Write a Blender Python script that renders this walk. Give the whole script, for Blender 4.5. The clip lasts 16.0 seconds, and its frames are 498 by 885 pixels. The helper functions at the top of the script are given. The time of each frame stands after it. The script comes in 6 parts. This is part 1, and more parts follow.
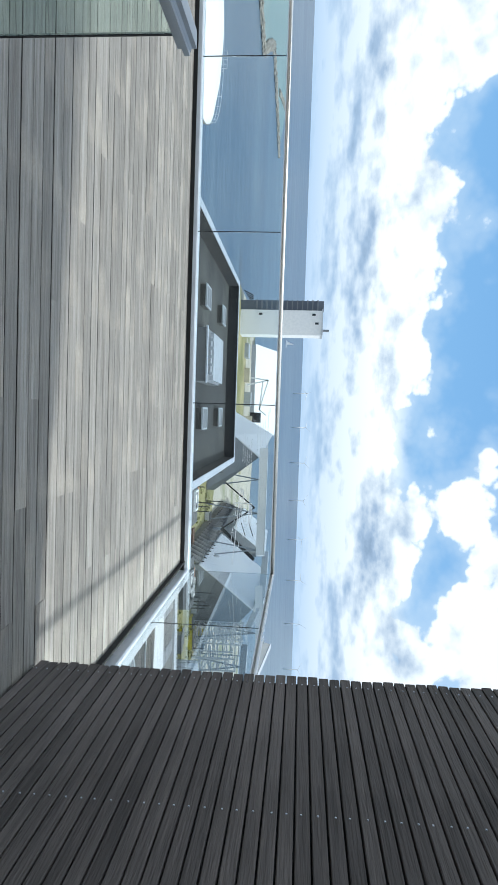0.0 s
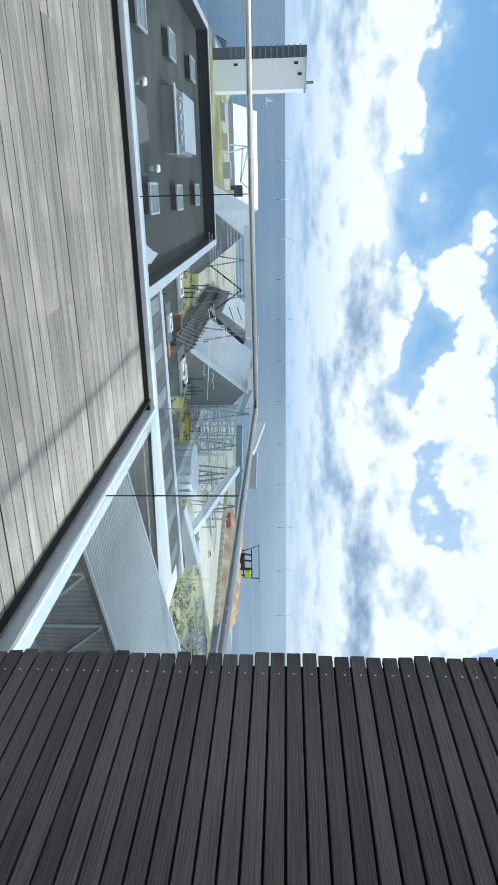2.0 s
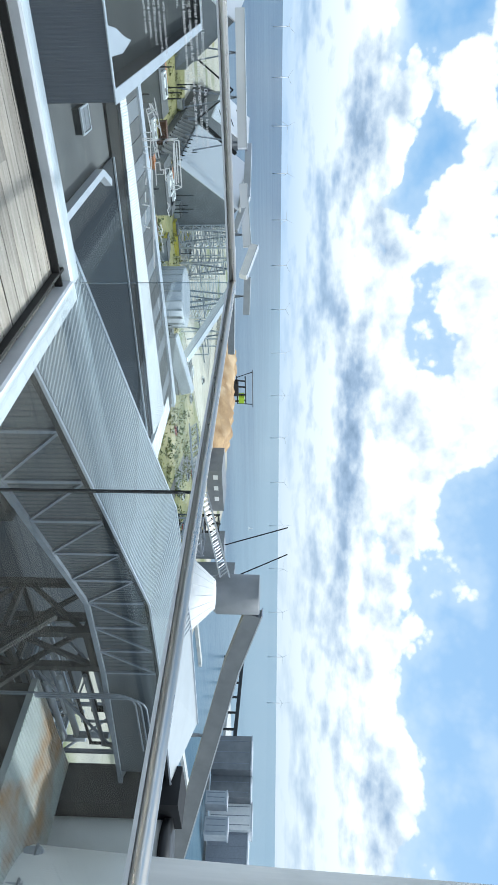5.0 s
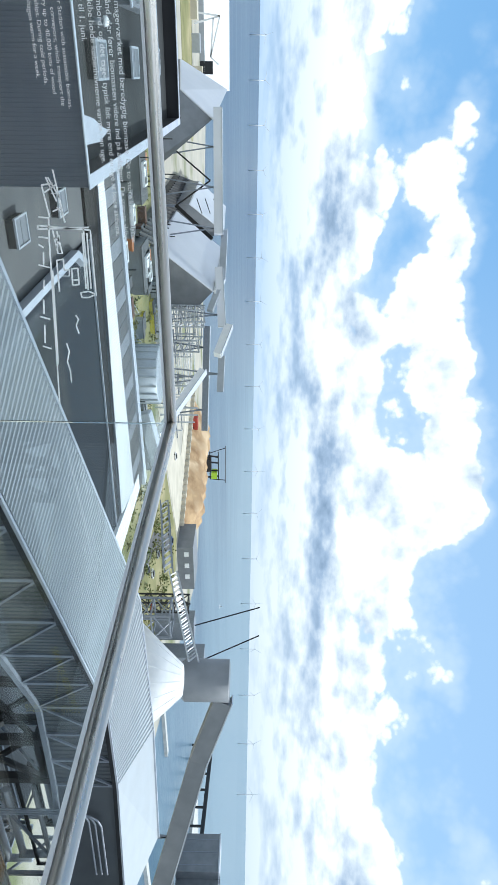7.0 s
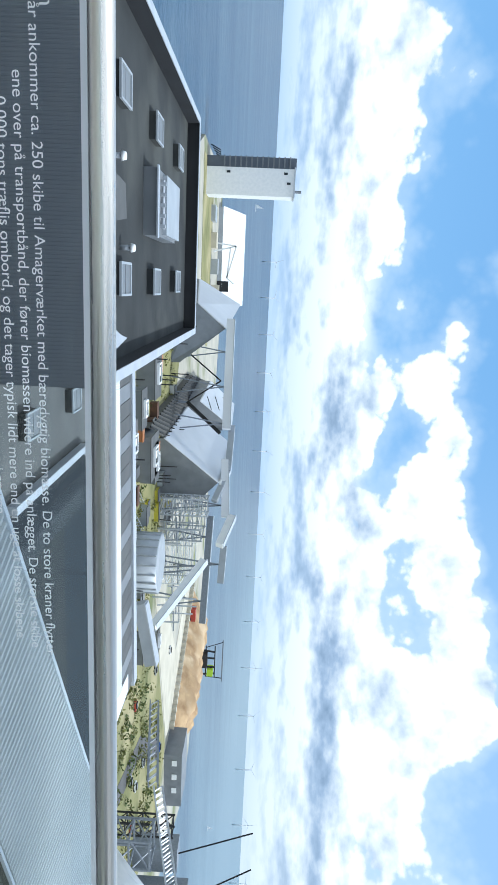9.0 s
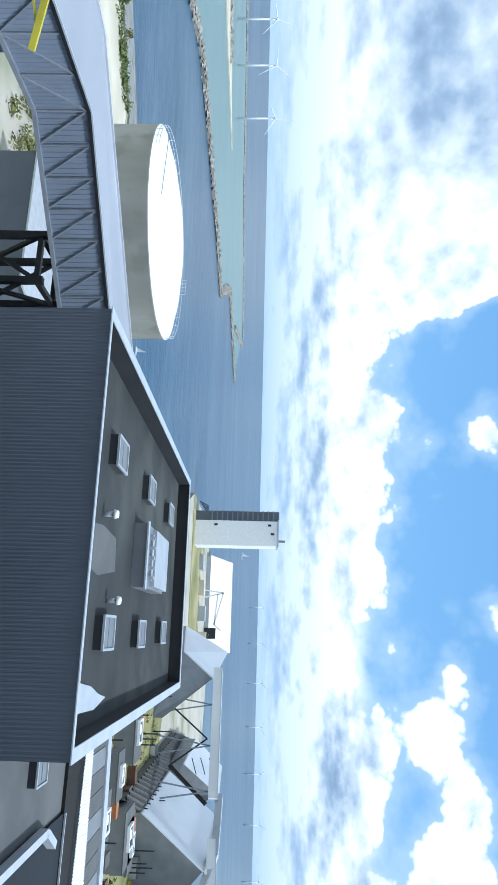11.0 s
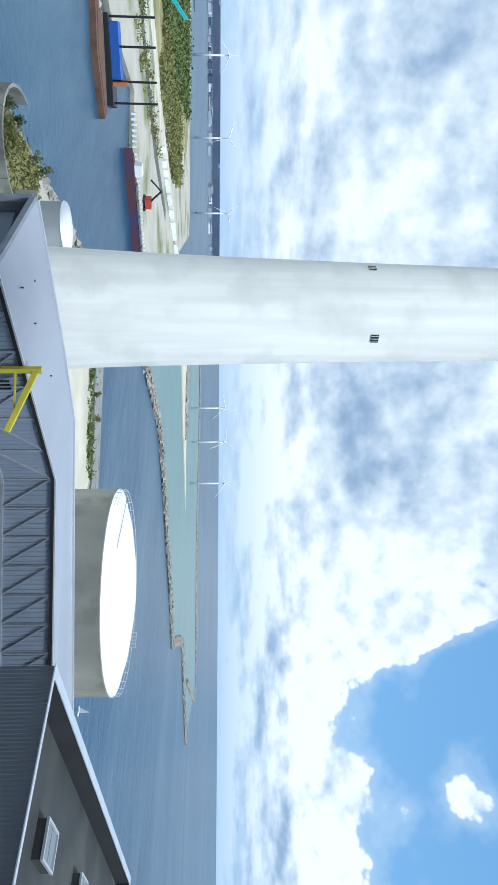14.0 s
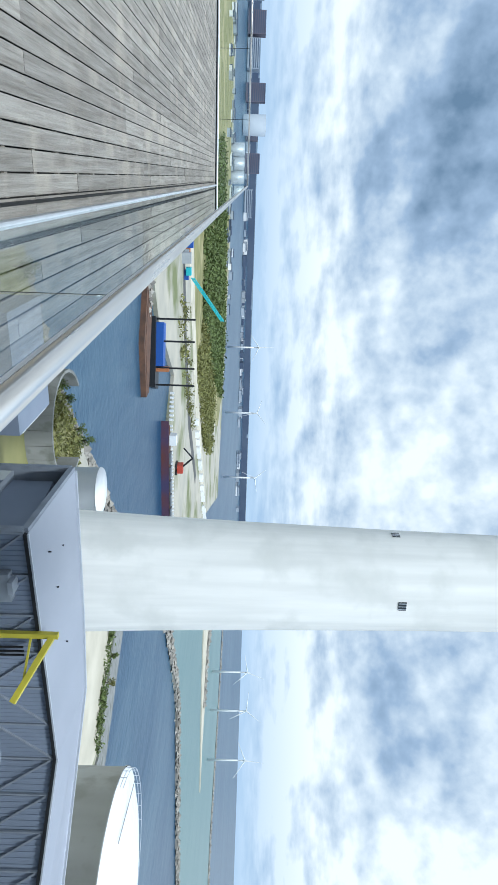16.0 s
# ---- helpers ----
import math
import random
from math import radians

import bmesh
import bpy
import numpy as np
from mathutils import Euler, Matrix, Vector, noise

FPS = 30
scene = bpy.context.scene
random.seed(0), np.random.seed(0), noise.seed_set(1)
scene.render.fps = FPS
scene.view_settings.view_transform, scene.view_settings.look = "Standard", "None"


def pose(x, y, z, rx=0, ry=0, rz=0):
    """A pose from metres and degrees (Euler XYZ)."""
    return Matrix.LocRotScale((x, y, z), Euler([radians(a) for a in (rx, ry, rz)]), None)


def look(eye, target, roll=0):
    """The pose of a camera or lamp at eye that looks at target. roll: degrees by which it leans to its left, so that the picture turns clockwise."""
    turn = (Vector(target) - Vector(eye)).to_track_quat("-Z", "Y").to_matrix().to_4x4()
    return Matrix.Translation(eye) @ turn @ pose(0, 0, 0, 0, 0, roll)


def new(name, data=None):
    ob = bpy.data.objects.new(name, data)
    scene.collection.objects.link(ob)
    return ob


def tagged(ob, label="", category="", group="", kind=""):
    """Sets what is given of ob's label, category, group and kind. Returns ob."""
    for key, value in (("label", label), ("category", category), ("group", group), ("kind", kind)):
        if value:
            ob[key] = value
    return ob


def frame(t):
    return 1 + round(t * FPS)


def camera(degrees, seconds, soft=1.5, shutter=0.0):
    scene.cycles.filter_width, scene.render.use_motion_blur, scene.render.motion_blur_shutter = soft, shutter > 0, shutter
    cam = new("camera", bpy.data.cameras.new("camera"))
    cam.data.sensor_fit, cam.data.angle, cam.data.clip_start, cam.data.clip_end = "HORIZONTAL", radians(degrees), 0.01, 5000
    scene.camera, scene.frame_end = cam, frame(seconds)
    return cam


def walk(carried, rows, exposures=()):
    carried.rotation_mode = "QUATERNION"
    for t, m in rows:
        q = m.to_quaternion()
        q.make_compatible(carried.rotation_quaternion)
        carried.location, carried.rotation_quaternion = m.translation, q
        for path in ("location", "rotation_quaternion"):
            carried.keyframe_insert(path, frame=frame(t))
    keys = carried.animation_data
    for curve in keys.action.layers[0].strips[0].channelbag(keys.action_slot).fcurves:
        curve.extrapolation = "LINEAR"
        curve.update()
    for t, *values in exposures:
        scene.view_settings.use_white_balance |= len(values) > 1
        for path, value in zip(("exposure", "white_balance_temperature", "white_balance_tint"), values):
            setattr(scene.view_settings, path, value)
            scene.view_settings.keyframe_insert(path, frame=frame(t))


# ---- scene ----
# seconds, x, y, z, heading, pitch and lean of a camera that is held on its side
PATH = [
    (0.0, -2.069, -8.483, 1.507, -2.421, -4.489, 2.009),
    (0.5, -2.142, -8.106, 1.523, -13.042, -3.963, 1.981),
    (1.0, -2.213, -7.715, 1.526, -10.461, -4.754, 1.397),
    (1.5, -2.262, -7.301, 1.523, -14.271, -3.527, 1.927),
    (2.0, -2.259, -6.847, 1.537, -21.213, -3.288, -0.088),
    (2.5, -2.196, -6.397, 1.550, -18.883, -3.459, 1.393),
    (3.0, -2.232, -5.977, 1.552, -21.984, -2.748, 0.547),
    (3.5, -2.169, -5.571, 1.567, -22.719, -2.099, -1.276),
    (4.0, -2.012, -5.103, 1.550, -27.671, -1.811, 1.305),
    (4.2, -1.964, -4.928, 1.530, -30.418, -2.281, 0.792),
    (6.3, -1.530, -3.312, 1.563, -38.941, -2.306, 1.212),
    (6.5, -1.507, -3.175, 1.593, -34.892, -1.399, 1.569),
    (7.0, -1.511, -2.805, 1.598, -29.786, -0.417, 1.004),
    (7.5, -1.592, -2.425, 1.597, -26.136, -0.057, -1.839),
    (8.0, -1.629, -2.024, 1.623, -19.46, 1.5, -2.1),
    (8.2, -1.645, -1.870, 1.615, -20.630, 0.040, -0.020),
    (10.3, -1.663, -0.474, 1.378, 3.292, -1.020, 3.743),
    (10.5, -1.765, -0.384, 1.410, 5.056, -0.678, 2.886),
    (11.0, -1.977, -0.181, 1.429, 16.035, -1.167, 1.211),
    (11.5, -2.055, -0.060, 1.443, 27.594, -0.414, 1.252),
    (12.0, -2.093, -0.060, 1.487, 30.459, 0.599, 0.718),
    (12.5, -2.085, -0.060, 1.522, 32.795, 2.944, 0.135),
    (13.0, -2.090, -0.060, 1.510, 35.115, 2.606, 0.229),
    (13.5, -2.135, -0.060, 1.509, 38.830, 2.192, 0.274),
    (14.0, -2.110, -0.104, 1.521, 45.837, 2.545, 0.327),
    (14.5, -2.093, -0.209, 1.524, 51.505, 2.130, 0.850),
    (15.0, -2.176, -0.292, 1.494, 56.382, 0.373, 1.609),
    (15.5, -2.362, -0.335, 1.509, 64.988, -1.660, 1.643),
    (16.0, -2.591, -0.318, 1.559, 68.043, -0.013, 1.846),
]

cam = camera(41.45, 16.0, soft=0.8)
walk(cam, [(t, pose(x, y, z, 90 + p, 0, h) @ pose(0, 0, 0, 0, 0, 90 + r)) for t, x, y, z, h, p, r in PATH],
     exposures=[(0.0, -0.08, 5850, 4), (2.5, -0.16, 5780, 3), (4.2, -0.1, 5800, 3), (6.3, 0.0, 5850, 4), (8.0, 0.0, 5800, 4), (11.0, 0.0, 5500, 3), (13.5, -0.1, 5600, 3), (16.0, -0.15, 5700, 3)])

# ---- world, sun ----
SUN = Vector((0.75, -0.12, 1.2)).normalized()
world = bpy.data.worlds.new("sky")
scene.world = world
world.use_nodes = True
wn, wl = world.node_tree.nodes, world.node_tree.links
wn.clear()


def wnode(kind, **kw):
    nd = wn.new(kind)
    for k, v in kw.items():
        nd.inputs[int(k[1:])].default_value = v
    return nd


def wmath(op, a, b=None):
    nd = wn.new("ShaderNodeMath")
    nd.operation = op
    for i, v in enumerate((a, b)):
        if v is None:
            continue
        if isinstance(v, (int, float)):
            nd.inputs[i].default_value = v
        else:
            wl.new(v, nd.inputs[i])
    return nd.outputs[0]


def wramp(value, *stops):
    nd = wn.new("ShaderNodeValToRGB")
    el = nd.color_ramp.elements
    el[0].position, el[0].color = stops[0][0], stops[0][1]
    el[1].position, el[1].color = stops[1][0], stops[1][1]
    for pos, col in stops[2:]:
        el.new(pos).color = col
    wl.new(value, nd.inputs[0])
    return nd.outputs[0]


def wmix(fac, a, b):
    nd = wn.new("ShaderNodeMix")
    nd.data_type = "RGBA"
    for sock, v in ((nd.inputs[0], fac), (nd.inputs[6], a), (nd.inputs[7], b)):
        if isinstance(v, (int, float, tuple)):
            sock.default_value = v
        else:
            wl.new(v, sock)
    return nd.outputs[2]


sky = wn.new("ShaderNodeTexSky")
sky.sky_type = "NISHITA"
sky.sun_disc = False
sky.sun_elevation = math.asin(SUN.z)
sky.sun_rotation = math.atan2(SUN.x, SUN.y)
sky.air_density, sky.dust_density, sky.ozone_density = 1.0, 0.6, 1.6
coord = wn.new("ShaderNodeTexCoord")
sep = wn.new("ShaderNodeSeparateXYZ")
wl.new(coord.outputs["Generated"], sep.inputs[0])
up = wmath("MAXIMUM", sep.outputs[2], 0.0)
rise = wmath("MULTIPLY", wmath("ARCSINE", wmath("MINIMUM", up, 1.0)), 57.2958)
bearing = wmath("MULTIPLY", wmath("ARCTAN2", sep.outputs[0], sep.outputs[1]), 57.2958)
flat = wmath("SQRT", wmath("ADD", wmath("MULTIPLY", sep.outputs[0], sep.outputs[0]), wmath("ADD", wmath("MULTIPLY", sep.outputs[1], sep.outputs[1]), 1e-5)))
# a cloud deck seen from below is squeezed towards the horizon
squeeze = wmath("ADD", wmath("MULTIPLY", rise, 0.01745), wmath("MULTIPLY", wmath("SUBTRACT", 1.0, wmath("POWER", 2.71828, wmath("MULTIPLY", rise, -0.25))), 0.22))
comb = wn.new("ShaderNodeCombineXYZ")
wl.new(wmath("DIVIDE", sep.outputs[0], flat), comb.inputs[0])
wl.new(wmath("DIVIDE", sep.outputs[1], flat), comb.inputs[1])
wl.new(squeeze, comb.inputs[2])


def wplace(shift, stretch):
    mp = wn.new("ShaderNodeMapping")
    mp.inputs[1].default_value = shift
    mp.inputs[3].default_value = stretch
    wl.new(comb.outputs[0], mp.inputs[0])
    return mp.outputs[0]


def wnoise(scale, detail, rough, shift, stretch=(1, 1, 1), distortion=0.0):
    nd = wn.new("ShaderNodeTexNoise")
    nd.inputs["Scale"].default_value, nd.inputs["Detail"].default_value = scale, detail
    nd.inputs["Roughness"].default_value, nd.inputs["Distortion"].default_value = rough, distortion
    wl.new(wplace(shift, stretch), nd.inputs["Vector"])
    return nd.outputs["Fac"]


def wbillow(scale, shift):
    """Rounded heads, small ones on large ones."""
    nd = wn.new("ShaderNodeTexVoronoi")
    nd.inputs["Scale"].default_value, nd.inputs["Detail"].default_value = scale, 3.0
    nd.inputs["Roughness"].default_value = 0.55
    wl.new(wplace(shift, (1, 1, 1)), nd.inputs["Vector"])
    return wmath("SUBTRACT", 1.0, nd.outputs["Distance"])


def wsum(first, *rest):
    for v in rest:
        first = wmath("ADD", first, v)
    return first


def wbank(rows):
    """Soft heaps: bearing, rise, half width, half height, weight."""
    total = 0.0
    for a, e, wa, we, k in rows:
        u = wmath("DIVIDE", wmath("SUBTRACT", bearing, a), wa)
        v = wmath("DIVIDE", wmath("SUBTRACT", rise, e), we)
        g = wmath("POWER", 2.71828, wmath("MULTIPLY", wmath("ADD", wmath("MULTIPLY", u, u), wmath("MULTIPLY", v, v)), -1.0))
        total = wmath("ADD", wmath("MULTIPLY", g, k), total)
    return total


def wstep(value, lo, hi):
    nd = wn.new("ShaderNodeMapRange")
    nd.interpolation_type = "SMOOTHSTEP"
    nd.inputs[1].default_value, nd.inputs[2].default_value = lo, hi
    wl.new(value, nd.inputs[0])
    return nd.outputs[0]


overcast = wstep(wmath("MULTIPLY", bearing, -1.0), 25.0, 44.0)
aloft = wmath("MAXIMUM", wstep(rise, 23.0, 34.0), wstep(wmath("ABSOLUTE", bearing), 84.0, 105.0))
crest = wsum(11.9, wbank(((37, 8, 8, 300, 6.0), (23, 8, 6, 300, 2.5), (-19, 8, 9, 300, 2.0), (3, 8, 6, 300, -0.6), (62, 8, 8, 300, 1.0))), wmath("MULTIPLY", wmath("MAXIMUM", overcast, aloft), 60.0))
heaps = wbank(((4, 15.0, 6, 2.8, 1.05), (14, 15.6, 7, 3.0, 1.25), (24, 16.4, 7, 2.8, 1.2), (32, 18.2, 5, 2.4, 1.1), (50, 16.2, 6, 2.8, 1.15), (62, 16.5, 6, 2.6, 1.0), (-17, 18.4, 3.2, 2.4, 1.2), (-2, 19.6, 4, 2.2, 1.05), (-30, 15.5, 5, 2.6, 0.6)))
body = wmath("MAXIMUM", wmath("MINIMUM", wmath("DIVIDE", wmath("SUBTRACT", crest, rise), 5.0), 1.0), -0.6)
PUFF, HEAD = (3.1, 0.7, 0.0), (0.4, 2.2, 0.1)
puffs = wnoise(7.0, 9, 0.55, PUFF)
puffs_up = wnoise(7.0, 9, 0.55, (3.1, 0.715, 0.03))
heads = wbillow(11.0, HEAD)
heads_up = wbillow(11.0, (0.4, 2.212, 0.122))
dens = wsum(body, wmath("MINIMUM", heaps, 1.3), wmath("MULTIPLY", wmath("SUBTRACT", puffs, 0.5), 1.5), wmath("MULTIPLY", wmath("SUBTRACT", heads, 0.55), 0.75))
mask = wmath("MAXIMUM", wstep(dens, 0.0, 0.13), wmath("MAXIMUM", wmath("SUBTRACT", 1.0, wstep(rise, 7.0, 10.0)), wstep(overcast, 0.55, 0.9)))
# light from above: heads are white where the cloud thins upwards, undersides are grey-blue
relief = wmath("ADD", wmath("MULTIPLY", wmath("SUBTRACT", puffs, puffs_up), 2.4), wmath("MULTIPLY", wmath("SUBTRACT", heads, heads_up), 0.55))
layers = wnoise(4.2, 7, 0.55, (1.3, 4.2, 0.35), (1, 1, 2.6))
low = wmath("SUBTRACT", 1.0, wstep(rise, 6.5, 11.0))
streak = wmath("MULTIPLY", wmath("MULTIPLY", wmath("SUBTRACT", layers, 0.5), 1.8), low)
shade = wbank(((31, 6.3, 9, 1.3, 0.2), (8, 5.8, 8, 0.9, 0.12), (-94, 15, 10, 4.5, 0.2), (-82, 8.2, 12, 1.2, 0.35), (-46, 12, 7, 1.9, 0.36), (-50, 17, 9, 2.0, 0.2), (-66, 14.5, 6, 3.2, -0.4), (-37, 14, 5, 3.5, -0.15)))
broad = wmath("MULTIPLY", wmath("MULTIPLY", wsum(wnoise(3.0, 7, 0.5, (9.2, 1.1, 2.0)), -0.44), 1.7), wmath("MULTIPLY", overcast, wstep(rise, 5.5, 11.0)))
sag = wmath("ADD", wmath("MULTIPLY", low, 0.13), wmath("MULTIPLY", wmath("MULTIPLY", overcast, wstep(rise, 6.0, 11.0)), 0.23))
light = wsum(0.86, wmath("MULTIPLY", relief, wmath("SUBTRACT", 1.0, wmath("MULTIPLY", overcast, 0.45))), wmath("MULTIPLY", sag, -1.0), wmath("MULTIPLY", wmath("MAXIMUM", streak, -0.25), -1.0), wmath("MULTIPLY", shade, -1.0), wmath("MULTIPLY", broad, -1.0))
light = wmath("ADD", wmath("MULTIPLY", light, 0.7), 0.25)
cloud = wramp(light, (0.1, (0.19, 0.28, 0.40, 1)), (0.42, (0.45, 0.56, 0.72, 1)), (0.64, (0.82, 0.88, 0.95, 1)), (0.82, (1.16, 1.16, 1.17, 1)))
blue = wn.new("ShaderNodeVectorMath")
blue.operation = "SCALE"
blue.inputs[3].default_value = 0.12
wl.new(sky.outputs[0], blue.inputs[0])
open_sky = wmix(0.65, blue.outputs[0], (0.29, 0.58, 0.96, 1))
veil = wmath("ADD", wmath("MULTIPLY", wstep(dens, -0.6, 0.1), 0.4), wmath("MULTIPLY", wstep(bearing, 5.0, 35.0), 0.25))
open_sky = wmix(veil, open_sky, (0.80, 0.90, 1.0, 1))
upper = wmix(mask, open_sky, cloud)
haze = wramp(up, (0.0, (0.9, 0.9, 0.9, 1)), (0.03, (0.55, 0.55, 0.55, 1)), (0.1, (0, 0, 0, 1)))
near = wmix(haze, upper, wmix(wstep(bearing, 15.0, 50.0), (0.56, 0.72, 0.92, 1), (0.80, 0.88, 0.95, 1)))
bg = wn.new("ShaderNodeBackground")
bg.inputs[1].default_value = 1.0
wl.new(near, bg.inputs[0])
wo = wn.new("ShaderNodeOutputWorld")
wl.new(bg.outputs[0], wo.inputs[0])

sun = new("sun", bpy.data.lights.new("sun", "SUN"))
sun.data.energy, sun.data.angle, sun.data.color = 3.5, radians(3.0), (1.0, 0.96, 0.9)
sun.matrix_world = look(SUN * 100, (0, 0, 0))
scene.view_settings.exposure = 0.0


# ---- materials ----
def material(name, base, rough=0.6, metal=0.0, other=None, scale=3.0, stretch=(1, 1, 1), bump=0.15, fine=40.0,
             vary=0.0, island=False, stain=None, stain_scale=0.4, spec=0.5, grain=0.0):
    """Two colours mixed by broad noise, fine grain in the relief, and a shift of brightness from piece to piece."""
    m = bpy.data.materials.new(name)
    m.use_nodes = True
    nd, ln = m.node_tree.nodes, m.node_tree.links
    bsdf = nd["Principled BSDF"]
    bsdf.inputs["Roughness"].default_value, bsdf.inputs["Metallic"].default_value = rough, metal
    bsdf.inputs["Specular IOR Level"].default_value = spec
    tc = nd.new("ShaderNodeTexCoord")
    mp = nd.new("ShaderNodeMapping")
    mp.inputs[3].default_value = stretch
    ln.new(tc.outputs["Object"], mp.inputs[0])
    src = mp.outputs[0]
    rnd = None
    if vary:
        info = nd.new("ShaderNodeNewGeometry" if island else "ShaderNodeObjectInfo")
        rnd = info.outputs["Random Per Island" if island else "Random"]
        sh = nd.new("ShaderNodeVectorMath")
        sh.operation = "ADD"
        wide = nd.new("ShaderNodeMath")
        wide.operation = "MULTIPLY"
        wide.inputs[1].default_value = 37.0
        ln.new(rnd, wide.inputs[0])
        ln.new(mp.outputs[0], sh.inputs[0])
        ln.new(wide.outputs[0], sh.inputs[1])
        src = sh.outputs[0]
    n1 = nd.new("ShaderNodeTexNoise")
    n1.inputs["Scale"].default_value, n1.inputs["Detail"].default_value = scale, 6
    ln.new(src, n1.inputs["Vector"])
    ramp = nd.new("ShaderNodeValToRGB")
    ramp.color_ramp.elements[0].position, ramp.color_ramp.elements[1].position = 0.32, 0.68
    ramp.color_ramp.elements[0].color = (*base, 1)
    ramp.color_ramp.elements[1].color = (*(other or [c * 0.8 for c in base]), 1)
    ln.new(n1.outputs["Fac"], ramp.inputs[0])
    col = ramp.outputs[0]
    if stain:
        n3 = nd.new("ShaderNodeTexNoise")
        n3.inputs["Scale"].default_value, n3.inputs["Detail"].default_value = stain_scale, 8
        ln.new(tc.outputs["Object"], n3.inputs["Vector"])
        r3 = nd.new("ShaderNodeValToRGB")
        r3.color_ramp.elements[0].position, r3.color_ramp.elements[1].position = 0.5, 0.66
        ln.new(n3.outputs["Fac"], r3.inputs[0])
        mx = nd.new("ShaderNodeMix")
        mx.data_type = "RGBA"
        ln.new(r3.outputs[0], mx.inputs[0])
        ln.new(col, mx.inputs[6])
        mx.inputs[7].default_value = (*stain, 1)
        col = mx.outputs[2]
    if rnd is not None:
        hsv = nd.new("ShaderNodeHueSaturation")
        mr = nd.new("ShaderNodeMapRange")
        mr.inputs[3].default_value, mr.inputs[4].default_value = 1 - vary, 1 + vary
        ln.new(rnd, mr.inputs[0])
        ln.new(mr.outputs[0], hsv.inputs["Value"])
        ln.new(col, hsv.inputs["Color"])
        col = hsv.outputs[0]
    if grain:
        gm = nd.new("ShaderNodeMapping")
        gm.inputs[3].default_value = [c * 5.0 if c > 1 else 1.6 for c in stretch]
        ln.new(src, gm.inputs[0])
        gn = nd.new("ShaderNodeTexNoise")
        gn.inputs["Scale"].default_value, gn.inputs["Detail"].default_value = scale, 3
        ln.new(gm.outputs[0], gn.inputs["Vector"])
        gr = nd.new("ShaderNodeMapRange")
        gr.inputs[1].default_value, gr.inputs[2].default_value = 0.3, 0.7
        gr.inputs[3].default_value, gr.inputs[4].default_value = 1 - grain, 1 + grain
        ln.new(gn.outputs["Fac"], gr.inputs[0])
        gh = nd.new("ShaderNodeHueSaturation")
        ln.new(gr.outputs[0], gh.inputs["Value"])
        ln.new(col, gh.inputs["Color"])
        col = gh.outputs[0]
    ln.new(col, bsdf.inputs["Base Color"])
    if bump:
        n2 = nd.new("ShaderNodeTexNoise")
        n2.inputs["Scale"].default_value, n2.inputs["Detail"].default_value = fine, 5
        ln.new(src, n2.inputs["Vector"])
        bp = nd.new("ShaderNodeBump")
        bp.inputs["Strength"].default_value, bp.inputs["Distance"].default_value = bump, 0.02
        ln.new(n2.outputs["Fac"], bp.inputs["Height"])
        ln.new(bp.outputs[0], bsdf.inputs["Normal"])
        rr = nd.new("ShaderNodeMapRange")
        rr.inputs[3].default_value, rr.inputs[4].default_value = max(rough - 0.1, 0.02), min(rough + 0.12, 1)
        ln.new(n1.outputs["Fac"], rr.inputs[0])
        ln.new(rr.outputs[0], bsdf.inputs["Roughness"])
    return m


DECK = material("weathered_deck", (0.335, 0.315, 0.285), 0.8, other=(0.20, 0.182, 0.16), scale=2.6, stretch=(0.45, 11, 11), bump=0.7, fine=7, vary=0.19, stain=(0.36, 0.325, 0.28), stain_scale=1.6, grain=0.34)
DECK_REST = material("weathered_deck_rest", (0.335, 0.315, 0.285), 0.8, other=(0.20, 0.182, 0.16), scale=2.6, stretch=(0.45, 11, 11), bump=0.7, fine=7, vary=0.19, island=True, stain=(0.36, 0.325, 0.28), stain_scale=1.6, grain=0.34)
CLAD = material("dark_cladding", (0.108, 0.092, 0.084), 0.85, other=(0.062, 0.054, 0.05), scale=2.4, stretch=(14, 0.7, 14), bump=0.5, fine=8, vary=0.3, stain=(0.125, 0.108, 0.1), stain_scale=0.8, grain=0.14)
# board sides: grime, plus the shade of the gaps painted in near black
DECK_EDGE = material("dirty_shaded_board_edge", (0.035, 0.032, 0.028), 0.95, other=(0.05, 0.045, 0.038), scale=6, bump=0.3)
SLAB = material("dark_underlay", (0.012, 0.012, 0.012), 0.95)
ALU = material("brushed_aluminium", (0.66, 0.69, 0.73), 0.42, 0.35, other=(0.58, 0.61, 0.65), scale=6, bump=0.05)
ALU_DARK = material("dark_aluminium_edge", (0.30, 0.31, 0.33), 0.22, 1.0, scale=6, bump=0.03)
STEEL = material("stainless_steel", (0.76, 0.74, 0.71), 0.28, 1.0, other=(0.62, 0.6, 0.57), scale=5, stretch=(0.3, 0.3, 8), bump=0.05)
PRINT = material("white_print", (0.82, 0.84, 0.86), 0.6, bump=0)
NAVY = material("dark_ribbed_sheet", (0.112, 0.13, 0.164), 0.5, 0.1, other=(0.098, 0.115, 0.146), scale=0.3, bump=0.04, fine=3)
INNER = material("black_upstand_felt", (0.022, 0.023, 0.026), 0.8, other=(0.03, 0.032, 0.036), scale=0.4, bump=0.2, spec=0.2)
PALE = material("pale_roof_sheet", (0.74, 0.76, 0.80), 0.5, 0.1, other=(0.66, 0.68, 0.73), scale=0.05, bump=0.04)
FELT = material("dark_roof_felt", (0.046, 0.050, 0.052), 0.9, other=(0.034, 0.037, 0.04), scale=0.25, bump=0.3, fine=20, stain=(0.066, 0.07, 0.068), stain_scale=0.12, spec=0.25)
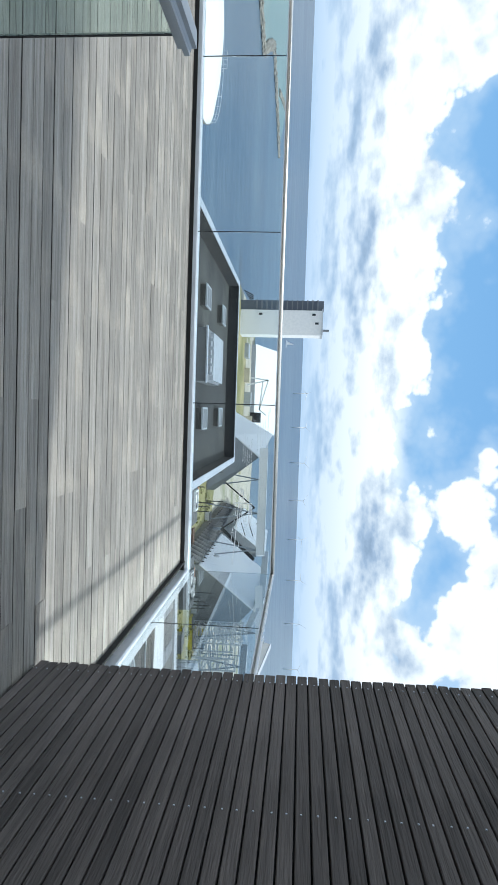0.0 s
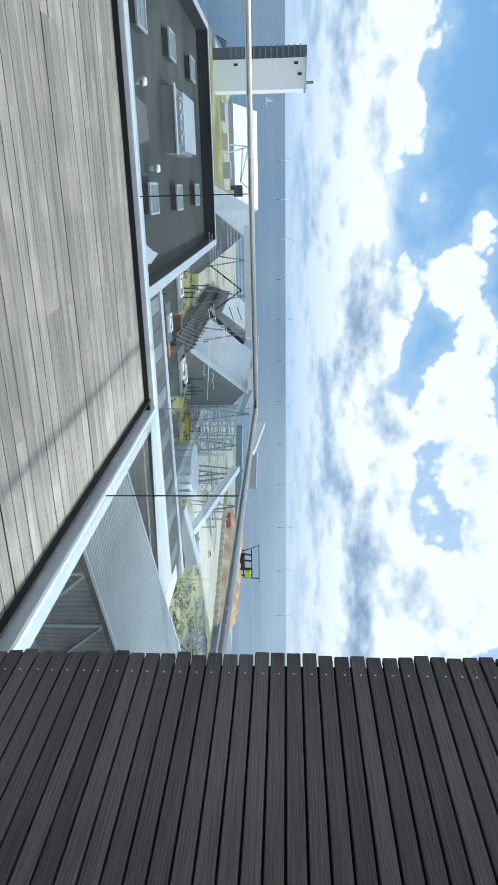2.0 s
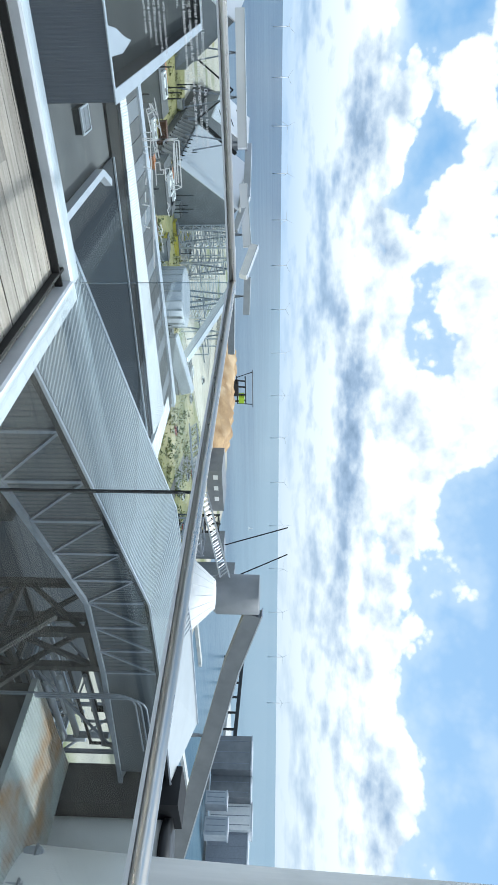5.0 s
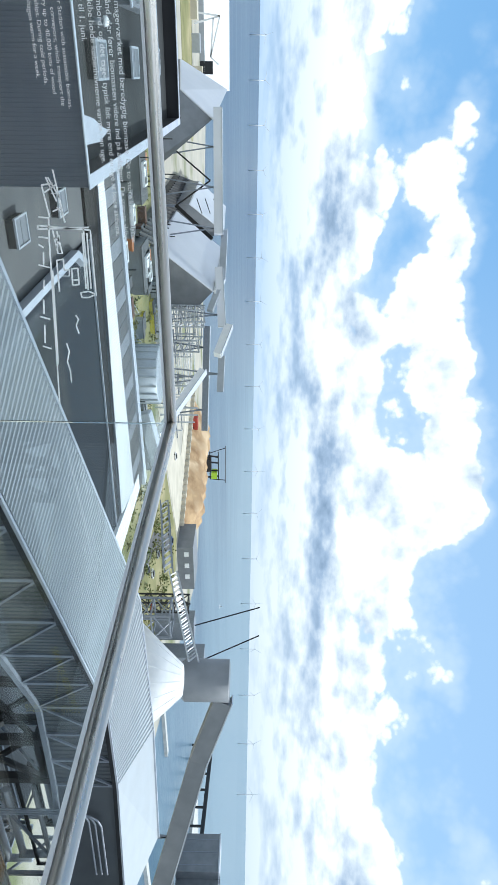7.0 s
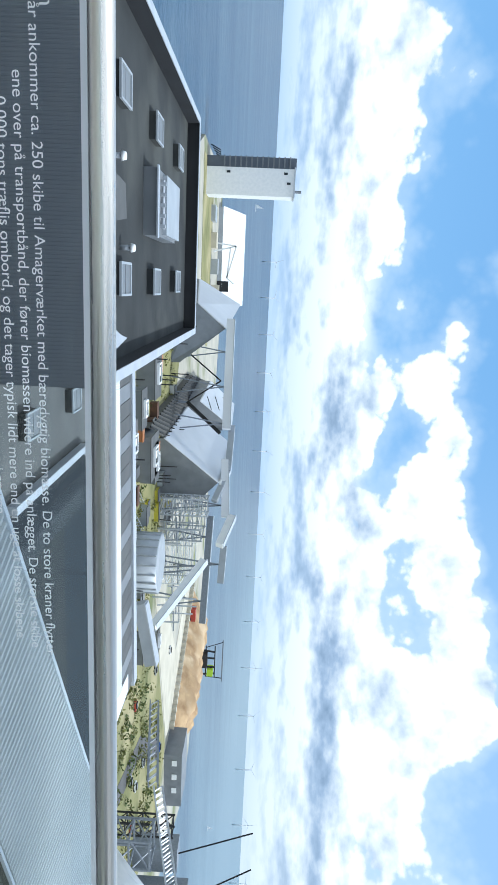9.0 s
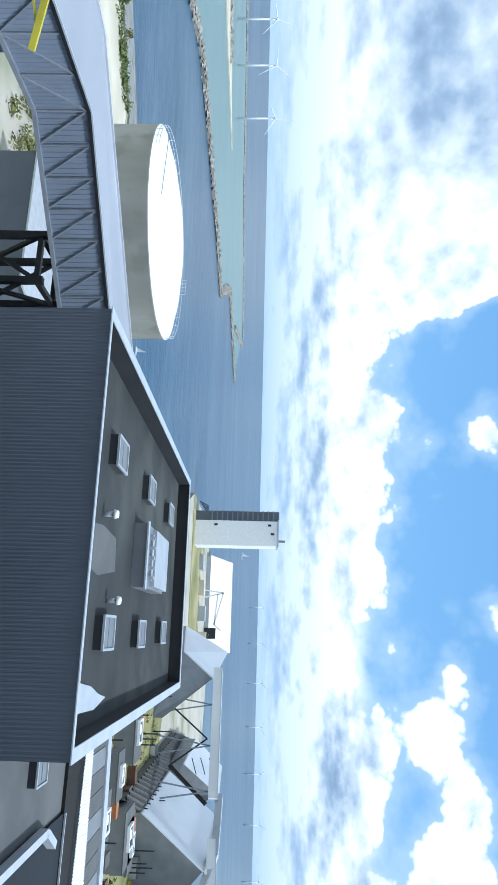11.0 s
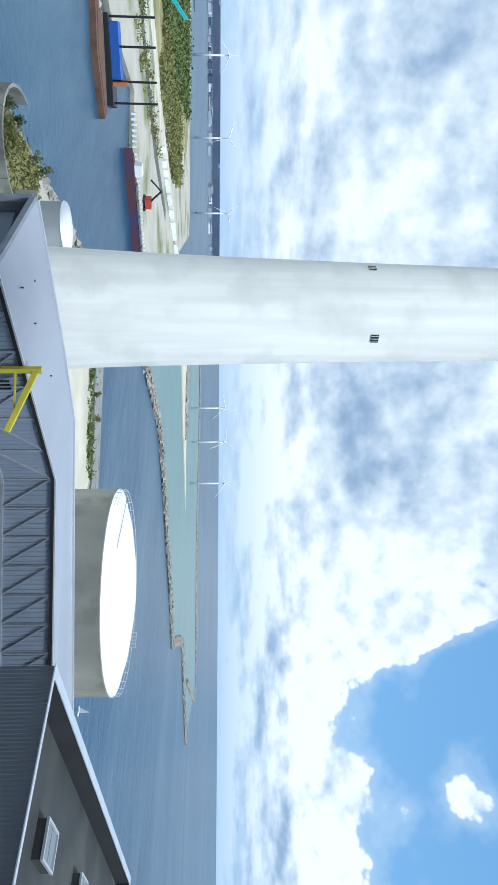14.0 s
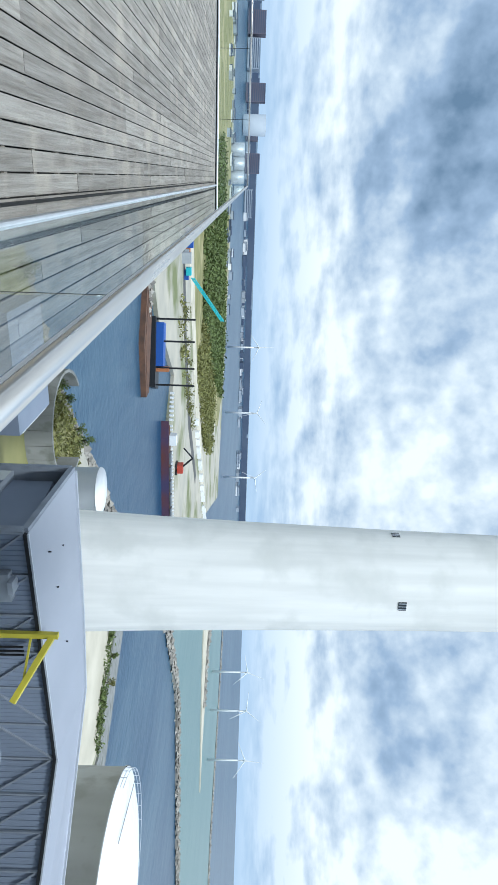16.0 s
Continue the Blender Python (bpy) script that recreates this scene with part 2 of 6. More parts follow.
DARKROOF = material("smooth_dark_roof", (0.024, 0.029, 0.036), 0.8, other=(0.031, 0.036, 0.043), scale=0.2, bump=0.1, fine=15, spec=0.12)
FELT_B = material("grey_roof_felt", (0.12, 0.125, 0.13), 0.9, other=(0.09, 0.095, 0.1), scale=0.3, bump=0.3, fine=20, stain=(0.13, 0.134, 0.138), stain_scale=0.15, spec=0.25)
COPING = material("pale_coping", (0.55, 0.58, 0.63), 0.4, 0.4, other=(0.47, 0.5, 0.56), scale=0.8, bump=0.04)
WHITE = material("white_paint", (0.80, 0.81, 0.82), 0.5, other=(0.72, 0.74, 0.76), scale=0.6, bump=0.05)
LIGHT = material("light_grey_sheet", (0.42, 0.45, 0.49), 0.45, 0.3, other=(0.36, 0.39, 0.43), scale=0.3, bump=0.05)
SHEET = material("grey_sheet", (0.22, 0.235, 0.255), 0.5, 0.3, other=(0.18, 0.195, 0.215), scale=0.25, bump=0.05)
RIBBED = material("pale_ribbed_roof", (0.47, 0.50, 0.52), 0.42, 0.3, other=(0.42, 0.45, 0.47), scale=0.4, bump=0.05)
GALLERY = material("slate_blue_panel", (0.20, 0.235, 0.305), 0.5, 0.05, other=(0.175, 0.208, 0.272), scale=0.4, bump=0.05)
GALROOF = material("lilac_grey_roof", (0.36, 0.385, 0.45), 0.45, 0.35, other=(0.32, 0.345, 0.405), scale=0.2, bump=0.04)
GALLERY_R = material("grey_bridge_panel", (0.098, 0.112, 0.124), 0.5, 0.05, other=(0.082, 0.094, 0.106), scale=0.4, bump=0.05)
FRAME = material("grey_painted_steel", (0.26, 0.29, 0.34), 0.5, 0.2, scale=1.5, bump=0.05)
BLACK = material("black_steel", (0.02, 0.022, 0.026), 0.5, 0.3, scale=2, bump=0.05)
CONC = material("pale_concrete", (0.88, 0.88, 0.86), 0.85, other=(0.74, 0.745, 0.73), scale=0.9, stretch=(1, 1, 0.07), bump=0.2, fine=6, stain=(0.70, 0.71, 0.69), stain_scale=0.22)
CONC_D = material("grey_concrete", (0.56, 0.57, 0.56), 0.9, other=(0.45, 0.455, 0.445), scale=0.15, stretch=(1, 1, 0.12), bump=0.15, fine=6, stain=(0.40, 0.40, 0.38), stain_scale=0.2)
CONC_W = material("weathered_concrete", (0.27, 0.275, 0.27), 0.9, other=(0.19, 0.195, 0.19), scale=0.3, stretch=(1, 1, 0.2), bump=0.15, fine=6, stain=(0.15, 0.155, 0.14), stain_scale=0.3)
GROUND = material("pale_gravel_ground", (0.46, 0.43, 0.36), 0.95, other=(0.34, 0.33, 0.29), scale=0.05, bump=0.3, fine=2, stain=(0.16, 0.18, 0.08), stain_scale=0.03)
ASPHALT = material("asphalt", (0.11, 0.11, 0.11), 0.9, other=(0.075, 0.075, 0.078), scale=0.1, bump=0.2, fine=8)
SANDG = material("pale_sand", (0.58, 0.54, 0.45), 0.95, other=(0.44, 0.41, 0.33), scale=0.08, bump=0.3, fine=3)
GRASS = material("dry_grass", (0.27, 0.25, 0.11), 0.95, other=(0.13, 0.14, 0.05), scale=0.05, bump=0.5, fine=2, stain=(0.36, 0.32, 0.18), stain_scale=0.03)
LEAF = material("green_leaves", (0.115, 0.15, 0.045), 0.8, other=(0.07, 0.105, 0.03), scale=0.6, bump=0.3, fine=3, vary=0.35, island=True)
LEAF_L = material("yellow_green_leaves", (0.2, 0.2, 0.06), 0.8, other=(0.11, 0.12, 0.04), scale=0.6, bump=0.3, fine=3, vary=0.35, island=True)
BARK = material("bark", (0.10, 0.08, 0.06), 0.9)
ROCK = material("breakwater_rock", (0.30, 0.285, 0.255), 0.95, other=(0.2, 0.19, 0.175), scale=0.4, bump=0.4, fine=3, vary=0.35, island=True)
CHIPS = material("wood_chips", (0.52, 0.36, 0.2), 0.95, other=(0.27, 0.165, 0.085), scale=0.16, bump=0.6, fine=2, stain=(0.62, 0.47, 0.3), stain_scale=0.08)
YELLOW = material("yellow_paint", (0.55, 0.48, 0.05), 0.5, other=(0.45, 0.40, 0.04), scale=1, bump=0.05)
LIME = material("lime_paint", (0.40, 0.62, 0.03), 0.5, bump=0.02)
ORANGE = material("orange_paint", (0.42, 0.17, 0.07), 0.55, bump=0.02)
RED = material("red_paint", (0.40, 0.05, 0.03), 0.6, bump=0.02)
BLUE = material("blue_paint", (0.02, 0.09, 0.38), 0.5, bump=0.02)
TEAL = material("teal_paint", (0.05, 0.48, 0.55), 0.5, bump=0.02)
RUST = material("rusty_steel", (0.14, 0.07, 0.042), 0.85, other=(0.075, 0.045, 0.035), scale=0.3, bump=0.2)
SHIPBLUE = material("navy_hull", (0.03, 0.04, 0.12), 0.5, other=(0.10, 0.03, 0.025), scale=0.05, bump=0.03)
# far tints: the haze of the air is mixed into these base colours
HAZE = material("far_land_haze_tint", (0.065, 0.09, 0.15), 0.95, other=(0.09, 0.12, 0.18), scale=0.01, bump=0)
HAZE_L = material("far_building_haze_tint", (0.42, 0.47, 0.53), 0.9, other=(0.33, 0.38, 0.45), scale=0.02, bump=0)
HAZE_R = material("far_brick_haze_tint", (0.15, 0.13, 0.16), 0.9, other=(0.13, 0.13, 0.18), scale=0.02, bump=0)
# near-black steel; the shade under the bridge is put into this colour
DARKSTEEL = material("near_black_steel", (0.036, 0.038, 0.042), 0.6, 0.2, other=(0.028, 0.027, 0.026), scale=0.6, bump=0.1, spec=0.25)
RUSTROOF = material("stained_pale_roof", (0.40, 0.43, 0.42), 0.7, other=(0.33, 0.36, 0.36), scale=0.4, bump=0.1, stain=(0.34, 0.21, 0.11), stain_scale=0.2)
RACK = material("dark_slatted_cover", (0.10, 0.10, 0.095), 0.8, other=(0.07, 0.07, 0.066), scale=0.4, bump=0.2)
DARKGLASS = material("dark_window", (0.03, 0.035, 0.04), 0.15, bump=0)


def glass_material(name, tint):
    m = bpy.data.materials.new(name)
    m.use_nodes = True
    nd, ln = m.node_tree.nodes, m.node_tree.links
    nd.clear()
    g = nd.new("ShaderNodeBsdfGlass")
    g.inputs["Color"].default_value = (*tint, 1)
    g.inputs["Roughness"].default_value = 0.0
    g.inputs["IOR"].default_value = 1.48
    out = nd.new("ShaderNodeOutputMaterial")
    ln.new(g.outputs[0], out.inputs[0])
    return m


GLASS = glass_material("guard_glass", (0.955, 0.985, 0.985))
GLASS_G = glass_material("green_guard_glass", (0.88, 0.95, 0.93))


def water_material(name, deep, pale, rough, drift):
    """Rippled water: wind streaks, broad patches, and sky glare painted paler towards the harbour."""
    m = material(name, deep, rough, bump=0, spec=0.2)
    nd, ln = m.node_tree.nodes, m.node_tree.links
    bsdf = nd["Principled BSDF"]
    bsdf.inputs["IOR"].default_value = 1.33
    tc = nd.new("ShaderNodeTexCoord")

    def fac(scale, detail, stretch, turn=0.0):
        mp = nd.new("ShaderNodeMapping")
        mp.inputs[2].default_value = (0, 0, radians(turn))
        mp.inputs[3].default_value = stretch
        ln.new(tc.outputs["Object"], mp.inputs[0])
        n = nd.new("ShaderNodeTexNoise")
        n.inputs["Scale"].default_value, n.inputs["Detail"].default_value = scale, detail
        ln.new(mp.outputs[0], n.inputs["Vector"])
        return n.outputs["Fac"]

    def calc(op, a, b):
        n = nd.new("ShaderNodeMath")
        n.operation = op
        for i, v in enumerate((a, b)):
            if isinstance(v, (int, float)):
                n.inputs[i].default_value = v
            else:
                ln.new(v, n.inputs[i])
        return n.outputs[0]

    xyz = nd.new("ShaderNodeSeparateXYZ")
    ln.new(tc.outputs["Object"], xyz.inputs[0])
    # paling by position: the sunward sheen is put into the base colour
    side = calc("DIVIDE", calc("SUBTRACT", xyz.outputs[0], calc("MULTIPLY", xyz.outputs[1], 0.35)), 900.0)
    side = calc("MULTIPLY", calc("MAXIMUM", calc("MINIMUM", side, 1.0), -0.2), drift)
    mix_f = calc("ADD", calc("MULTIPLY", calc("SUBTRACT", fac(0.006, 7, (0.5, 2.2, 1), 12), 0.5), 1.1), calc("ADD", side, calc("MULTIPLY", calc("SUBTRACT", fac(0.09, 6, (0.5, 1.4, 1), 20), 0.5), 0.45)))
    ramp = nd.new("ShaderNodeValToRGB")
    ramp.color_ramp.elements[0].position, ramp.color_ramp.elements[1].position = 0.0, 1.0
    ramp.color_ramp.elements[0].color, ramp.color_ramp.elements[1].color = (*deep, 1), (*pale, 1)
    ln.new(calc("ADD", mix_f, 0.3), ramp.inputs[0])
    ln.new(ramp.outputs[0], bsdf.inputs["Base Color"])
    bp = nd.new("ShaderNodeBump")
    bp.inputs["Strength"].default_value, bp.inputs["Distance"].default_value = 0.45, 0.5
    ln.new(calc("ADD", fac(0.35, 6, (1, 1, 1)), calc("MULTIPLY", fac(0.05, 3, (0.6, 1.5, 1), 15), 2.0)), bp.inputs["Height"])
    ln.new(bp.outputs[0], bsdf.inputs["Normal"])
    return m


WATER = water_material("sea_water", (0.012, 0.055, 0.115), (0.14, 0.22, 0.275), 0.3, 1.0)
SHALLOW = water_material("shallow_green_water", (0.105, 0.18, 0.19), (0.19, 0.275, 0.27), 0.35, 0.0)


# ---- mesh helpers ----
def box(bm, x0, x1, y0, y1, z0, z1):
    v = [bm.verts.new(p) for p in ((x0, y0, z0), (x1, y0, z0), (x1, y1, z0), (x0, y1, z0), (x0, y0, z1), (x1, y0, z1), (x1, y1, z1), (x0, y1, z1))]
    for f in ((3, 2, 1, 0), (4, 5, 6, 7), (0, 1, 5, 4), (1, 2, 6, 5), (2, 3, 7, 6), (3, 0, 4, 7)):
        bm.faces.new([v[i] for i in f])


def prism(bm, pts, z0, z1):
    """An upright prism over a plan given counter-clockwise."""
    lo = [bm.verts.new((p[0], p[1], z0)) for p in pts]
    hi = [bm.verts.new((p[0], p[1], z1)) for p in pts]
    n = len(pts)
    bm.faces.new(hi)
    bm.faces.new(lo[::-1])
    for i in range(n):
        bm.faces.new((lo[i], lo[(i + 1) % n], hi[(i + 1) % n], hi[i]))


def beam(bm, p, q, w, h=None):
    """A square bar from p to q."""
    h = h or w
    p, q = Vector(p), Vector(q)
    d = (q - p).normalized()
    s = d.cross(Vector((0, 0, 1)))
    s = s.normalized() if s.length > 1e-4 else Vector((1, 0, 0))
    u = s.cross(d).normalized()
    c = [(-1, -1), (1, -1), (1, 1), (-1, 1)]
    a = [bm.verts.new(p + s * i * w / 2 + u * j * h / 2) for i, j in c]
    b = [bm.verts.new(q + s * i * w / 2 + u * j * h / 2) for i, j in c]
    bm.faces.new(a[::-1])
    bm.faces.new(b)
    for i in range(4):
        bm.faces.new((a[i], a[(i + 1) % 4], b[(i + 1) % 4], b[i]))


def tube(bm, p, q, r0, r1=None, seg=10, caps=True):
    r1 = r0 if r1 is None else r1
    p, q = Vector(p), Vector(q)
    d = (q - p).normalized()
    s = d.cross(Vector((0, 0, 1)))
    s = s.normalized() if s.length > 1e-4 else Vector((1, 0, 0))
    u = s.cross(d).normalized()
    ring = []
    for c, r in ((p, r0), (q, r1)):
        ring.append([bm.verts.new(c + (s * math.cos(k * math.tau / seg) + u * math.sin(k * math.tau / seg)) * r) for k in range(seg)])
    for k in range(seg):
        f = bm.faces.new((ring[0][k], ring[0][(k + 1) % seg], ring[1][(k + 1) % seg], ring[1][k]))
        f.smooth = seg > 8
    if caps:
        bm.faces.new(ring[0][::-1])
        bm.faces.new(ring[1])


def lathe(bm, x, y, profile, seg=48, cap=True):
    """Turns (radius, height) rows about an upright axis."""
    rows = [[bm.verts.new((x + r * math.cos(k * math.tau / seg), y + r * math.sin(k * math.tau / seg), z)) for k in range(seg)] for r, z in profile]
    for a, b in zip(rows, rows[1:]):
        for k in range(seg):
            bm.faces.new((a[k], a[(k + 1) % seg], b[(k + 1) % seg], b[k])).smooth = True
    if cap:
        bm.faces.new(rows[-1])


def ribs(bm, origin, across, along, pitch, depth, out):
    """A trapezoid-profiled sheet: ribs repeat along `across` and run along `along`, raised towards `out`."""
    origin, across, along, out = Vector(origin), Vector(across), Vector(along), Vector(out).normalized() * depth
    n = max(1, int(across.length / pitch))
    d = across / n
    prev = None
    for i in range(n):
        for f, h in ((0.0, 0), (0.45, 0), (0.55, 1), (0.9, 1)):
            p = origin + d * (i + f) + out * h
            cur = (bm.verts.new(p), bm.verts.new(p + along))
            if prev:
                bm.faces.new((prev[0], cur[0], cur[1], prev[1]))
            prev = cur


def link(name, bm, mat, parent=None, label=""):
    bmesh.ops.recalc_face_normals(bm, faces=bm.faces)
    me = bpy.data.meshes.new(name)
    bm.to_mesh(me)
    bm.free()
    me.materials.append(mat)
    ob = new(name, me)
    if parent:
        ob.parent = parent
        ob.matrix_parent_inverse = Matrix.Translation(-parent.location)
    if label:
        ob["label"] = label
    return ob


def part(name, bm, mat, parent, label=""):
    return link(name, bm, mat, parent, label)


def thing(name, label, category, group="", at=(0, 0, 0)):
    ob = new(name)
    ob.location = at
    ob.empty_display_size = 0.1
    return tagged(ob, label, category, group)


def shape(fn, *args, **kw):
    bm = bmesh.new()
    fn(bm, *args, **kw)
    return bm


def structure(name, bm, mat, label, category=""):
    return tagged(link(name, bm, mat), label, category or name.split("_")[0], "", "structure")


# ---- sea, land ----
SEA = -42.0
GZ = -40.0
bm = bmesh.new()
rings = [(0, SEA), (300, SEA), (1200, SEA), (3000, SEA), (4000, -24.0), (4900, -6.0)]
prev = None
for r, z in rings[1:]:
    cur = [bm.verts.new((r * math.cos(k * math.tau / 96), r * math.sin(k * math.tau / 96), z)) for k in range(96)]
    if prev is None:
        bm.faces.new(cur)
    else:
        for k in range(96):
            bm.faces.new((prev[k], prev[(k + 1) % 96], cur[(k + 1) % 96], cur[k]))
    prev = cur
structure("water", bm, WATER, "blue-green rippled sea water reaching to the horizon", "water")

structure("water_lagoon", shape(prism, [(-305, 236), (-340, 318), (-342, 380), (-326, 498), (-311, 553), (-397, 712), (-375, 795), (-352, 889), (-560, 1180), (-900, 1000), (-1100, 800), (-800, 560), (-560, 429), (-420, 250)], SEA - 1, SEA + 0.05), SHALLOW, "pale green shallow water inside the breakwater", "water")

PLANT = [(-125, 20), (-120, -130), (255, -130), (258, 185), (300, 290), (330, 365), (318, 400), (255, 455), (160, 500), (40, 560), (-82, 545), (-84, 402), (-48, 300), (-60, 230), (-75, 185), (-94, 160), (-122, 160), (-147, 160), (-178, 136), (-174, 100), (-154, 62)]
structure("ground", shape(prism, PLANT, SEA - 4, GZ), GROUND, "pale gravel and weedy ground of the industrial quay", "ground")
bm = bmesh.new()
inner = [(-170, 96), (-176, 135), (-146, 158), (-122, 158)]
outer = [(-190, 98), (-200, 152), (-162, 178), (-122, 176)]
for k in range(3):
    v = [bm.verts.new(p) for p in ((*inner[k], GZ + 0.6), (*inner[k + 1], GZ + 0.6), (*outer[k + 1], SEA + 0.1), (*outer[k], SEA + 0.1), (*inner[k], SEA - 3), (*inner[k + 1], SEA - 3), (*outer[k + 1], SEA - 3), (*outer[k], SEA - 3))]
    for f in ((0, 1, 2, 3), (7, 6, 5, 4), (0, 4, 5, 1), (3, 2, 6, 7), (0, 3, 7, 4), (1, 5, 6, 2)):
        bm.faces.new([v[i] for i in f])
structure("seawall", bm, CONC_W, "sloping grey concrete sea wall along the shore", "sea wall")
LEFT = [(-296, -400), (-272, 20), (-281, 42), (-292, 60), (-345, 100), (-322, 118), (-314, 168), (-330, 225), (-560, 303), (-820, 412), (-930, 306), (-990, 240), (-1130, 86), (-1300, -500)]
structure("ground_far_quay", shape(prism, LEFT[::-1], SEA - 4, GZ), GROUND, "sandy ground with roads on the far quay", "ground")
structure("grass", shape(prism, [(-455, 60), (-490, 160), (-600, 215), (-800, 300), (-900, 290), (-960, 225), (-1080, 80), (-1200, -480), (-500, -480)][::-1], GZ - 1, GZ + 0.15), GRASS, "dry yellow-green grassland behind the quay", "grass")
structure("road", shape(prism, [(-400, -300), (-392, 40), (-398, 95), (-420, 160), (-470, 225), (-478, 220), (-432, 155), (-410, 90), (-404, 40), (-414, -300)], GZ - 1, GZ + 0.12), ASPHALT, "grey asphalt road along the quay", "road")
structure("road_sand", shape(prism, [(-440, -300), (-436, 60), (-470, 160), (-520, 250), (-560, 290), (-575, 280), (-500, 160), (-470, 90), (-462, 40), (-470, -300)], GZ - 1, GZ + 0.2), SANDG, "pale sandy track beside the grassland", "road")
structure("ground_jetty", shape(prism, [(440, 120), (600, 60), (660, 300), (520, 330)], SEA - 4, GZ), CONC_D, "grey concrete jetty out in the water", "jetty")

random.seed(3)


def rubble(name, line, width, height, size, label):
    """A heap of loose boulders along a line."""
    bm = bmesh.new()
    for (x0, y0), (x1, y1) in zip(line, line[1:]):
        beam(bm, (x0, y0, SEA + height * 0.2), (x1, y1, SEA + height * 0.2), width * 0.9, height * 0.7)
        n = int(math.hypot(x1 - x0, y1 - y0) / size * 6)
        for i in range(n):
            f, o = random.random(), random.gauss(0, 0.33)
            o = max(-1, min(1, o))
            x, y = x0 + (x1 - x0) * f, y0 + (y1 - y0) * f
            d = math.hypot(x1 - x0, y1 - y0)
            x, y = x - (y1 - y0) / d * o * width, y + (x1 - x0) / d * o * width
            z = SEA + height * (1 - abs(o)) * random.uniform(0.5, 1)
            r = size * random.uniform(0.5, 1.1)
            v = [bm.verts.new((x + r * random.uniform(0.6, 1.2) * a, y + r * random.uniform(0.6, 1.2) * b, z + r * 0.7 * random.uniform(0.6, 1.2) * c)) for a, b, c in ((1, 0, 0), (-1, 0, 0), (0, 1, 0), (0, -1, 0), (0, 0, 1), (0, 0, -1))]
            for f3 in ((0, 2, 4), (2, 1, 4), (1, 3, 4), (3, 0, 4), (2, 0, 5), (1, 2, 5), (3, 1, 5), (0, 3, 5)):
                bm.faces.new([v[k] for k in f3])
    return tagged(link(name, bm, ROCK), label, "breakwater", "", "stuff")


rubble("breakwater", [(-296, 205), (-305, 233), (-338, 300), (-345, 330), (-341, 380), (-325, 498), (-309, 556)], 7, 3.0, 2.2, "long curved breakwater of grey boulders")
rubble("breakwater", [(-309, 556), (-330, 590), (-392, 700), (-375, 793), (-350, 889)], 7, 2.6, 2.4, "bent end of the boulder breakwater, paler stone")
rubble("breakwater", [(-420, 860), (-520, 1140)], 5, 2.0, 2.6, "short low outlying breakwater of stones")
structure("sandbank", shape(prism, [(-760, 500), (-590, 440), (-562, 520), (-543, 645), (-575, 600), (-660, 560)], SEA - 1, SEA + 1.2), SANDG, "pale sand spit in the shallow water", "sandbank")
rubble("breakwater", [(-760, 540), (-640, 520), (-585, 560)], 12, 3.5, 4.0, "dark boulders on the sand spit")
rubble("breakwater", [(-1150, 850), (-1000, 930), (-760, 1000), (-560, 1190)], 3, 1.2, 4.0, "thin far line of stones in the sea")

# far shore: low hills and town
bm = bmesh.new()
random.seed(5)
for k in range(60):
    a = radians(62 + k * 2.2)
    for r, w, h in ((3300, 130, random.uniform(24, 32)), (2500, 95, random.uniform(6, 11))):
        if r == 2500 and k < 6:
            continue
        x, y = -r * math.sin(a), r * math.cos(a)
        v = [(x - w * 0.9 * math.cos(a), y - w * 0.9 * math.sin(a)), (x + w * 0.9 * math.cos(a), y + w * 0.9 * math.sin(a))]
        dx, dy = -80 * math.sin(a), 80 * math.cos(a)
        prism(bm, [v[0], v[1], (v[1][0] + dx, v[1][1] + dy), (v[0][0] + dx, v[0][1] + dy)], SEA - 1, SEA + h + (6 if r == 3300 else 0))
structure("backdrop", bm, HAZE, "far wooded shoreline tinted blue for haze", "shore")

# ---- terrace ----
DX0, DY0 = -28.3, -14.0
structure("terrace_slab", shape(box, DX0 - 0.1, 0.05, DY0, 0.05, -0.6, -0.06), SLAB, "dark roof slab under the deck boards", "floor")
structure("wall_facade", shape(box, DX0 - 0.1, 0.02, DY0, 0.02, -40, -0.6), NAVY, "dark facade of the building below the terrace", "wall")
floor = tagged(new("floor"), "weathered grey-brown timber deck boards running lengthwise", "deck", "", "structure")


def kerb(p, q, side):
    """A low aluminium shoe that holds the glass."""
    d = (Vector(q) - Vector(p)).normalized()
    n = Vector(side)
    bm = bmesh.new()
    prof = [(0.03, -0.03), (0.03, 0.085), (0.02, 0.1), (-0.125, 0.1), (-0.135, 0.09), (-0.135, 0.055)]
    ends = []
    for c in (Vector(p), Vector(q)):
        ends.append([bm.verts.new(c + n * -a + Vector((0, 0, z))) for a, z in prof])
    for i in range(len(prof)):
        j = (i + 1) % len(prof)
        bm.faces.new((ends[0][i], ends[0][j], ends[1][j], ends[1][i]))
    bm.faces.new(ends[0])
    bm.faces.new(ends[1][::-1])
    return bm


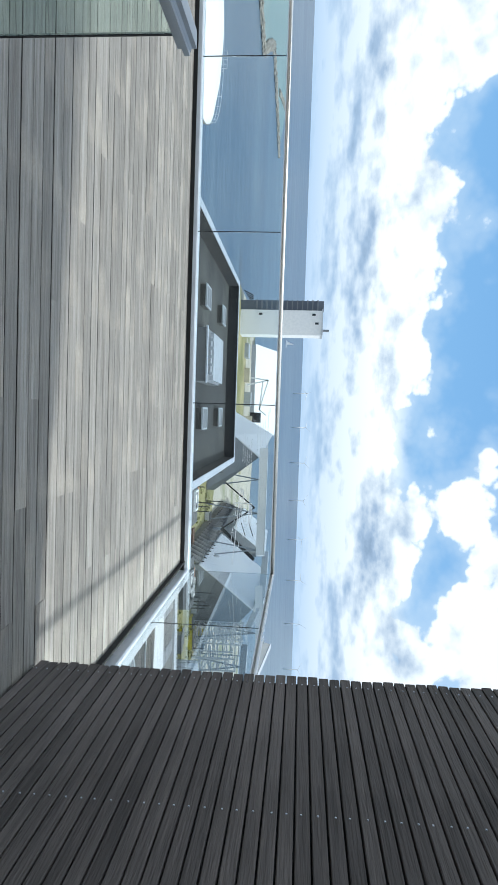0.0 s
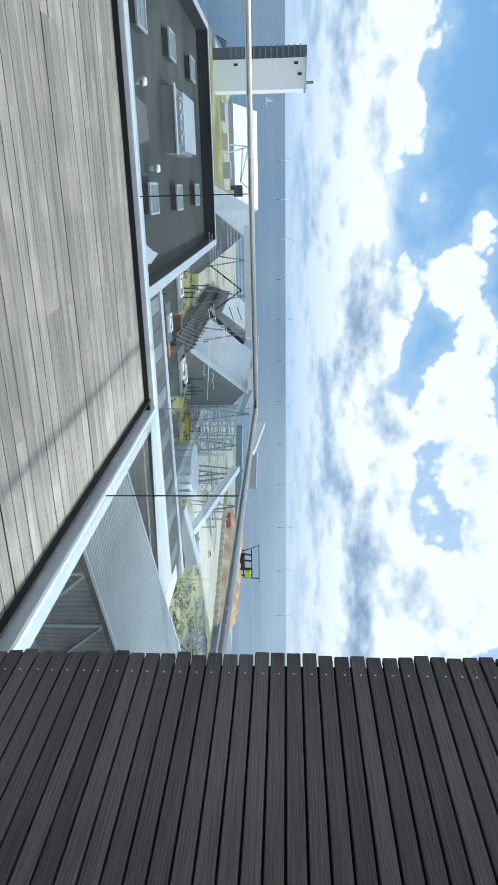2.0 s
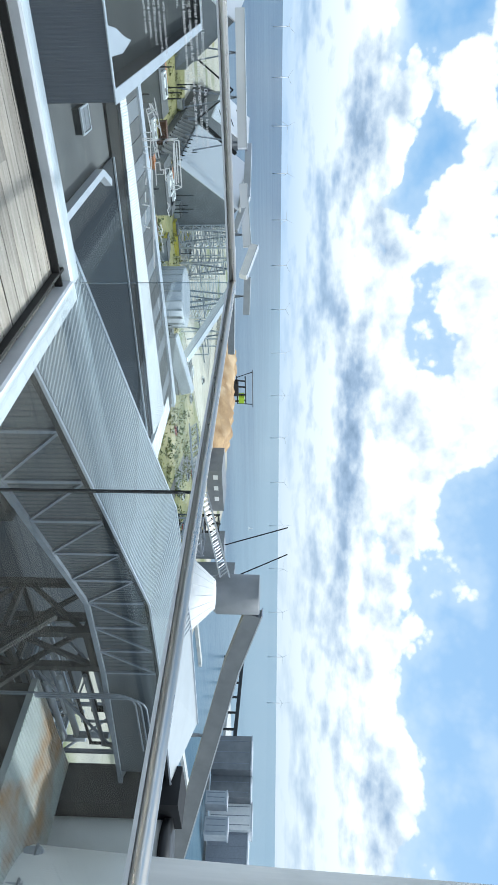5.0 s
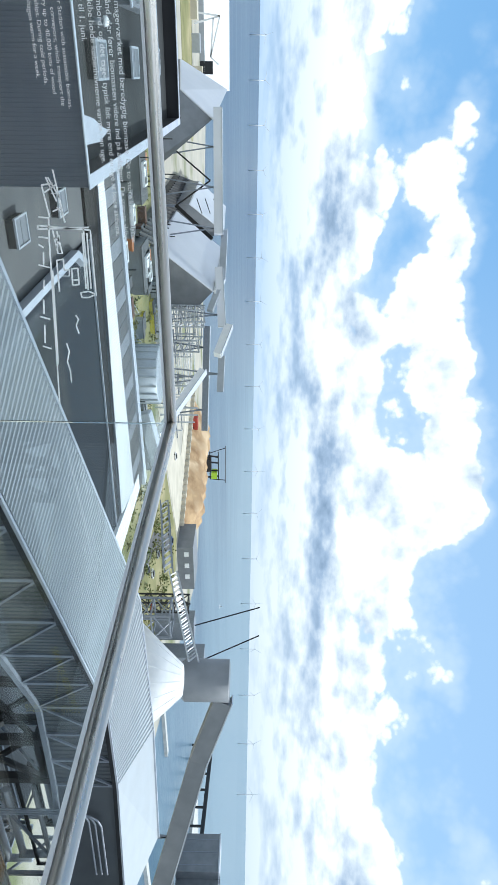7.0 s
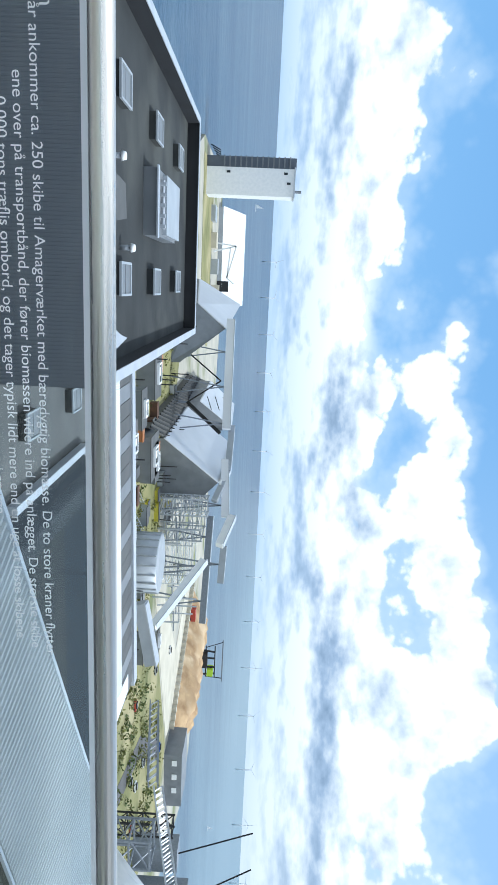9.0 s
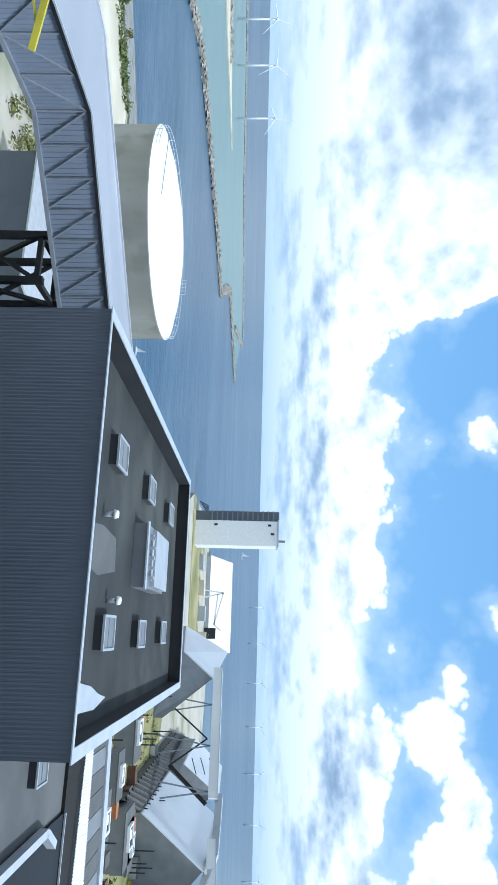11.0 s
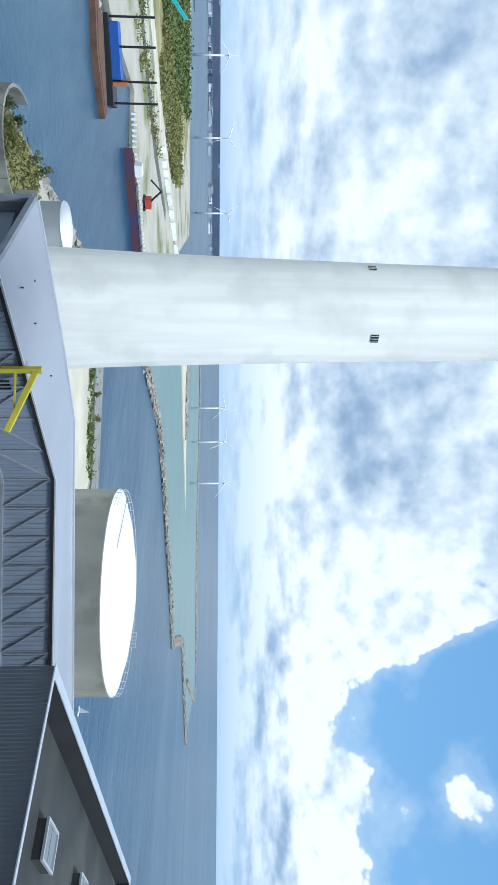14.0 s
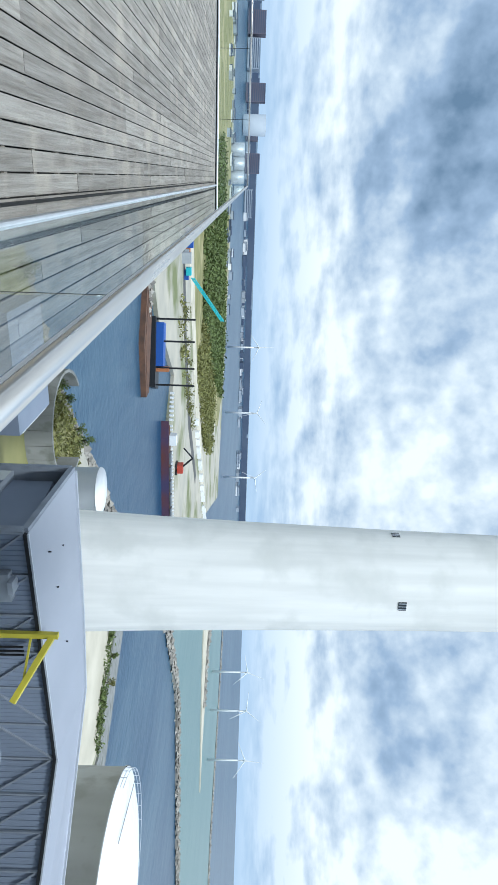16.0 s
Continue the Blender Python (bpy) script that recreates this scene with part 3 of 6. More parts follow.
def guard(name, p, q, n, panels, label, outside, glass=GLASS):
    """A glass guard rail: shoe, panels with open joints and a round steel handrail."""
    p, q = Vector(p), Vector(q)
    d = (q - p).normalized()
    g = thing(name, label, "glass railing", "terrace railings", tuple(p))
    part("kerb", kerb(p, q, outside), ALU, g, "brushed aluminium base channel")
    # near-black bar that draws the dark line under the channel's lip
    seal = bmesh.new()
    off = Vector(outside) * -0.118
    beam(seal, p + off + Vector((0, 0, 0.029)), q + off + Vector((0, 0, 0.029)), 0.02, 0.05)
    part("base_seal", seal, SLAB, g, "black strip under the base channel")
    L = (q - p).length
    w = L / panels
    for i in range(panels):
        a, b = p + d * (i * w + 0.006), p + d * ((i + 1) * w - 0.006)
        bm = bmesh.new()
        beam(bm, a + Vector((0, 0, 0.64)), b + Vector((0, 0, 0.64)), 0.017, 1.09)
        gl = part("glass_pane", bm, glass, g)
        gl.visible_shadow = False
    rail = bmesh.new()
    tube(rail, p + Vector((0, 0, 1.2)), q + Vector((0, 0, 1.2)), 0.024, seg=20)
    part("handrail", rail, STEEL, g, "round brushed steel handrail")
    lip = bmesh.new()
    beam(lip, p + Vector((0, 0, 1.172)), q + Vector((0, 0, 1.172)), 0.03, 0.012)
    part("rail_clip", lip, ALU, g)
    for i in range(1, panels):
        c = p + d * i * w
        bm = bmesh.new()
        beam(bm, c + Vector((0, 0, 0.1)), c + Vector((0, 0, 1.16)), 0.011, 0.016)
        part("joint_seal", bm, BLACK, g, "dark seal between glass panes")
    return g


guard("glass_railing", (-28.6, 0, 0), (0, 0, 0), None, 13, "long clear glass railing with steel handrail, printed with white text", (0, 1, 0))
guard("glass_railing", (0, 0, 0), (0, -13.2, 0), None, 6, "clear glass railing with steel handrail along the deck's side", (1, 0, 0))
guard("glass_railing", (-28.6, -13.2, 0), (-28.6, 0, 0), None, 6, "clear glass railing closing the deck's far end", (-1, 0, 0))

# stair guard beside the place where the walk begins
sg = thing("stair_railing", "glass stair railing with a broad grey handrail on the deck", "glass railing", "", (-3.4, -6.1, 0))
bm = bmesh.new()
beam(bm, (-3.41, -6.14, 0.53), (-3.28, -8.0, 0.53), 0.017, 1.06)
gl = part("glass_pane", bm, GLASS_G, sg, "green-tinted glass pane")
gl.visible_shadow = False
bm = bmesh.new()
beam(bm, (-3.41, -6.132, 0.0), (-3.41, -6.132, 1.05), 0.02, 0.012)
part("pane_edge", bm, BLACK, sg, "dark green polished glass edge")
bm = bmesh.new()
beam(bm, (-3.41, -6.06, 1.05), (-3.28, -8.0, 1.05), 0.11, 0.07)
bmesh.ops.bevel(bm, geom=list(bm.edges), offset=0.025, segments=3, affect="EDGES")
part("handrail", bm, LIGHT, sg, "broad rounded grey handrail")

# timber screen wall
WX, WY = -0.59, -4.79
structure("wall_screen_core", shape(box, WX + 0.03, WX + 0.22, -13.0, WY - 0.03, -0.03, 12.2), SLAB, "dark core behind the timber slats", "wall")
screen = tagged(new("wall_screen"), "tall dark-stained wall of narrow horizontal timber slats", "wall", "", "structure")

# ---- black-roofed building ----
AX0, AX1, AY0, AY1, AZ = -18.4, 3.8, 31.6, 73.6, -6.7
bld = thing("building", "dark building with ribbed walls, flat felt roof and pale coping", "building", "", (AX0, AY0, GZ))
bm = bmesh.new()
box(bm, AX0, AX1, AY0, AY0 + 0.3, GZ, AZ - 0.05)
box(bm, AX0, AX1, AY1 - 0.5, AY1, GZ, AZ - 0.05)
box(bm, AX0, AX0 + 0.5, AY0 + 0.3, AY1 - 0.5, GZ, AZ - 0.05)
box(bm, AX1 - 0.5, AX1, AY0 + 0.3, AY1 - 0.5, GZ, AZ - 0.05)
part("wall", bm, NAVY, bld)
bm = bmesh.new()
ribs(bm, (AX0, AY0 - 0.01, GZ), (AX1 - AX0, 0, 0), (0, 0, AZ - 0.06 - GZ), 0.2, 0.02, (0, -1, 0))
ribs(bm, (AX1 + 0.01, AY0, GZ), (0, AY1 - AY0, 0), (0, 0, AZ - 0.06 - GZ), 0.2, 0.02, (1, 0, 0))
ribs(bm, (AX0 - 0.01, AY0, GZ), (0, AY1 - AY0, 0), (0, 0, AZ - 0.06 - GZ), 0.2, 0.02, (-1, 0, 0))
part("cladding", bm, NAVY, bld, "dark blue-grey ribbed sheet cladding")
part("roof", shape(box, AX0 + 0.5, AX1 - 0.5, AY0 + 0.3, AY1 - 0.5, AZ - 2.2, AZ - 1.3), FELT, bld, "dark roofing felt with stains")
bm = bmesh.new()
box(bm, AX0 - 0.1, AX1 + 0.1, AY0 - 0.1, AY0 + 0.22, AZ - 0.06, AZ)
part("coping", bm, COPING, bld)
for x0, x1, y0, y1 in ((AX0 - 0.1, AX1 + 0.1, AY1 - 0.6, AY1 + 0.1), (AX0 - 0.1, AX0 + 0.55, AY0 + 0.22, AY1 - 0.6), (AX1 - 0.55, AX1 + 0.1, AY0 + 0.22, AY1 - 0.6)):
    part("coping", shape(box, x0, x1, y0, y1, AZ - 0.06, AZ), COPING, bld)
RZ = AZ - 1.3
for x0, x1, y0, y1 in ((AX0 + 0.5, AX1 - 0.5, AY1 - 0.54, AY1 - 0.5), (AX0 + 0.5, AX0 + 0.54, AY0 + 0.3, AY1 - 0.54), (AX1 - 0.54, AX1 - 0.5, AY0 + 0.3, AY1 - 0.54)):
    part("upstand", shape(box, x0, x1, y0, y1, RZ, AZ - 0.07), INNER, bld, "black felt upstand inside the parapet")
part("roof_patch", shape(prism, [(-7.6, 35.6), (-5.3, 35.8), (-4.9, 38.6), (-5.5, 43.2), (-7.6, 42.8), (-7.9, 39.0)], RZ - 0.01, RZ + 0.006), FELT_B, bld, "paler weathered patch of roofing")
cv = thing("roof_sheet", "crumpled pale sheet lying in the roof corner", "sheet", "", (1.6, 35, RZ))
bm = bmesh.new()
prism(bm, [(0.6, 34.6), (2.3, 35.2), (2.5, 39.6), (2.1, 42.8), (1.7, 40.4), (1.2, 38.9)], RZ, RZ + 0.2)
bmesh.ops.bevel(bm, geom=list(bm.edges), offset=0.06, segments=2, affect="EDGES")
part("sheet", bm, COPING, cv)


def skylight(x, y, z, w, l, h):
    s = thing("skylight", "raised roof skylight with grey frame and pale panes", "skylight", "roof skylights", (x, y, z))
    part("curb", shape(box, x - w / 2, x + w / 2, y - l / 2, y + l / 2, z, z + h), FELT, s)
    bm = bmesh.new()
    for a in (-1, 1):
        box(bm, x - w / 2 - 0.06, x + w / 2 + 0.06, y + a * l / 2 - 0.09, y + a * l / 2 + 0.09, z + h, z + h + 0.14)
        box(bm, x + a * w / 2 - 0.07, x + a * w / 2 + 0.07, y - l / 2 + 0.09, y + l / 2 - 0.09, z + h, z + h + 0.14)
    part("frame", bm, LIGHT, s, "pale metal frame")
    bm = bmesh.new()
    box(bm, x - w / 2 + 0.07, x + w / 2 - 0.07, y - l / 2 + 0.09, y - 0.05, z + h, z + h + 0.05)
    part("pane", bm, SHEET, s)
    part("pane", shape(box, x - w / 2 + 0.07, x + w / 2 - 0.07, y + 0.05, y + l / 2 - 0.09, z + h, z + h + 0.05), SHEET, s)
    return s


for x, y in ((-12.6, 40.3), (-12.8, 52.3), (-12.9, 64.4), (-1.7, 40.3), (-1.6, 51.8), (-1.7, 63.6)):
    skylight(x, y, RZ, 1.9, 2.8, 0.5)
hv = thing("ventilation_unit", "large pale grey rooftop ventilation housing", "air unit", "", (-7, 55, RZ))
bm = bmesh.new()
box(bm, -9.6, -4.9, 48.8, 58.0, RZ, RZ + 1.0)
part("body", bm, SHEET, hv)
part("lid", shape(box, -9.4, -5.1, 51.2, 58.1, RZ + 1.0, RZ + 1.35), LIGHT, hv, "pale flat lid")
part("lid", shape(box, -9.75, -4.75, 48.6, 49.2, RZ + 1.0, RZ + 1.12), COPING, hv)
for i in range(5):
    part("vent", shape(box, -8.8 + i * 0.75, -8.55 + i * 0.75, 50.2, 50.5, RZ + 1.0, RZ + 1.4), LIGHT, hv)
bm = bmesh.new()
tube(bm, (-9.0, 50.8, RZ + 1.15), (-5.5, 50.8, RZ + 1.15), 0.1, seg=8)
part("pipe", bm, COPING, hv)
for x, y in ((-3.6, 41.2), (-8.5, 38.6)):
    rv = thing("roof_vent", "small white roof vent on the felt", "roof vent", "roof vents", (x, y, RZ))
    bm = bmesh.new()
    tube(bm, (x, y, RZ), (x, y, RZ + 0.7), 0.16, seg=12)
    part("pipe", bm, LIGHT, rv)
    bm = bmesh.new()
    tube(bm, (x, y, RZ + 0.7), (x, y, RZ + 0.95), 0.3, 0.22, seg=12)
    part("cap", bm, WHITE, rv)

# ---- lower roofs beside it ----
LZ = -14.5
low = thing("annex_building", "lower dark flat-roofed annex with angled pale parapet", "building", "", (20, 50, GZ))
part("wall", shape(prism, [(3.95, 20), (46, 20), (48.5, 58.7), (46, 66.5), (3.95, 66.5)], GZ, LZ - 0.8), NAVY, low)
part("roof", shape(prism, [(3.95, 20), (13.3, 20), (13.3, 66), (3.95, 66)], LZ - 0.8, LZ - 0.6), FELT_B, low, "grey roofing felt")
part("roof", shape(prism, [(13.3, 20), (46, 20), (48.5, 58.7), (46, 66.2), (13.3, 66.2)], LZ - 0.8, LZ - 0.35), DARKROOF, low, "dark smooth roof")
for a, b in (((13.1, 55.8, -14.2), (13.3, 38.7, -14.2)), ((13.1, 55.8, -14.2), (14.6, 58.3, -14.2))):
    bm = bmesh.new()
    beam(bm, (a[0], a[1], LZ), (b[0], b[1], LZ), 0.6, 0.7)
    part("parapet", bm, COPING, low, "pale angled parapet")
bm = bmesh.new()
beam(bm, (13.3, 62.3, LZ - 0.2), (47.5, 60.6, LZ - 0.2), 0.16, 0.16)
part("edge_strip", bm, COPING, low)
# no recess here: a flat near-black slab stands in for the dark trench
part("gutter", shape(prism, [(3.95, 62.6), (47, 61), (46.5, 67), (3.95, 67)], LZ - 0.8, LZ - 0.3), SLAB, low, "flat black slab along the gutter line")
for x, y in ((8.4, 43), (8.4, 53.5)):
    skylight(x, y, LZ - 0.6, 1.9, 2.4, 0.6)
strip = thing("conveyor_cover", "long white ribbed conveyor cover beside the dark roof", "conveyor", "", (5, 68, LZ))
bm = bmesh.new()
prev = None
for k in range(150):
    for f, h in ((0.0, 0), (0.45, 0), (0.55, 1), (0.9, 1)):
        u = (k + f) / 150
        lo, hi = Vector((3.95, 67.6, LZ)).lerp(Vector((46.5, 62.8, LZ)), u), Vector((3.95, 69.4, LZ + 0.1)).lerp(Vector((48.0, 70.6, LZ + 0.1)), u)
        cur = (bm.verts.new(lo + Vector((0, 0, 0.06 * h))), bm.verts.new(hi + Vector((0, 0, 0.06 * h))))
        if prev:
            bm.faces.new((prev[0], cur[0], cur[1], prev[1]))
        prev = cur
part("sheet", bm, WHITE, strip)
part("base", shape(prism, [(3.95, 67.7), (46.4, 62.9), (47.9, 70.5), (3.95, 69.3)], GZ, LZ - 0.05), SHEET, strip)
part("end_plate", shape(prism, [(46.6, 58.2), (50.5, 58.5), (50.5, 74.5), (48.1, 74.5)], LZ - 4, LZ + 0.1), WHITE, strip, "white end plate")
grat = thing("walkway", "grey panelled service walkway behind the conveyor cover", "walkway", "", (5, 75, LZ))
for i in range(24):
    x = 4.2 + i * 1.95
    yo = 69.6 + i * 0.06
    part("panel", shape(box, x, x + 1.86, yo, 75.4 + i * 0.07, LZ - 0.3, LZ + 0.05), FELT_B if i % 3 else SHEET, grat)
bm = bmesh.new()
beam(bm, (4, 76.3, LZ), (52, 78.6, LZ), 1.7, 0.5)
part("edge_beam", bm, COPING, grat)
part("base", shape(prism, [(4.2, 70), (51, 74), (51, 77), (4.2, 75)], GZ, LZ - 0.35), SHEET, grat)
# ---- conveyor galleries ----
def lerp(a, b, f):
    return Vector(a) + (Vector(b) - Vector(a)) * f


def gallery(name, eave, far, depth, bays, roof_mat, wall_mat, label, rib=True, fascia=0.2, plain=()):
    """A sheet-clad conveyor bridge: roof between two edges, braced side wall under the near eave."""
    g = thing(name, label, "conveyor bridge", "", tuple(eave[0]))
    for i in range(len(eave) - 1):
        a, b, c, d = (Vector(v) for v in (eave[i], eave[i + 1], far[i + 1], far[i]))
        bm = bmesh.new()
        n = max(2, int((b - a).length / 0.24)) if rib else 1
        smooth = i in plain
        if rib and not smooth:
            prev = None
            for k in range(n):
                for f, h in ((0.0, 0), (0.45, 0), (0.55, 1), (0.9, 1)):
                    p, q = lerp(a, b, (k + f) / n), lerp(d, c, (k + f) / n)
                    cur = (bm.verts.new(p + Vector((0, 0, 0.07 * h))), bm.verts.new(q + Vector((0, 0, 0.07 * h))))
                    if prev:
                        bm.faces.new((prev[0], cur[0], cur[1], prev[1]))
                    prev = cur
        else:
            v = [bm.verts.new(p) for p in (a, b, c, d)]
            w = [bm.verts.new(Vector(p) - Vector((0, 0, 0.12))) for p in (a, b, c, d)]
            bm.faces.new(v)
            bm.faces.new(w[::-1])
            for k in range(4):
                bm.faces.new((v[k], v[(k + 1) % 4], w[(k + 1) % 4], w[k]))
        part("roof", bm, roof_mat, g, "pale profiled roof sheet" if rib and not smooth else "")
        out = (b - a).cross(Vector((0, 0, 1))).normalized()
        if out.dot(c - b) > 0:
            out = -out
        dn = Vector((0, 0, -depth))
        bm = bmesh.new()
        ins = -out * 0.06
        m = max(2, int((b - a).length / 0.3))
        ribs(bm, a + ins + dn, b - a, -dn - Vector((0, 0, 0.1)), 6.0 if smooth else 0.3, 0.04, out)
        part("side_wall", bm, wall_mat, g, "blue-grey ribbed side wall")
        bm = bmesh.new()
        v = [bm.verts.new(p) for p in (a + dn, b + dn, c + dn, d + dn)]
        bm.faces.new(v)
        w2 = [bm.verts.new(p) for p in (d + dn, c + dn, c - Vector((0, 0, 0.15)), d - Vector((0, 0, 0.15)))]
        bm.faces.new(w2)
        part("floor", bm, FRAME, g)
        for name2, z, t in (("gutter", -0.12, fascia), ("bottom_chord", -depth, 0.26)):
            bm = bmesh.new()
            beam(bm, a + out * 0.05 + Vector((0, 0, z)), b + out * 0.05 + Vector((0, 0, z)), 0.2, t)
            part(name2, bm, BLACK if name2 == "gutter" else FRAME, g)
        bm = bmesh.new()
        beam(bm, a + out * 0.12 + Vector((0, 0, 0.03)), b + out * 0.12 + Vector((0, 0, 0.03)), 0.1, 0.1)
        part("eave_trim", bm, COPING, g)
        bm = bmesh.new()
        beam(bm, d + Vector((0, 0, 0.03)), c + Vector((0, 0, 0.03)), 0.14, 0.14)
        part("ridge_trim", bm, COPING, g)
        k = bays[i]
        if smooth:
            continue
        for j in range(k + 1):
            p = lerp(a, b, j / k)
            bm = bmesh.new()
            beam(bm, p + out * 0.02 + Vector((0, 0, -0.2)), p + out * 0.02 + dn, 0.12, 0.12)
            part("post", bm, FRAME, g)
            if j < k:
                q = lerp(a, b, (j + 1) / k)
                bm = bmesh.new()
                if i % 2 == 0:
                    beam(bm, p + out * 0.03 + Vector((0, 0, -0.2)), q + out * 0.03 + dn, 0.1, 0.1)
                else:
                    beam(bm, p + out * 0.03 + dn, q + out * 0.03 + Vector((0, 0, -0.2)), 0.1, 0.1)
                part("brace", bm, FRAME, g)
    return g


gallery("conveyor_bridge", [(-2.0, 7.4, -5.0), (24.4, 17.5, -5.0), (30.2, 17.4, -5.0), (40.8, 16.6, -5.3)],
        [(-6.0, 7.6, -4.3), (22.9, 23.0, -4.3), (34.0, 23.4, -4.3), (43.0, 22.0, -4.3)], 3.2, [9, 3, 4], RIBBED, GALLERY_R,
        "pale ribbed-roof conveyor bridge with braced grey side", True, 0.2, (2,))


def frame_tower(name, x0, x1, y0, y1, z0, z1, levels, w, mat, label, category="steel frame"):
    g = thing(name, label, category, "", (x0, y0, z0))
    cs = [(x0, y0), (x1, y0), (x1, y1), (x0, y1)]
    for c in cs:
        bm = bmesh.new()
        beam(bm, (*c, z0), (*c, z1), w)
        part("leg", bm, mat, g)
    for k in range(levels):
        za, zb = z0 + (z1 - z0) * k / levels, z0 + (z1 - z0) * (k + 1) / levels
        for i in range(4):
            a, b = cs[i], cs[(i + 1) % 4]
            bm = bmesh.new()
            beam(bm, (*a, zb - w), (*b, zb - w), w * 0.8)
            part("tie", bm, mat, g)
            bm = bmesh.new()
            beam(bm, (*a, za), (*b, zb - w), w * 0.6)
            part("brace", bm, mat, g)
    return g


frame_tower("support_frame", 27.0, 30.0, 17.6, 21.0, GZ, -8.3, 7, 0.4, DARKSTEEL, "dark braced steel legs under the conveyor bridge")
frame_tower("support_frame", 12.0, 14.6, 13.4, 16.0, GZ, -8.3, 7, 0.4, DARKSTEEL, "dark braced steel legs under the conveyor bridge")
frame_tower("support_frame", 18.5, 25.5, 9.5, 13.0, GZ, -12.5, 5, 0.45, DARKSTEEL, "dark braced steel frame in the plant yard")
frame_tower("pipe_rack", 31.4, 40.6, 18.4, 21.8, GZ, -8.9, 8, 0.22, FRAME, "grey steel pipe rack with crossing braces", "pipe rack")
random.seed(21)
for k in range(16):
    z = -16.5 + (k % 8) * 0.95
    yy = 18.7 + (k // 8) * 1.5 + random.uniform(-0.3, 0.3)
    x0, x1 = 31.6 + random.uniform(0, 3), 38.5 + random.uniform(-1, 2)
    pr = thing("rack_pipe", "insulated pipe with an elbow lying in the pipe rack", "pipe", "rack pipes", (x0, yy, z))
    r = random.choice((0.1, 0.14, 0.22))
    bm = bmesh.new()
    tube(bm, (x0, yy, z), (x1, yy, z), r, seg=10)
    part("run", bm, (COPING, LIGHT, DARKSTEEL, SHEET)[k % 4], pr)
    bm = bmesh.new()
    tube(bm, (x1, yy, z - r), (x1, yy, z + random.uniform(0.8, 2.2)), r, seg=10)
    part("riser", bm, (COPING, LIGHT, DARKSTEEL, SHEET)[k % 4], pr)
for k, (p, q, w) in enumerate((((6, 9.8, -15), (31, 15.2, -15), 0.7), ((14, 8.4, -20), (31, 12, -14.5), 0.5), ((17, 14.5, -11), (30, 8.5, -17), 0.35), ((24, 8, -18), (25, 17, -10), 0.5), ((8, 9, -13.5), (20, 16, -13.5), 0.35), ((29.5, 7.5, -22), (29.5, 17.6, -12), 0.45))):
    sb = thing("steel_beam", "dark steel beam crossing under the bridge", "beam", "yard beams", p)
    bm = bmesh.new()
    d = (Vector(q) - Vector(p)).normalized().cross(Vector((0, 0, 1))).normalized() * 0.0
    up3 = Vector((0, 0, w / 2))
    beam(bm, Vector(p) + up3, Vector(q) + up3, w * 0.6, w * 0.12)
    beam(bm, Vector(p) - up3, Vector(q) - up3, w * 0.6, w * 0.12)
    part("flange", bm, DARKSTEEL, sb)
    bm = bmesh.new()
    beam(bm, Vector(p), Vector(q), w * 0.1, w)
    part("web", bm, DARKSTEEL, sb)
for k in range(3):
    pts = [Vector((31.6 + k * 0.2, 16.9, -18))] + [Vector((31.6 + k * 0.2 + 1.0 * (1 - math.cos(radians(a))), 16.9, -7.6 + k * 0.3 + math.sin(radians(a)))) for a in (0, 30, 60, 90)] + [Vector((37, 16.6, -6.6 + k * 0.3))]
    bp = thing("bent_pipe", "bent pale steel pipe against the bridge wall", "pipe", "bridge pipes", tuple(pts[0]))
    bm = bmesh.new()
    for p, q in zip(pts, pts[1:]):
        tube(bm, p, q, 0.055, seg=8)
    part("run", bm, FRAME, bp)

bm = bmesh.new()
box(bm, 8, 60, -6, 5.8, GZ, -17)
hall = thing("boiler_annex", "dark plant hall below the terrace with a stained pale roof", "building", "", (8, -6, GZ))
part("wall", bm, NAVY, hall)
part("roof", shape(box, 8, 60, -6, 5.8, -17, -16.7), FELT, hall)
part("wall", shape(box, 41.2, 44.5, 15.4, 17.9, GZ, -4.7), INNER, hall, "dark wall block at the end of the bridge")
shed = thing("filter_house", "low dark house with a pale ribbed rust-stained roof", "building", "", (31.6, 6, GZ))
part("wall", shape(box, 31.8, 41.0, 6.2, 17.6, GZ, -12.7), DARKSTEEL, shed)
part("roof_slab", shape(box, 31.6, 41.1, 6.0, 17.8, -12.7, -12.34), RUSTROOF, shed)
bm = bmesh.new()
ribs(bm, (31.6, 6.0, -12.33), (0, 11.8, 0), (9.5, 0, 0), 0.26, 0.05, (0, 0, 1))
part("roof", bm, RUSTROOF, shed, "pale ribbed roof with rust stains")
for x, y, w in ((37.9, 10.6, 1.4), (40.0, 10.2, 1.2), (36.6, 8.4, 1.6)):
    du = thing("roof_duct", "pale grey sheet duct rising from the stained roof", "duct", "roof ducts", (x, y, -12.3))
    bm = bmesh.new()
    box(bm, x - w / 2, x + w / 2, y - 0.6, y + 0.6, -12.33, -11.2)
    bmesh.ops.bevel(bm, geom=list(bm.edges), offset=0.12, segments=2, affect="EDGES")
    part("body", bm, LIGHT, du)
    part("flange", shape(box, x - w / 2 - 0.08, x + w / 2 + 0.08, y - 0.68, y + 0.68, -11.6, -11.5), SHEET, du)
# walls and roof near black: the bridge's shade is put into their colour
yard = thing("process_hall", "dark hall with grey roof beneath the conveyor bridge", "building", "", (2, 8, GZ))
part("wall", shape(box, -14, 31, 5.9, 24, GZ, -19), DARKSTEEL, yard)
part("roof", shape(box, -14.2, 31.2, 5.85, 24.2, -19, -18.7), INNER, yard)
skylight(17, 11.6, -18.7, 1.6, 2.2, 0.6)
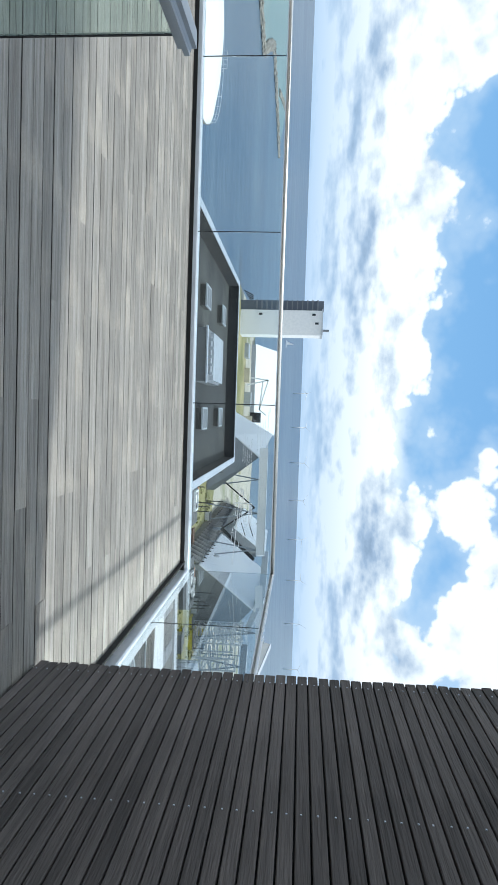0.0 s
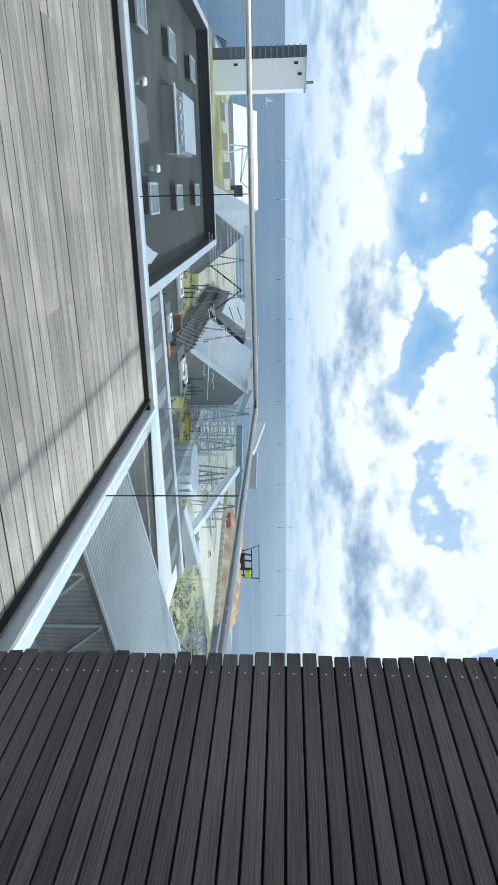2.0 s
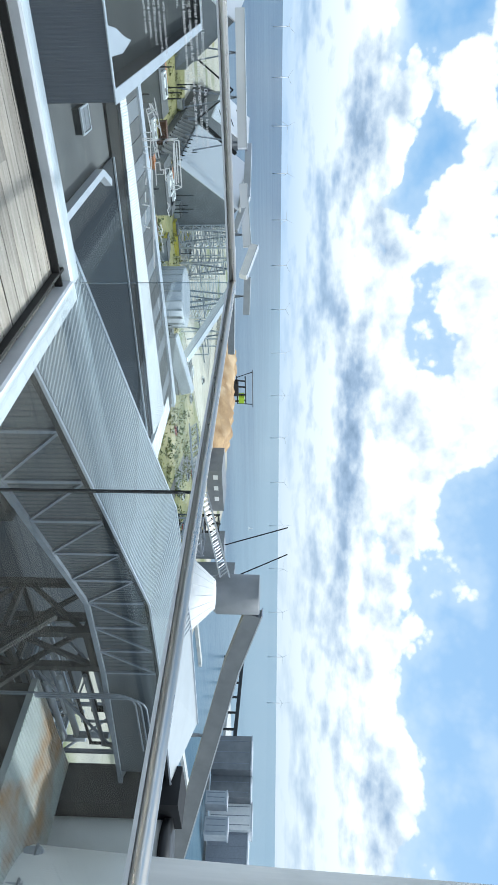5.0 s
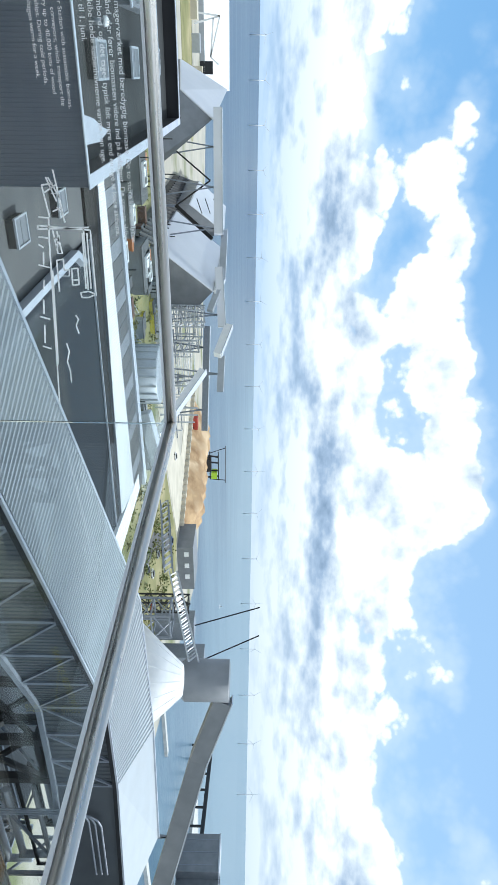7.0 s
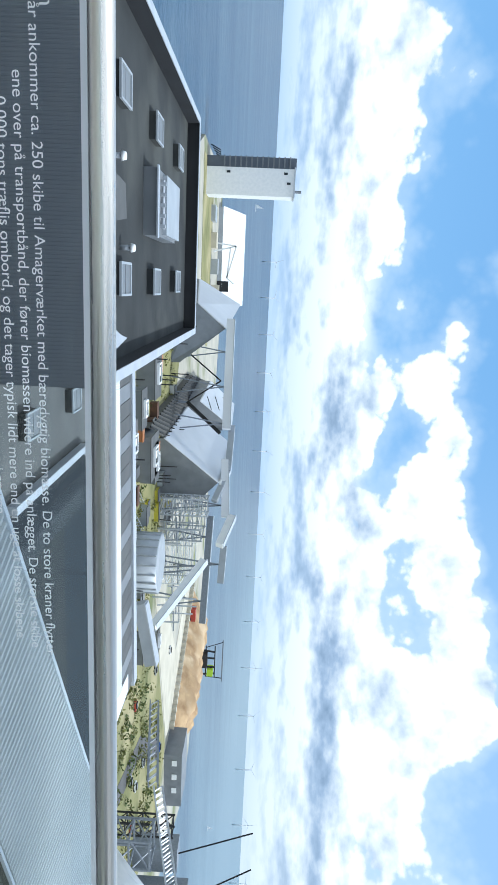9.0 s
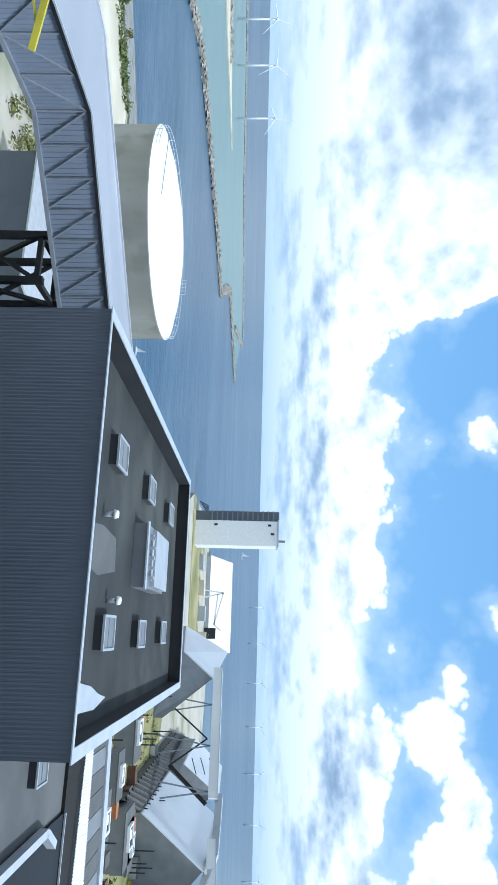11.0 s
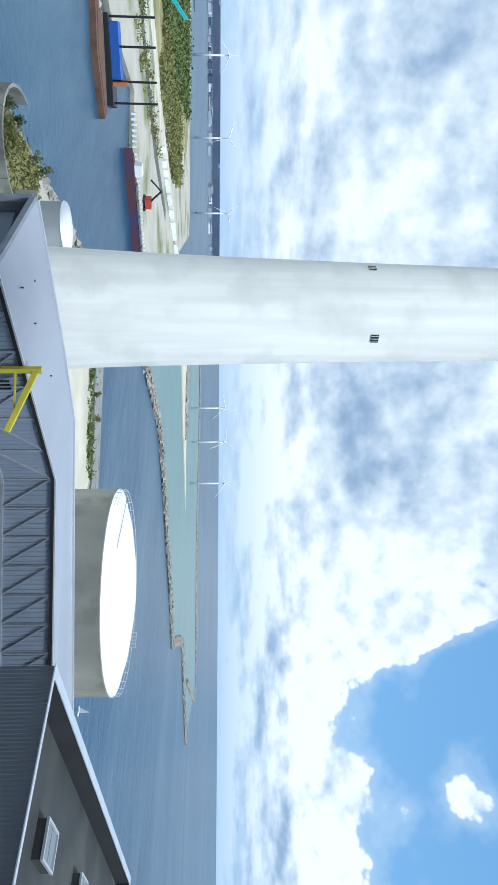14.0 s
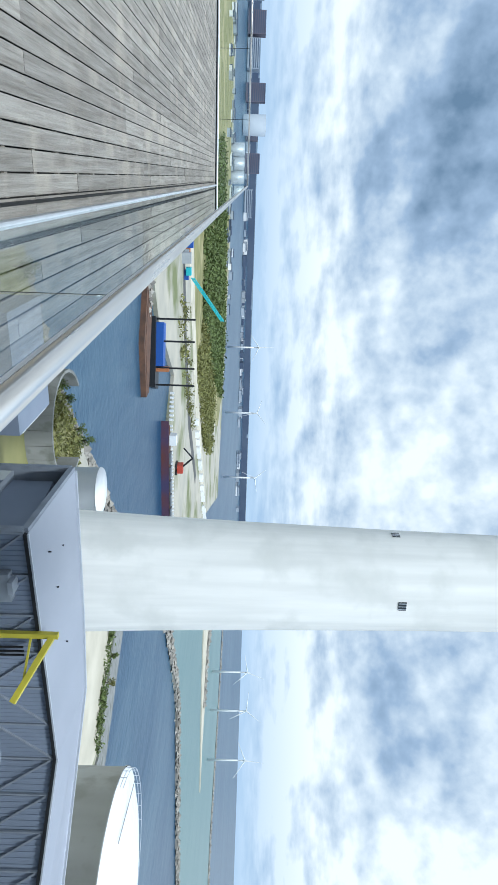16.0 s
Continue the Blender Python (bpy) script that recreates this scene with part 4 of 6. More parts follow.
lad = thing("ladder", "grey caged steel ladder below the bridge", "ladder", "", (9, 9.2, -19))
for s in (-0.3, 0.3):
    bm = bmesh.new()
    beam(bm, (10 + s, 8.7, -24), (10 + s, 8.7, -16.5), 0.08)
    part("rail", bm, COPING, lad)
for k in range(20):
    bm = bmesh.new()
    beam(bm, (9.7, 8.7, -23.8 + k * 0.37), (10.3, 8.7, -23.8 + k * 0.37), 0.05)
    part("rung", bm, COPING, lad)

# left conveyor gallery with its transfer house
def pt(*a):
    return Vector(a)


lg = gallery("conveyor_bridge", [(-30.4, 16.0, -9.0), (-30.9, 26.0, -9.0), (-31.1, 31.4, -9.0), (-17.0, 46.5, -9.3)],
             [(-35.6, 15.0, -8.0), (-35.0, 24.0, -8.0), (-34.9, 29.6, -8.2), (-19.8, 48.6, -8.7)], 3.4, [4, 2, 11], GALROOF, GALLERY,
             "slate-blue braced conveyor bridge with a smooth lilac-grey roof", False)
house = thing("transfer_house", "slate-blue sheet-clad transfer house beside the chimney", "building", "", (-33, 18, GZ))
part("wall", shape(prism, [(-35.4, 15.6), (-30.7, 16.3), (-31.2, 27.5), (-34.8, 27.5)], GZ, -9.2), GALLERY, house)
bm = bmesh.new()
for a, b in (((-30.5, 15.9, -9.2), (-30.5, 15.9, -16)), ((-35.6, 14.9, -8.2), (-35.6, 14.9, -16)), ((-30.5, 15.9, -9.15), (-35.6, 14.9, -8.15)), ((-30.5, 15.9, -14), (-35.6, 14.9, -14))):
    beam(bm, a, b, 0.3)
part("corner_frame", bm, FRAME, house)
unit = thing("wall_unit", "pale grey metal box mounted on the transfer house", "cabinet", "", (-30.2, 19, -10.5))
part("body", shape(box, -30.72, -30.05, 18.2, 19.8, -11.3, -10.1), LIGHT, unit)
part("hood", shape(box, -30.72, -29.8, 18.5, 19.2, -10.1, -9.85), COPING, unit)
for x, y, r in ((-33.5, 18.5, 0.12), (-32.5, 20.5, 0.12), (-34.2, 22.5, 0.12), (-33.0, 24.5, 0.12), (-32.0, 18.0, 0.12)):
    rb = thing("roof_bolt", "small dark fixing on the lilac-grey roof", "roof fixing", "roof fixings", (x, y, -8.4))
    bm = bmesh.new()
    tube(bm, (x, y, -8.8), (x, y, -8.38 + (x + 33) * -0.13), 0.045, seg=8)
    part("pin", bm, BLACK, rb)
yc = thing("jib_crane", "yellow swing jib crane on the bridge wall", "crane", "", (-30.4, 22, -12))
bm = bmesh.new()
beam(bm, (-30.35, 22.0, -14.0), (-30.35, 22.0, -8.0), 0.28)
part("post", bm, YELLOW, yc)
bm = bmesh.new()
beam(bm, (-30.3, 22.05, -8.3), (-28.2, 24.5, -9.9), 0.24, 0.3)
part("arm", bm, YELLOW, yc)
bm = bmesh.new()
beam(bm, (-30.3, 22.05, -9.4), (-28.9, 23.7, -9.5), 0.1)
part("stay", bm, YELLOW, yc)
bm = bmesh.new()
for k in range(3):
    tube(bm, (-30.1, 22.6 + k * 0.25, -9.8), (-30.1, 22.7 + k * 0.25, -13.5), 0.06, seg=6)
part("hose", bm, BLACK, yc, "black hanging hoses")
sp = thing("service_platform", "pale railed service platform below the jib crane", "platform", "", (-29, 22, -14))
part("deck", shape(box, -30.6, -27.6, 19, 26.5, -14.3, -14.1), COPING, sp)
for k in range(6):
    bm = bmesh.new()
    beam(bm, (-27.7, 19.1 + k * 1.45, -14.1), (-27.7, 19.1 + k * 1.45, -13.0), 0.06)
    part("post", bm, COPING, sp)
for z in (-13.0, -13.5):
    bm = bmesh.new()
    beam(bm, (-27.7, 19.0, z), (-27.7, 26.5, z), 0.06)
    part("rail", bm, COPING, sp)
for k in range(2):
    bm = bmesh.new()
    beam(bm, (-29.2 + 2.6 * k, 19.6, -14.3), (-29.2 + 2.6 * k, 19.6, GZ), 0.3)
    part("leg", bm, FRAME, sp)
frame_tower("support_frame", -26.5, -23.2, 37.2, 40.5, GZ, -12.8, 5, 0.42, BLACK, "black braced steel legs under the slate-blue bridge")
gl_roof = thing("end_block", "dark blue sheet block with white flank at the bridge's end", "building", "", (-36, 8, GZ))
part("wall", shape(box, -41.5, -36, 6.5, 13.2, GZ, -11), GALLERY, gl_roof)
part("flank", shape(box, -41.4, -37, 13.25, 13.45, -20, -11.2), WHITE, gl_roof, "white flank panel")

# chimneys
def chimney(x, y, r, label, windows):
    c = thing("chimney", label, "chimney", "", (x, y, GZ))
    bm = bmesh.new()
    lathe(bm, x, y, [(r * 1.28, GZ), (r * 1.14, -14), (r * 1.06, -6), (r * 1.0, 2), (r * 0.93, 14), (r * 0.88, 26), (r * 0.8, 60), (r * 0.74, 105)], 72)
    part("shaft", bm, CONC, c, "pale shuttered concrete shaft")
    for a, z in windows:
        rr = r * 0.935
        w = Matrix.Translation((x, y, z)) @ Matrix.Rotation(a, 4, "Z")
        bm = bmesh.new()
        box(bm, -0.36, 0.36, rr - 0.5, rr + 0.03, -0.32, 0.32)
        bm.transform(w)
        win = part("window", bm, DARKGLASS, c, "small dark louvred window")
        bm = bmesh.new()
        for k in range(3):
            box(bm, -0.3 + k * 0.26, -0.24 + k * 0.26, rr + 0.03, rr + 0.06, -0.32, 0.32)
        bm.transform(w)
        part("bar", bm, COPING, win)
    return c


CH = (-50.8, 31.4)
to_cam = math.atan2(-2.1 - CH[0], -0.1 - CH[1])
chimney(CH[0], CH[1], 4.55, "tall tapering pale concrete chimney with small windows", [(-to_cam - 1.06, 14.1), (-to_cam + 0.5, 14.2)])
C2 = (41.5, 6.2)
chimney(C2[0], C2[1], 5.6, "second pale concrete chimney beside the plant hall", [(-math.atan2(-1.5 - C2[0], -3.3 - C2[1]) + 0.75, 7.2)])
base = thing("stack_base", "round concrete base tower with a dark rim at the chimney's foot", "tower", "", (44.2, 13.9, GZ))
bm = bmesh.new()
lathe(bm, 43.9, 13.4, [(2.1, GZ), (2.1, -5.7)], 40)
part("shaft", bm, CONC_D, base)
bm = bmesh.new()
lathe(bm, 43.9, 13.4, [(2.1, -5.7), (2.22, -5.68), (2.22, -5.2), (0.05, -5.15)], 40)
part("rim", bm, BLACK, base, "dark flanged rim")

# storage tank
TX, TY, TR, TZ = -84.6, 125.6, 22.2, -20.7
tank = thing("storage_tank", "wide grey concrete storage tank with a white domed roof", "storage tank", "", (TX, TY, GZ))
bm = bmesh.new()
lathe(bm, TX, TY, [(TR, GZ), (TR, TZ - 0.3), (TR + 0.25, TZ - 0.3), (TR + 0.25, TZ)], 96, False)
part("wall", bm, CONC_D, tank)
bm = bmesh.new()
lathe(bm, TX, TY, [(TR + 0.1, TZ), (TR - 1, TZ + 0.25), (TR * 0.8, TZ + 1.3), (TR * 0.5, TZ + 2.5), (TR * 0.2, TZ + 3.1), (0.3, TZ + 3.2)], 96)
part("roof", bm, WHITE, tank, "white low domed roof")
for k in range(26):
    a = radians(20 + k * 9)
    p = Vector((TX + (TR - 0.1) * math.cos(a), TY + (TR - 0.1) * math.sin(a), TZ))
    q = Vector((TX + (TR - 0.1) * math.cos(a + radians(9)), TY + (TR - 0.1) * math.sin(a + radians(9)), TZ))
    bm = bmesh.new()
    beam(bm, p, p + Vector((0, 0, 1.2)), 0.1)
    part("post", bm, COPING, tank)
    bm = bmesh.new()
    for z in (0.6, 1.2):
        beam(bm, p + Vector((0, 0, z)), q + Vector((0, 0, z)), 0.08)
    part("rail", bm, COPING, tank)
bm = bmesh.new()
tube(bm, (TX - 14, TY - 14, TZ + 1.7), (TX + 2, TY - 17.5, TZ + 1.7), 0.07, seg=6)
part("pipe", bm, SHEET, tank)
bm = bmesh.new()
box(bm, TX - 2.6, TX + 1.5, TY + 20.2, TY + 23, TZ, TZ + 0.5)
for k in range(5):
    beam(bm, (TX - 2.5 + k, TY + 22.9, TZ + 0.5), (TX - 2.5 + k, TY + 22.9, TZ + 1.9), 0.1)
beam(bm, (TX - 2.6, TY + 22.9, TZ + 1.9), (TX + 1.6, TY + 22.9, TZ + 1.9), 0.1)
part("platform", bm, COPING, tank, "small railed platform")
st = thing("small_tank", "small grey steel tank with a white lid", "storage tank", "", (-88.5, 42.6, GZ))
bm = bmesh.new()
lathe(bm, -88.5, 42.6, [(3.35, GZ), (3.35, -19.8)], 40, False)
part("wall", bm, LIGHT, st)
bm = bmesh.new()
lathe(bm, -88.5, 42.6, [(3.45, -19.85), (3.3, -19.6), (0.4, -19.4)], 40)
part("lid", bm, WHITE, st, "white lid")
structure("ground_bank", shape(prism, [(-119, -60), (-98, -60), (-96, 62), (-130, 70), (-152, 62), (-126, 24)][::-1], GZ - 1, GZ + 0.12), GRASS, "rough grassy bank beside the basin", "grass")
cw = thing("curved_wall", "curved grey concrete basin wall near the shore", "wall", "", (-128, 50, GZ))
bm = bmesh.new()
for k in range(18):
    a0, a1 = radians(-150 + k * 15), radians(-135 + k * 15)
    for rr in (11.0,):
        beam(bm, (-126 + rr * math.cos(a0), 47 + rr * math.sin(a0), GZ + 2.6), (-126 + rr * math.cos(a1), 47 + rr * math.sin(a1), GZ + 2.6), 0.6, 5.4)
part("wall", bm, CONC_W, cw)
structure("ground_shore", shape(prism, [(-170, 100), (-156, 72), (-112, 100), (-100, 150), (-146, 156), (-174, 134)], GZ - 1, GZ + 0.1), SANDG, "bare pale sand between the tank and the sea wall", "ground")
dk = thing("dark_shed", "dark low shed with pale edge in the yard", "shed", "", (-62, 88, GZ))
part("body", shape(prism, [(-72, 84), (-50, 84), (-44, 100), (-60, 104)], GZ, GZ + 6), NAVY, dk)
part("edge", shape(prism, [(-72.4, 83.6), (-49.6, 83.6), (-43.5, 100.4), (-60, 104.6)], GZ + 6, GZ + 6.3), COPING, dk)

# white harbour tower
twr = thing("harbour_tower", "white square harbour tower with a dark stair side", "tower", "", (-64, 420, GZ))
part("shaft", shape(box, -69.5, -53.8, 415, 431, GZ - 2, 12.2), WHITE, twr)
part("stair_side", shape(box, -75.8, -69.5, 416.5, 430, GZ - 2, 13.2), NAVY, twr, "dark stair side")
for k in range(13):
    part("landing", shape(box, -76.2, -69.4, 415.6, 416.5, -30 + k * 3.25, -29.2 + k * 3.25), SHEET, twr)
for x, z in ((-67.5, -28), (-67.5, 6), (-62, 8)):
    part("window", shape(box, x, x + 1.3, 414.7, 415.0, z, z + 2.2), DARKGLASS, twr)
part("cap", shape(box, -70.5, -53.3, 414.6, 431.4, 12.2, 12.9), COPING, twr)
bm = bmesh.new()
tube(bm, (-57.5, 420, 12.9), (-57.5, 420, 17), 0.8, seg=8)
part("mast", bm, SHEET, twr)
bm = bmesh.new()
for k in range(4):
    beam(bm, (-82 + k * 1.6, 418, -38 + k * 1.0), (-79 + k * 1.2, 418, -32), 0.6)
part("bracket", bm, BLACK, twr)
wh = thing("white_hall", "long white storage hall by the water", "hall", "", (-22, 540, GZ))
part("wall", shape(box, -58, 15, 517, 575, GZ - 1, -36.5), LIGHT, wh)
bm = bmesh.new()
v = [bm.verts.new(p) for p in ((-58.5, 516.5, -36.5), (15.5, 516.5, -36.5), (15.5, 575, -22.0), (-58.5, 575, -22.0), (-58.5, 575, -36.5), (15.5, 575, -36.5))]
for f in ((0, 1, 2, 3), (0, 3, 4), (1, 5, 2), (2, 5, 4, 3), (0, 4, 5, 1)):
    bm.faces.new([v[k] for k in f])
part("roof", bm, WHITE, wh, "broad white sloping roof")
part("door", shape(box, -4, 4, 516.6, 517, GZ, GZ + 9), BLACK, wh)
sc = thing("small_crane", "pale lattice quay crane before the white hall", "crane", "", (-18, 480, GZ))
bm = bmesh.new()
for a, b in (((-30, 480, GZ), (-28, 480, -24)), ((-24, 480, GZ), (-28, 480, -24)), ((-28, 480, -24), (-6, 480, -30)), ((-27, 480, -28), (-6, 480, -30)), ((-6, 480, -30), (-2, 480, -25))):
    beam(bm, a, b, 1.0)
part("lattice", bm, WHITE, sc)
for k in range(4):
    ys = thing("yard_shed", "low pale yard building before the hall", "shed", "yard sheds", (-50 + k * 17, 455, GZ))
    part("body", shape(box, -52 + k * 17, -42 + k * 17, 452 + k * 3, 466, GZ, GZ + 3 + k), SANDG if k % 2 else LIGHT, ys)
structure("ground_grass", shape(prism, [(-75, 400), (30, 400), (40, 450), (-75, 470)], GZ - 1, GZ + 0.15), GRASS, "yellow-green weeds on the quay", "grass")


# ---- storage sheds and conveyors ----
def lean_shed(name, eave_near, eave_far, ridge_far, ridge_near, back, label):
    """A tall shed: one long bright slope, dark gable towards the yard."""
    s = thing(name, label, "shed", "storage sheds", (eave_near[0], eave_near[1], GZ))
    en, ef, rf, rn = (Vector(v) for v in (eave_near, eave_far, ridge_far, ridge_near))
    bk = Vector(back)
    bm = bmesh.new()
    v = [bm.verts.new(p) for p in (en, ef, rf, rn)]
    w = [bm.verts.new(p - Vector((0, 0, 0.6))) for p in (en, ef, rf, rn)]
    bm.faces.new(v)
    bm.faces.new(w[::-1])
    for k in range(4):
        bm.faces.new((v[k], v[(k + 1) % 4], w[(k + 1) % 4], w[k]))
    part("roof", bm, PALE, s, "pale smooth roof slope")
    bm = bmesh.new()
    drop = Vector((0, 0, 0.62))
    run = ef - en
    run.z = 0
    ends = []
    for e, k, q in ((en, bk, rn), (ef, bk + run, rf)):
        ends.append([bm.verts.new(p) for p in (Vector((e.x, e.y, GZ)), Vector((k.x, k.y, GZ)), Vector((k.x, k.y, min(k.z, q.z - 2))), q - drop, e - drop)])
    bm.faces.new(ends[0])
    bm.faces.new(ends[1][::-1])
    for k in range(5):
        bm.faces.new((ends[0][k], ends[0][(k + 1) % 5], ends[1][(k + 1) % 5], ends[1][k]))
    part("wall", bm, SHEET, s, "grey gable wall")
    return s


lean_shed("storage_shed", (59.3, 254.0, -37.5), (56.7, 311.0, -35.4), (73.4, 311.0, -14.6), (77.3, 256.0, -15.4), (83.6, 256.0, -22.0), "large grey storage shed with a tall pale roof slope")
lean_shed("storage_shed", (55.7, 323.0, -30.5), (52.7, 374.1, -29.9), (66.8, 381.9, -16.3), (69.7, 330.4, -14.8), (72.4, 327.8, -22.6), "second grey storage shed with a pale roof slope")
lean_shed("storage_shed", (7.1, 297.9, -30.1), (-3.9, 348.0, -35.0), (8.4, 352.8, -13.9), (17.8, 297.3, -17.2), (31.8, 281.0, -35.9), "grey shed with a steep slope behind the dark roof")


sr = thing("ridge_cover", "white folded cover along the shed's ridge", "roof trim", "", (77.3, 256.0, -15.4))
bm = bmesh.new()
beam(bm, (77.3, 256.0, -15.0), (73.4, 311.0, -14.2), 1.6, 0.9)
part("cover", bm, WHITE, sr)
rack = thing("covered_rack", "long dark ribbed cover beside the storage shed", "shed", "", (46.6, 214.6, GZ))
rn0, rn1, rf0, rf1 = (Vector(v) for v in ((46.6, 214.6, -37.0), (57.2, 248.3, -37.0), (45.6, 342.3, -37.0), (57.9, 412.3, -37.0)))
part("cover", shape(prism, [v.xy for v in (rn0, rn1, rf1, rf0)], GZ, -37.2), RACK, rack)
for k in range(24):
    a, b = lerp(rn0, rf0, (k + 0.5) / 24), lerp(rn1, rf1, (k + 0.5) / 24)
    bm = bmesh.new()
    beam(bm, a, b, 0.6, 0.5)
    beam(bm, b, b + Vector((0.3, 0, 1.6)), 0.35)
    part("rib", bm, DARKSTEEL, rack)
vs = thing("conveyor_struts", "dark V-shaped struts carrying the level conveyor", "steel frame", "", (49.6, 293.6, -32.6))
for a, b, w in (((28.8, 286.0, -31.7), (39.7, 286.0, -18.2), 0.6), ((39.7, 286.0, -18.2), (49.8, 286.0, -32.8), 0.6), ((49.8, 286.0, -32.8), (62.0, 280.0, -17.4), 1.4)):
    bm = bmesh.new()
    beam(bm, a, b, w)
    part("strut", bm, DARKSTEEL, vs)
for x, y, z in ((49.8, 286.0, -32.8), (28.8, 286.0, -31.7)):
    bm = bmesh.new()
    beam(bm, (x, y, GZ), (x, y, z), 0.9)
    part("foot", bm, FRAME, vs)
for k in range(3):
    bm = bmesh.new()
    z = -17 - 3.5 * k
    beam(bm, (46.8, 286, z), (52.8, 286, z + 2.0), 0.3)
    part("hanger", bm, DARKSTEEL, vs)


def conveyor(p, q, w, h, mat, label, legs=()):
    c = thing("conveyor", label, "conveyor", "conveyors", tuple(p))
    bm = bmesh.new()
    beam(bm, p, q, w, h)
    part("casing", bm, mat, c)
    bm = bmesh.new()
    beam(bm, Vector(p) + Vector((0, 0, h / 2 + 0.15)), Vector(q) + Vector((0, 0, h / 2 + 0.15)), w * 1.1, 0.3)
    part("cover", bm, COPING, c)
    for f in legs:
        m = lerp(p, q, f)
        for s in (-1, 1):
            bm = bmesh.new()
            beam(bm, (m.x + s * w, m.y, GZ), (m.x, m.y, m.z - h / 2), 0.5)
            part("leg", bm, FRAME, c)
    return c


conveyor((13.8, 297.6, -15.5), (59.3, 276.4, -14.6), 3.6, 3.4, PALE, "pale enclosed conveyor running level between sheds", (0.3, 0.62, 0.95))
conveyor((59.2, 281.5, -12.4), (74.2, 262.3, -12.5), 2.6, 2.4, LIGHT, "short pale grey conveyor over the shed ridge")
conveyor((69.6, 263.6, -13.9), (90.4, 251.8, -12.2), 3, 3, PALE, "pale conveyor climbing past the shed", (0.8,))
conveyor((90.1, 251.9, -9.4), (98.1, 240.3, -13.5), 3, 3, WHITE, "white conveyor head piece")
conveyor((99.2, 226.7, -18.2), (113.7, 202.7, -33.0), 3.2, 2.4, WHITE, "white inclined conveyor coming down to the yard")
conveyor((95.3, 266.0, -19.3), (138.4, 252.0, -20.3), 3.0, 2.5, FRAME, "grey conveyor gallery above the yard", (0.2, 0.5, 0.8))
conveyor((101.2, 247.6, -12.2), (114.8, 241.6, -12.7), 3.0, 2.4, LIGHT, "pale grey transfer head on the conveyor", (0.5,))
conveyor((74.2, 262.3, -12.5), (84.0, 252.0, -17.0), 2.4, 2.2, LIGHT, "pale grey conveyor dropping past the shed gable")
conveyor((86.0, 166.6, -30.3), (102.4, 162.9, -26.4), 5, 3, LIGHT, "low grey conveyor casing near the white cover")
frame_tower("lattice_tower", 83, 90, 250, 256, GZ, -19, 6, 0.5, COPING, "pale lattice tower beside the grey shed", "lattice tower")
frame_tower("lattice_tower", 84, 104, 258, 276, GZ, -22, 5, 0.5, LIGHT, "pale steel frame of a transfer station", "lattice tower")
frame_tower("lattice_tower", 108, 126, 262, 278, GZ, -26, 5, 0.45, WHITE, "white steel frame among the conveyors", "lattice tower")
rt = thing("round_tank", "round grey ribbed tank in the yard", "storage tank", "", (91, 205, GZ))
bm = bmesh.new()
lathe(bm, 91, 205, [(10, GZ), (10, GZ + 9), (9, GZ + 9.2)], 40)
part("wall", bm, LIGHT, rt)
for k in range(20):
    a = k * math.tau / 20
    bm = bmesh.new()
    beam(bm, (91 + 10.1 * math.cos(a), 205 + 10.1 * math.sin(a), GZ), (91 + 10.1 * math.cos(a), 205 + 10.1 * math.sin(a), GZ + 9), 0.4)
    part("rib", bm, COPING, rt)
random.seed(11)
for k, (x, y, w, l, h, m) in enumerate(((19.6, 206.6, 16, 12, 6, SHEET), (48.3, 206.5, 15, 14, 5, SHEET), (30, 190, 12, 8, 5, SHEET), (44, 204, 5, 3, 2.6, ORANGE), (52, 214, 14, 8, 5, SHEET), (62, 196, 6, 3, 2.6, RUST), (36, 168, 12, 10, 6, SHEET), (66, 178, 12, 7, 4, SHEET), (18, 205, 6, 3, 2.6, RUST), (74, 168, 14, 8, 5, SHEET), (25, 240, 6, 3, 2.6, ORANGE), (41, 232, 6, 3, 2.6, RUST), (57, 236, 6, 3, 2.6, ORANGE), (80, 190, 6, 3, 2.6, RUST), (12, 180, 7, 4, 3, SHEET), (100, 170, 16, 6, 4, LIGHT), (118, 200, 9, 6, 4, SHEET), (132, 230, 10, 7, 4, LIGHT))):
    yb = thing("yard_building", "low grey yard building with a flat roof and light hatch" if m in (LIGHT, SHEET) else "weathered freight container standing in the yard", "shed" if m in (LIGHT, SHEET) else "container", "yard buildings" if m in (LIGHT, SHEET) else "yard containers", (x, y, GZ))
    part("wall", shape(box, x, x + w, y, y + l, GZ, GZ + h), m, yb)
    part("roof", shape(box, x - 0.2, x + w + 0.2, y - 0.2, y + l + 0.2, GZ + h, GZ + h + 0.3), FELT_B if m in (LIGHT, SHEET) else m, yb)
    if m in (LIGHT, SHEET):
        z = GZ + h + 0.3
        part("rooflight", shape(box, x + w * 0.3, x + w * 0.7, y + l * 0.3, y + l * 0.7, z, z + 0.5), FELT, yb)
        bm = bmesh.new()
        for q in (0.3, 0.7):
            box(bm, x + w * q - 0.3, x + w * q + 0.3, y + l * 0.3 - 0.3, y + l * 0.7 + 0.3, z, z + 0.8)
            box(bm, x + w * 0.3 + 0.3, x + w * 0.7 - 0.3, y + l * q - 0.3, y + l * q + 0.3, z, z + 0.8)
        part("rooflight_frame", bm, WHITE, yb, "white frame round the rooflight")
        part("pane", shape(box, x + w * 0.38, x + w * 0.55, y + l * 0.4, y + l * 0.6, z + 0.5, z + 0.6), WHITE, yb)
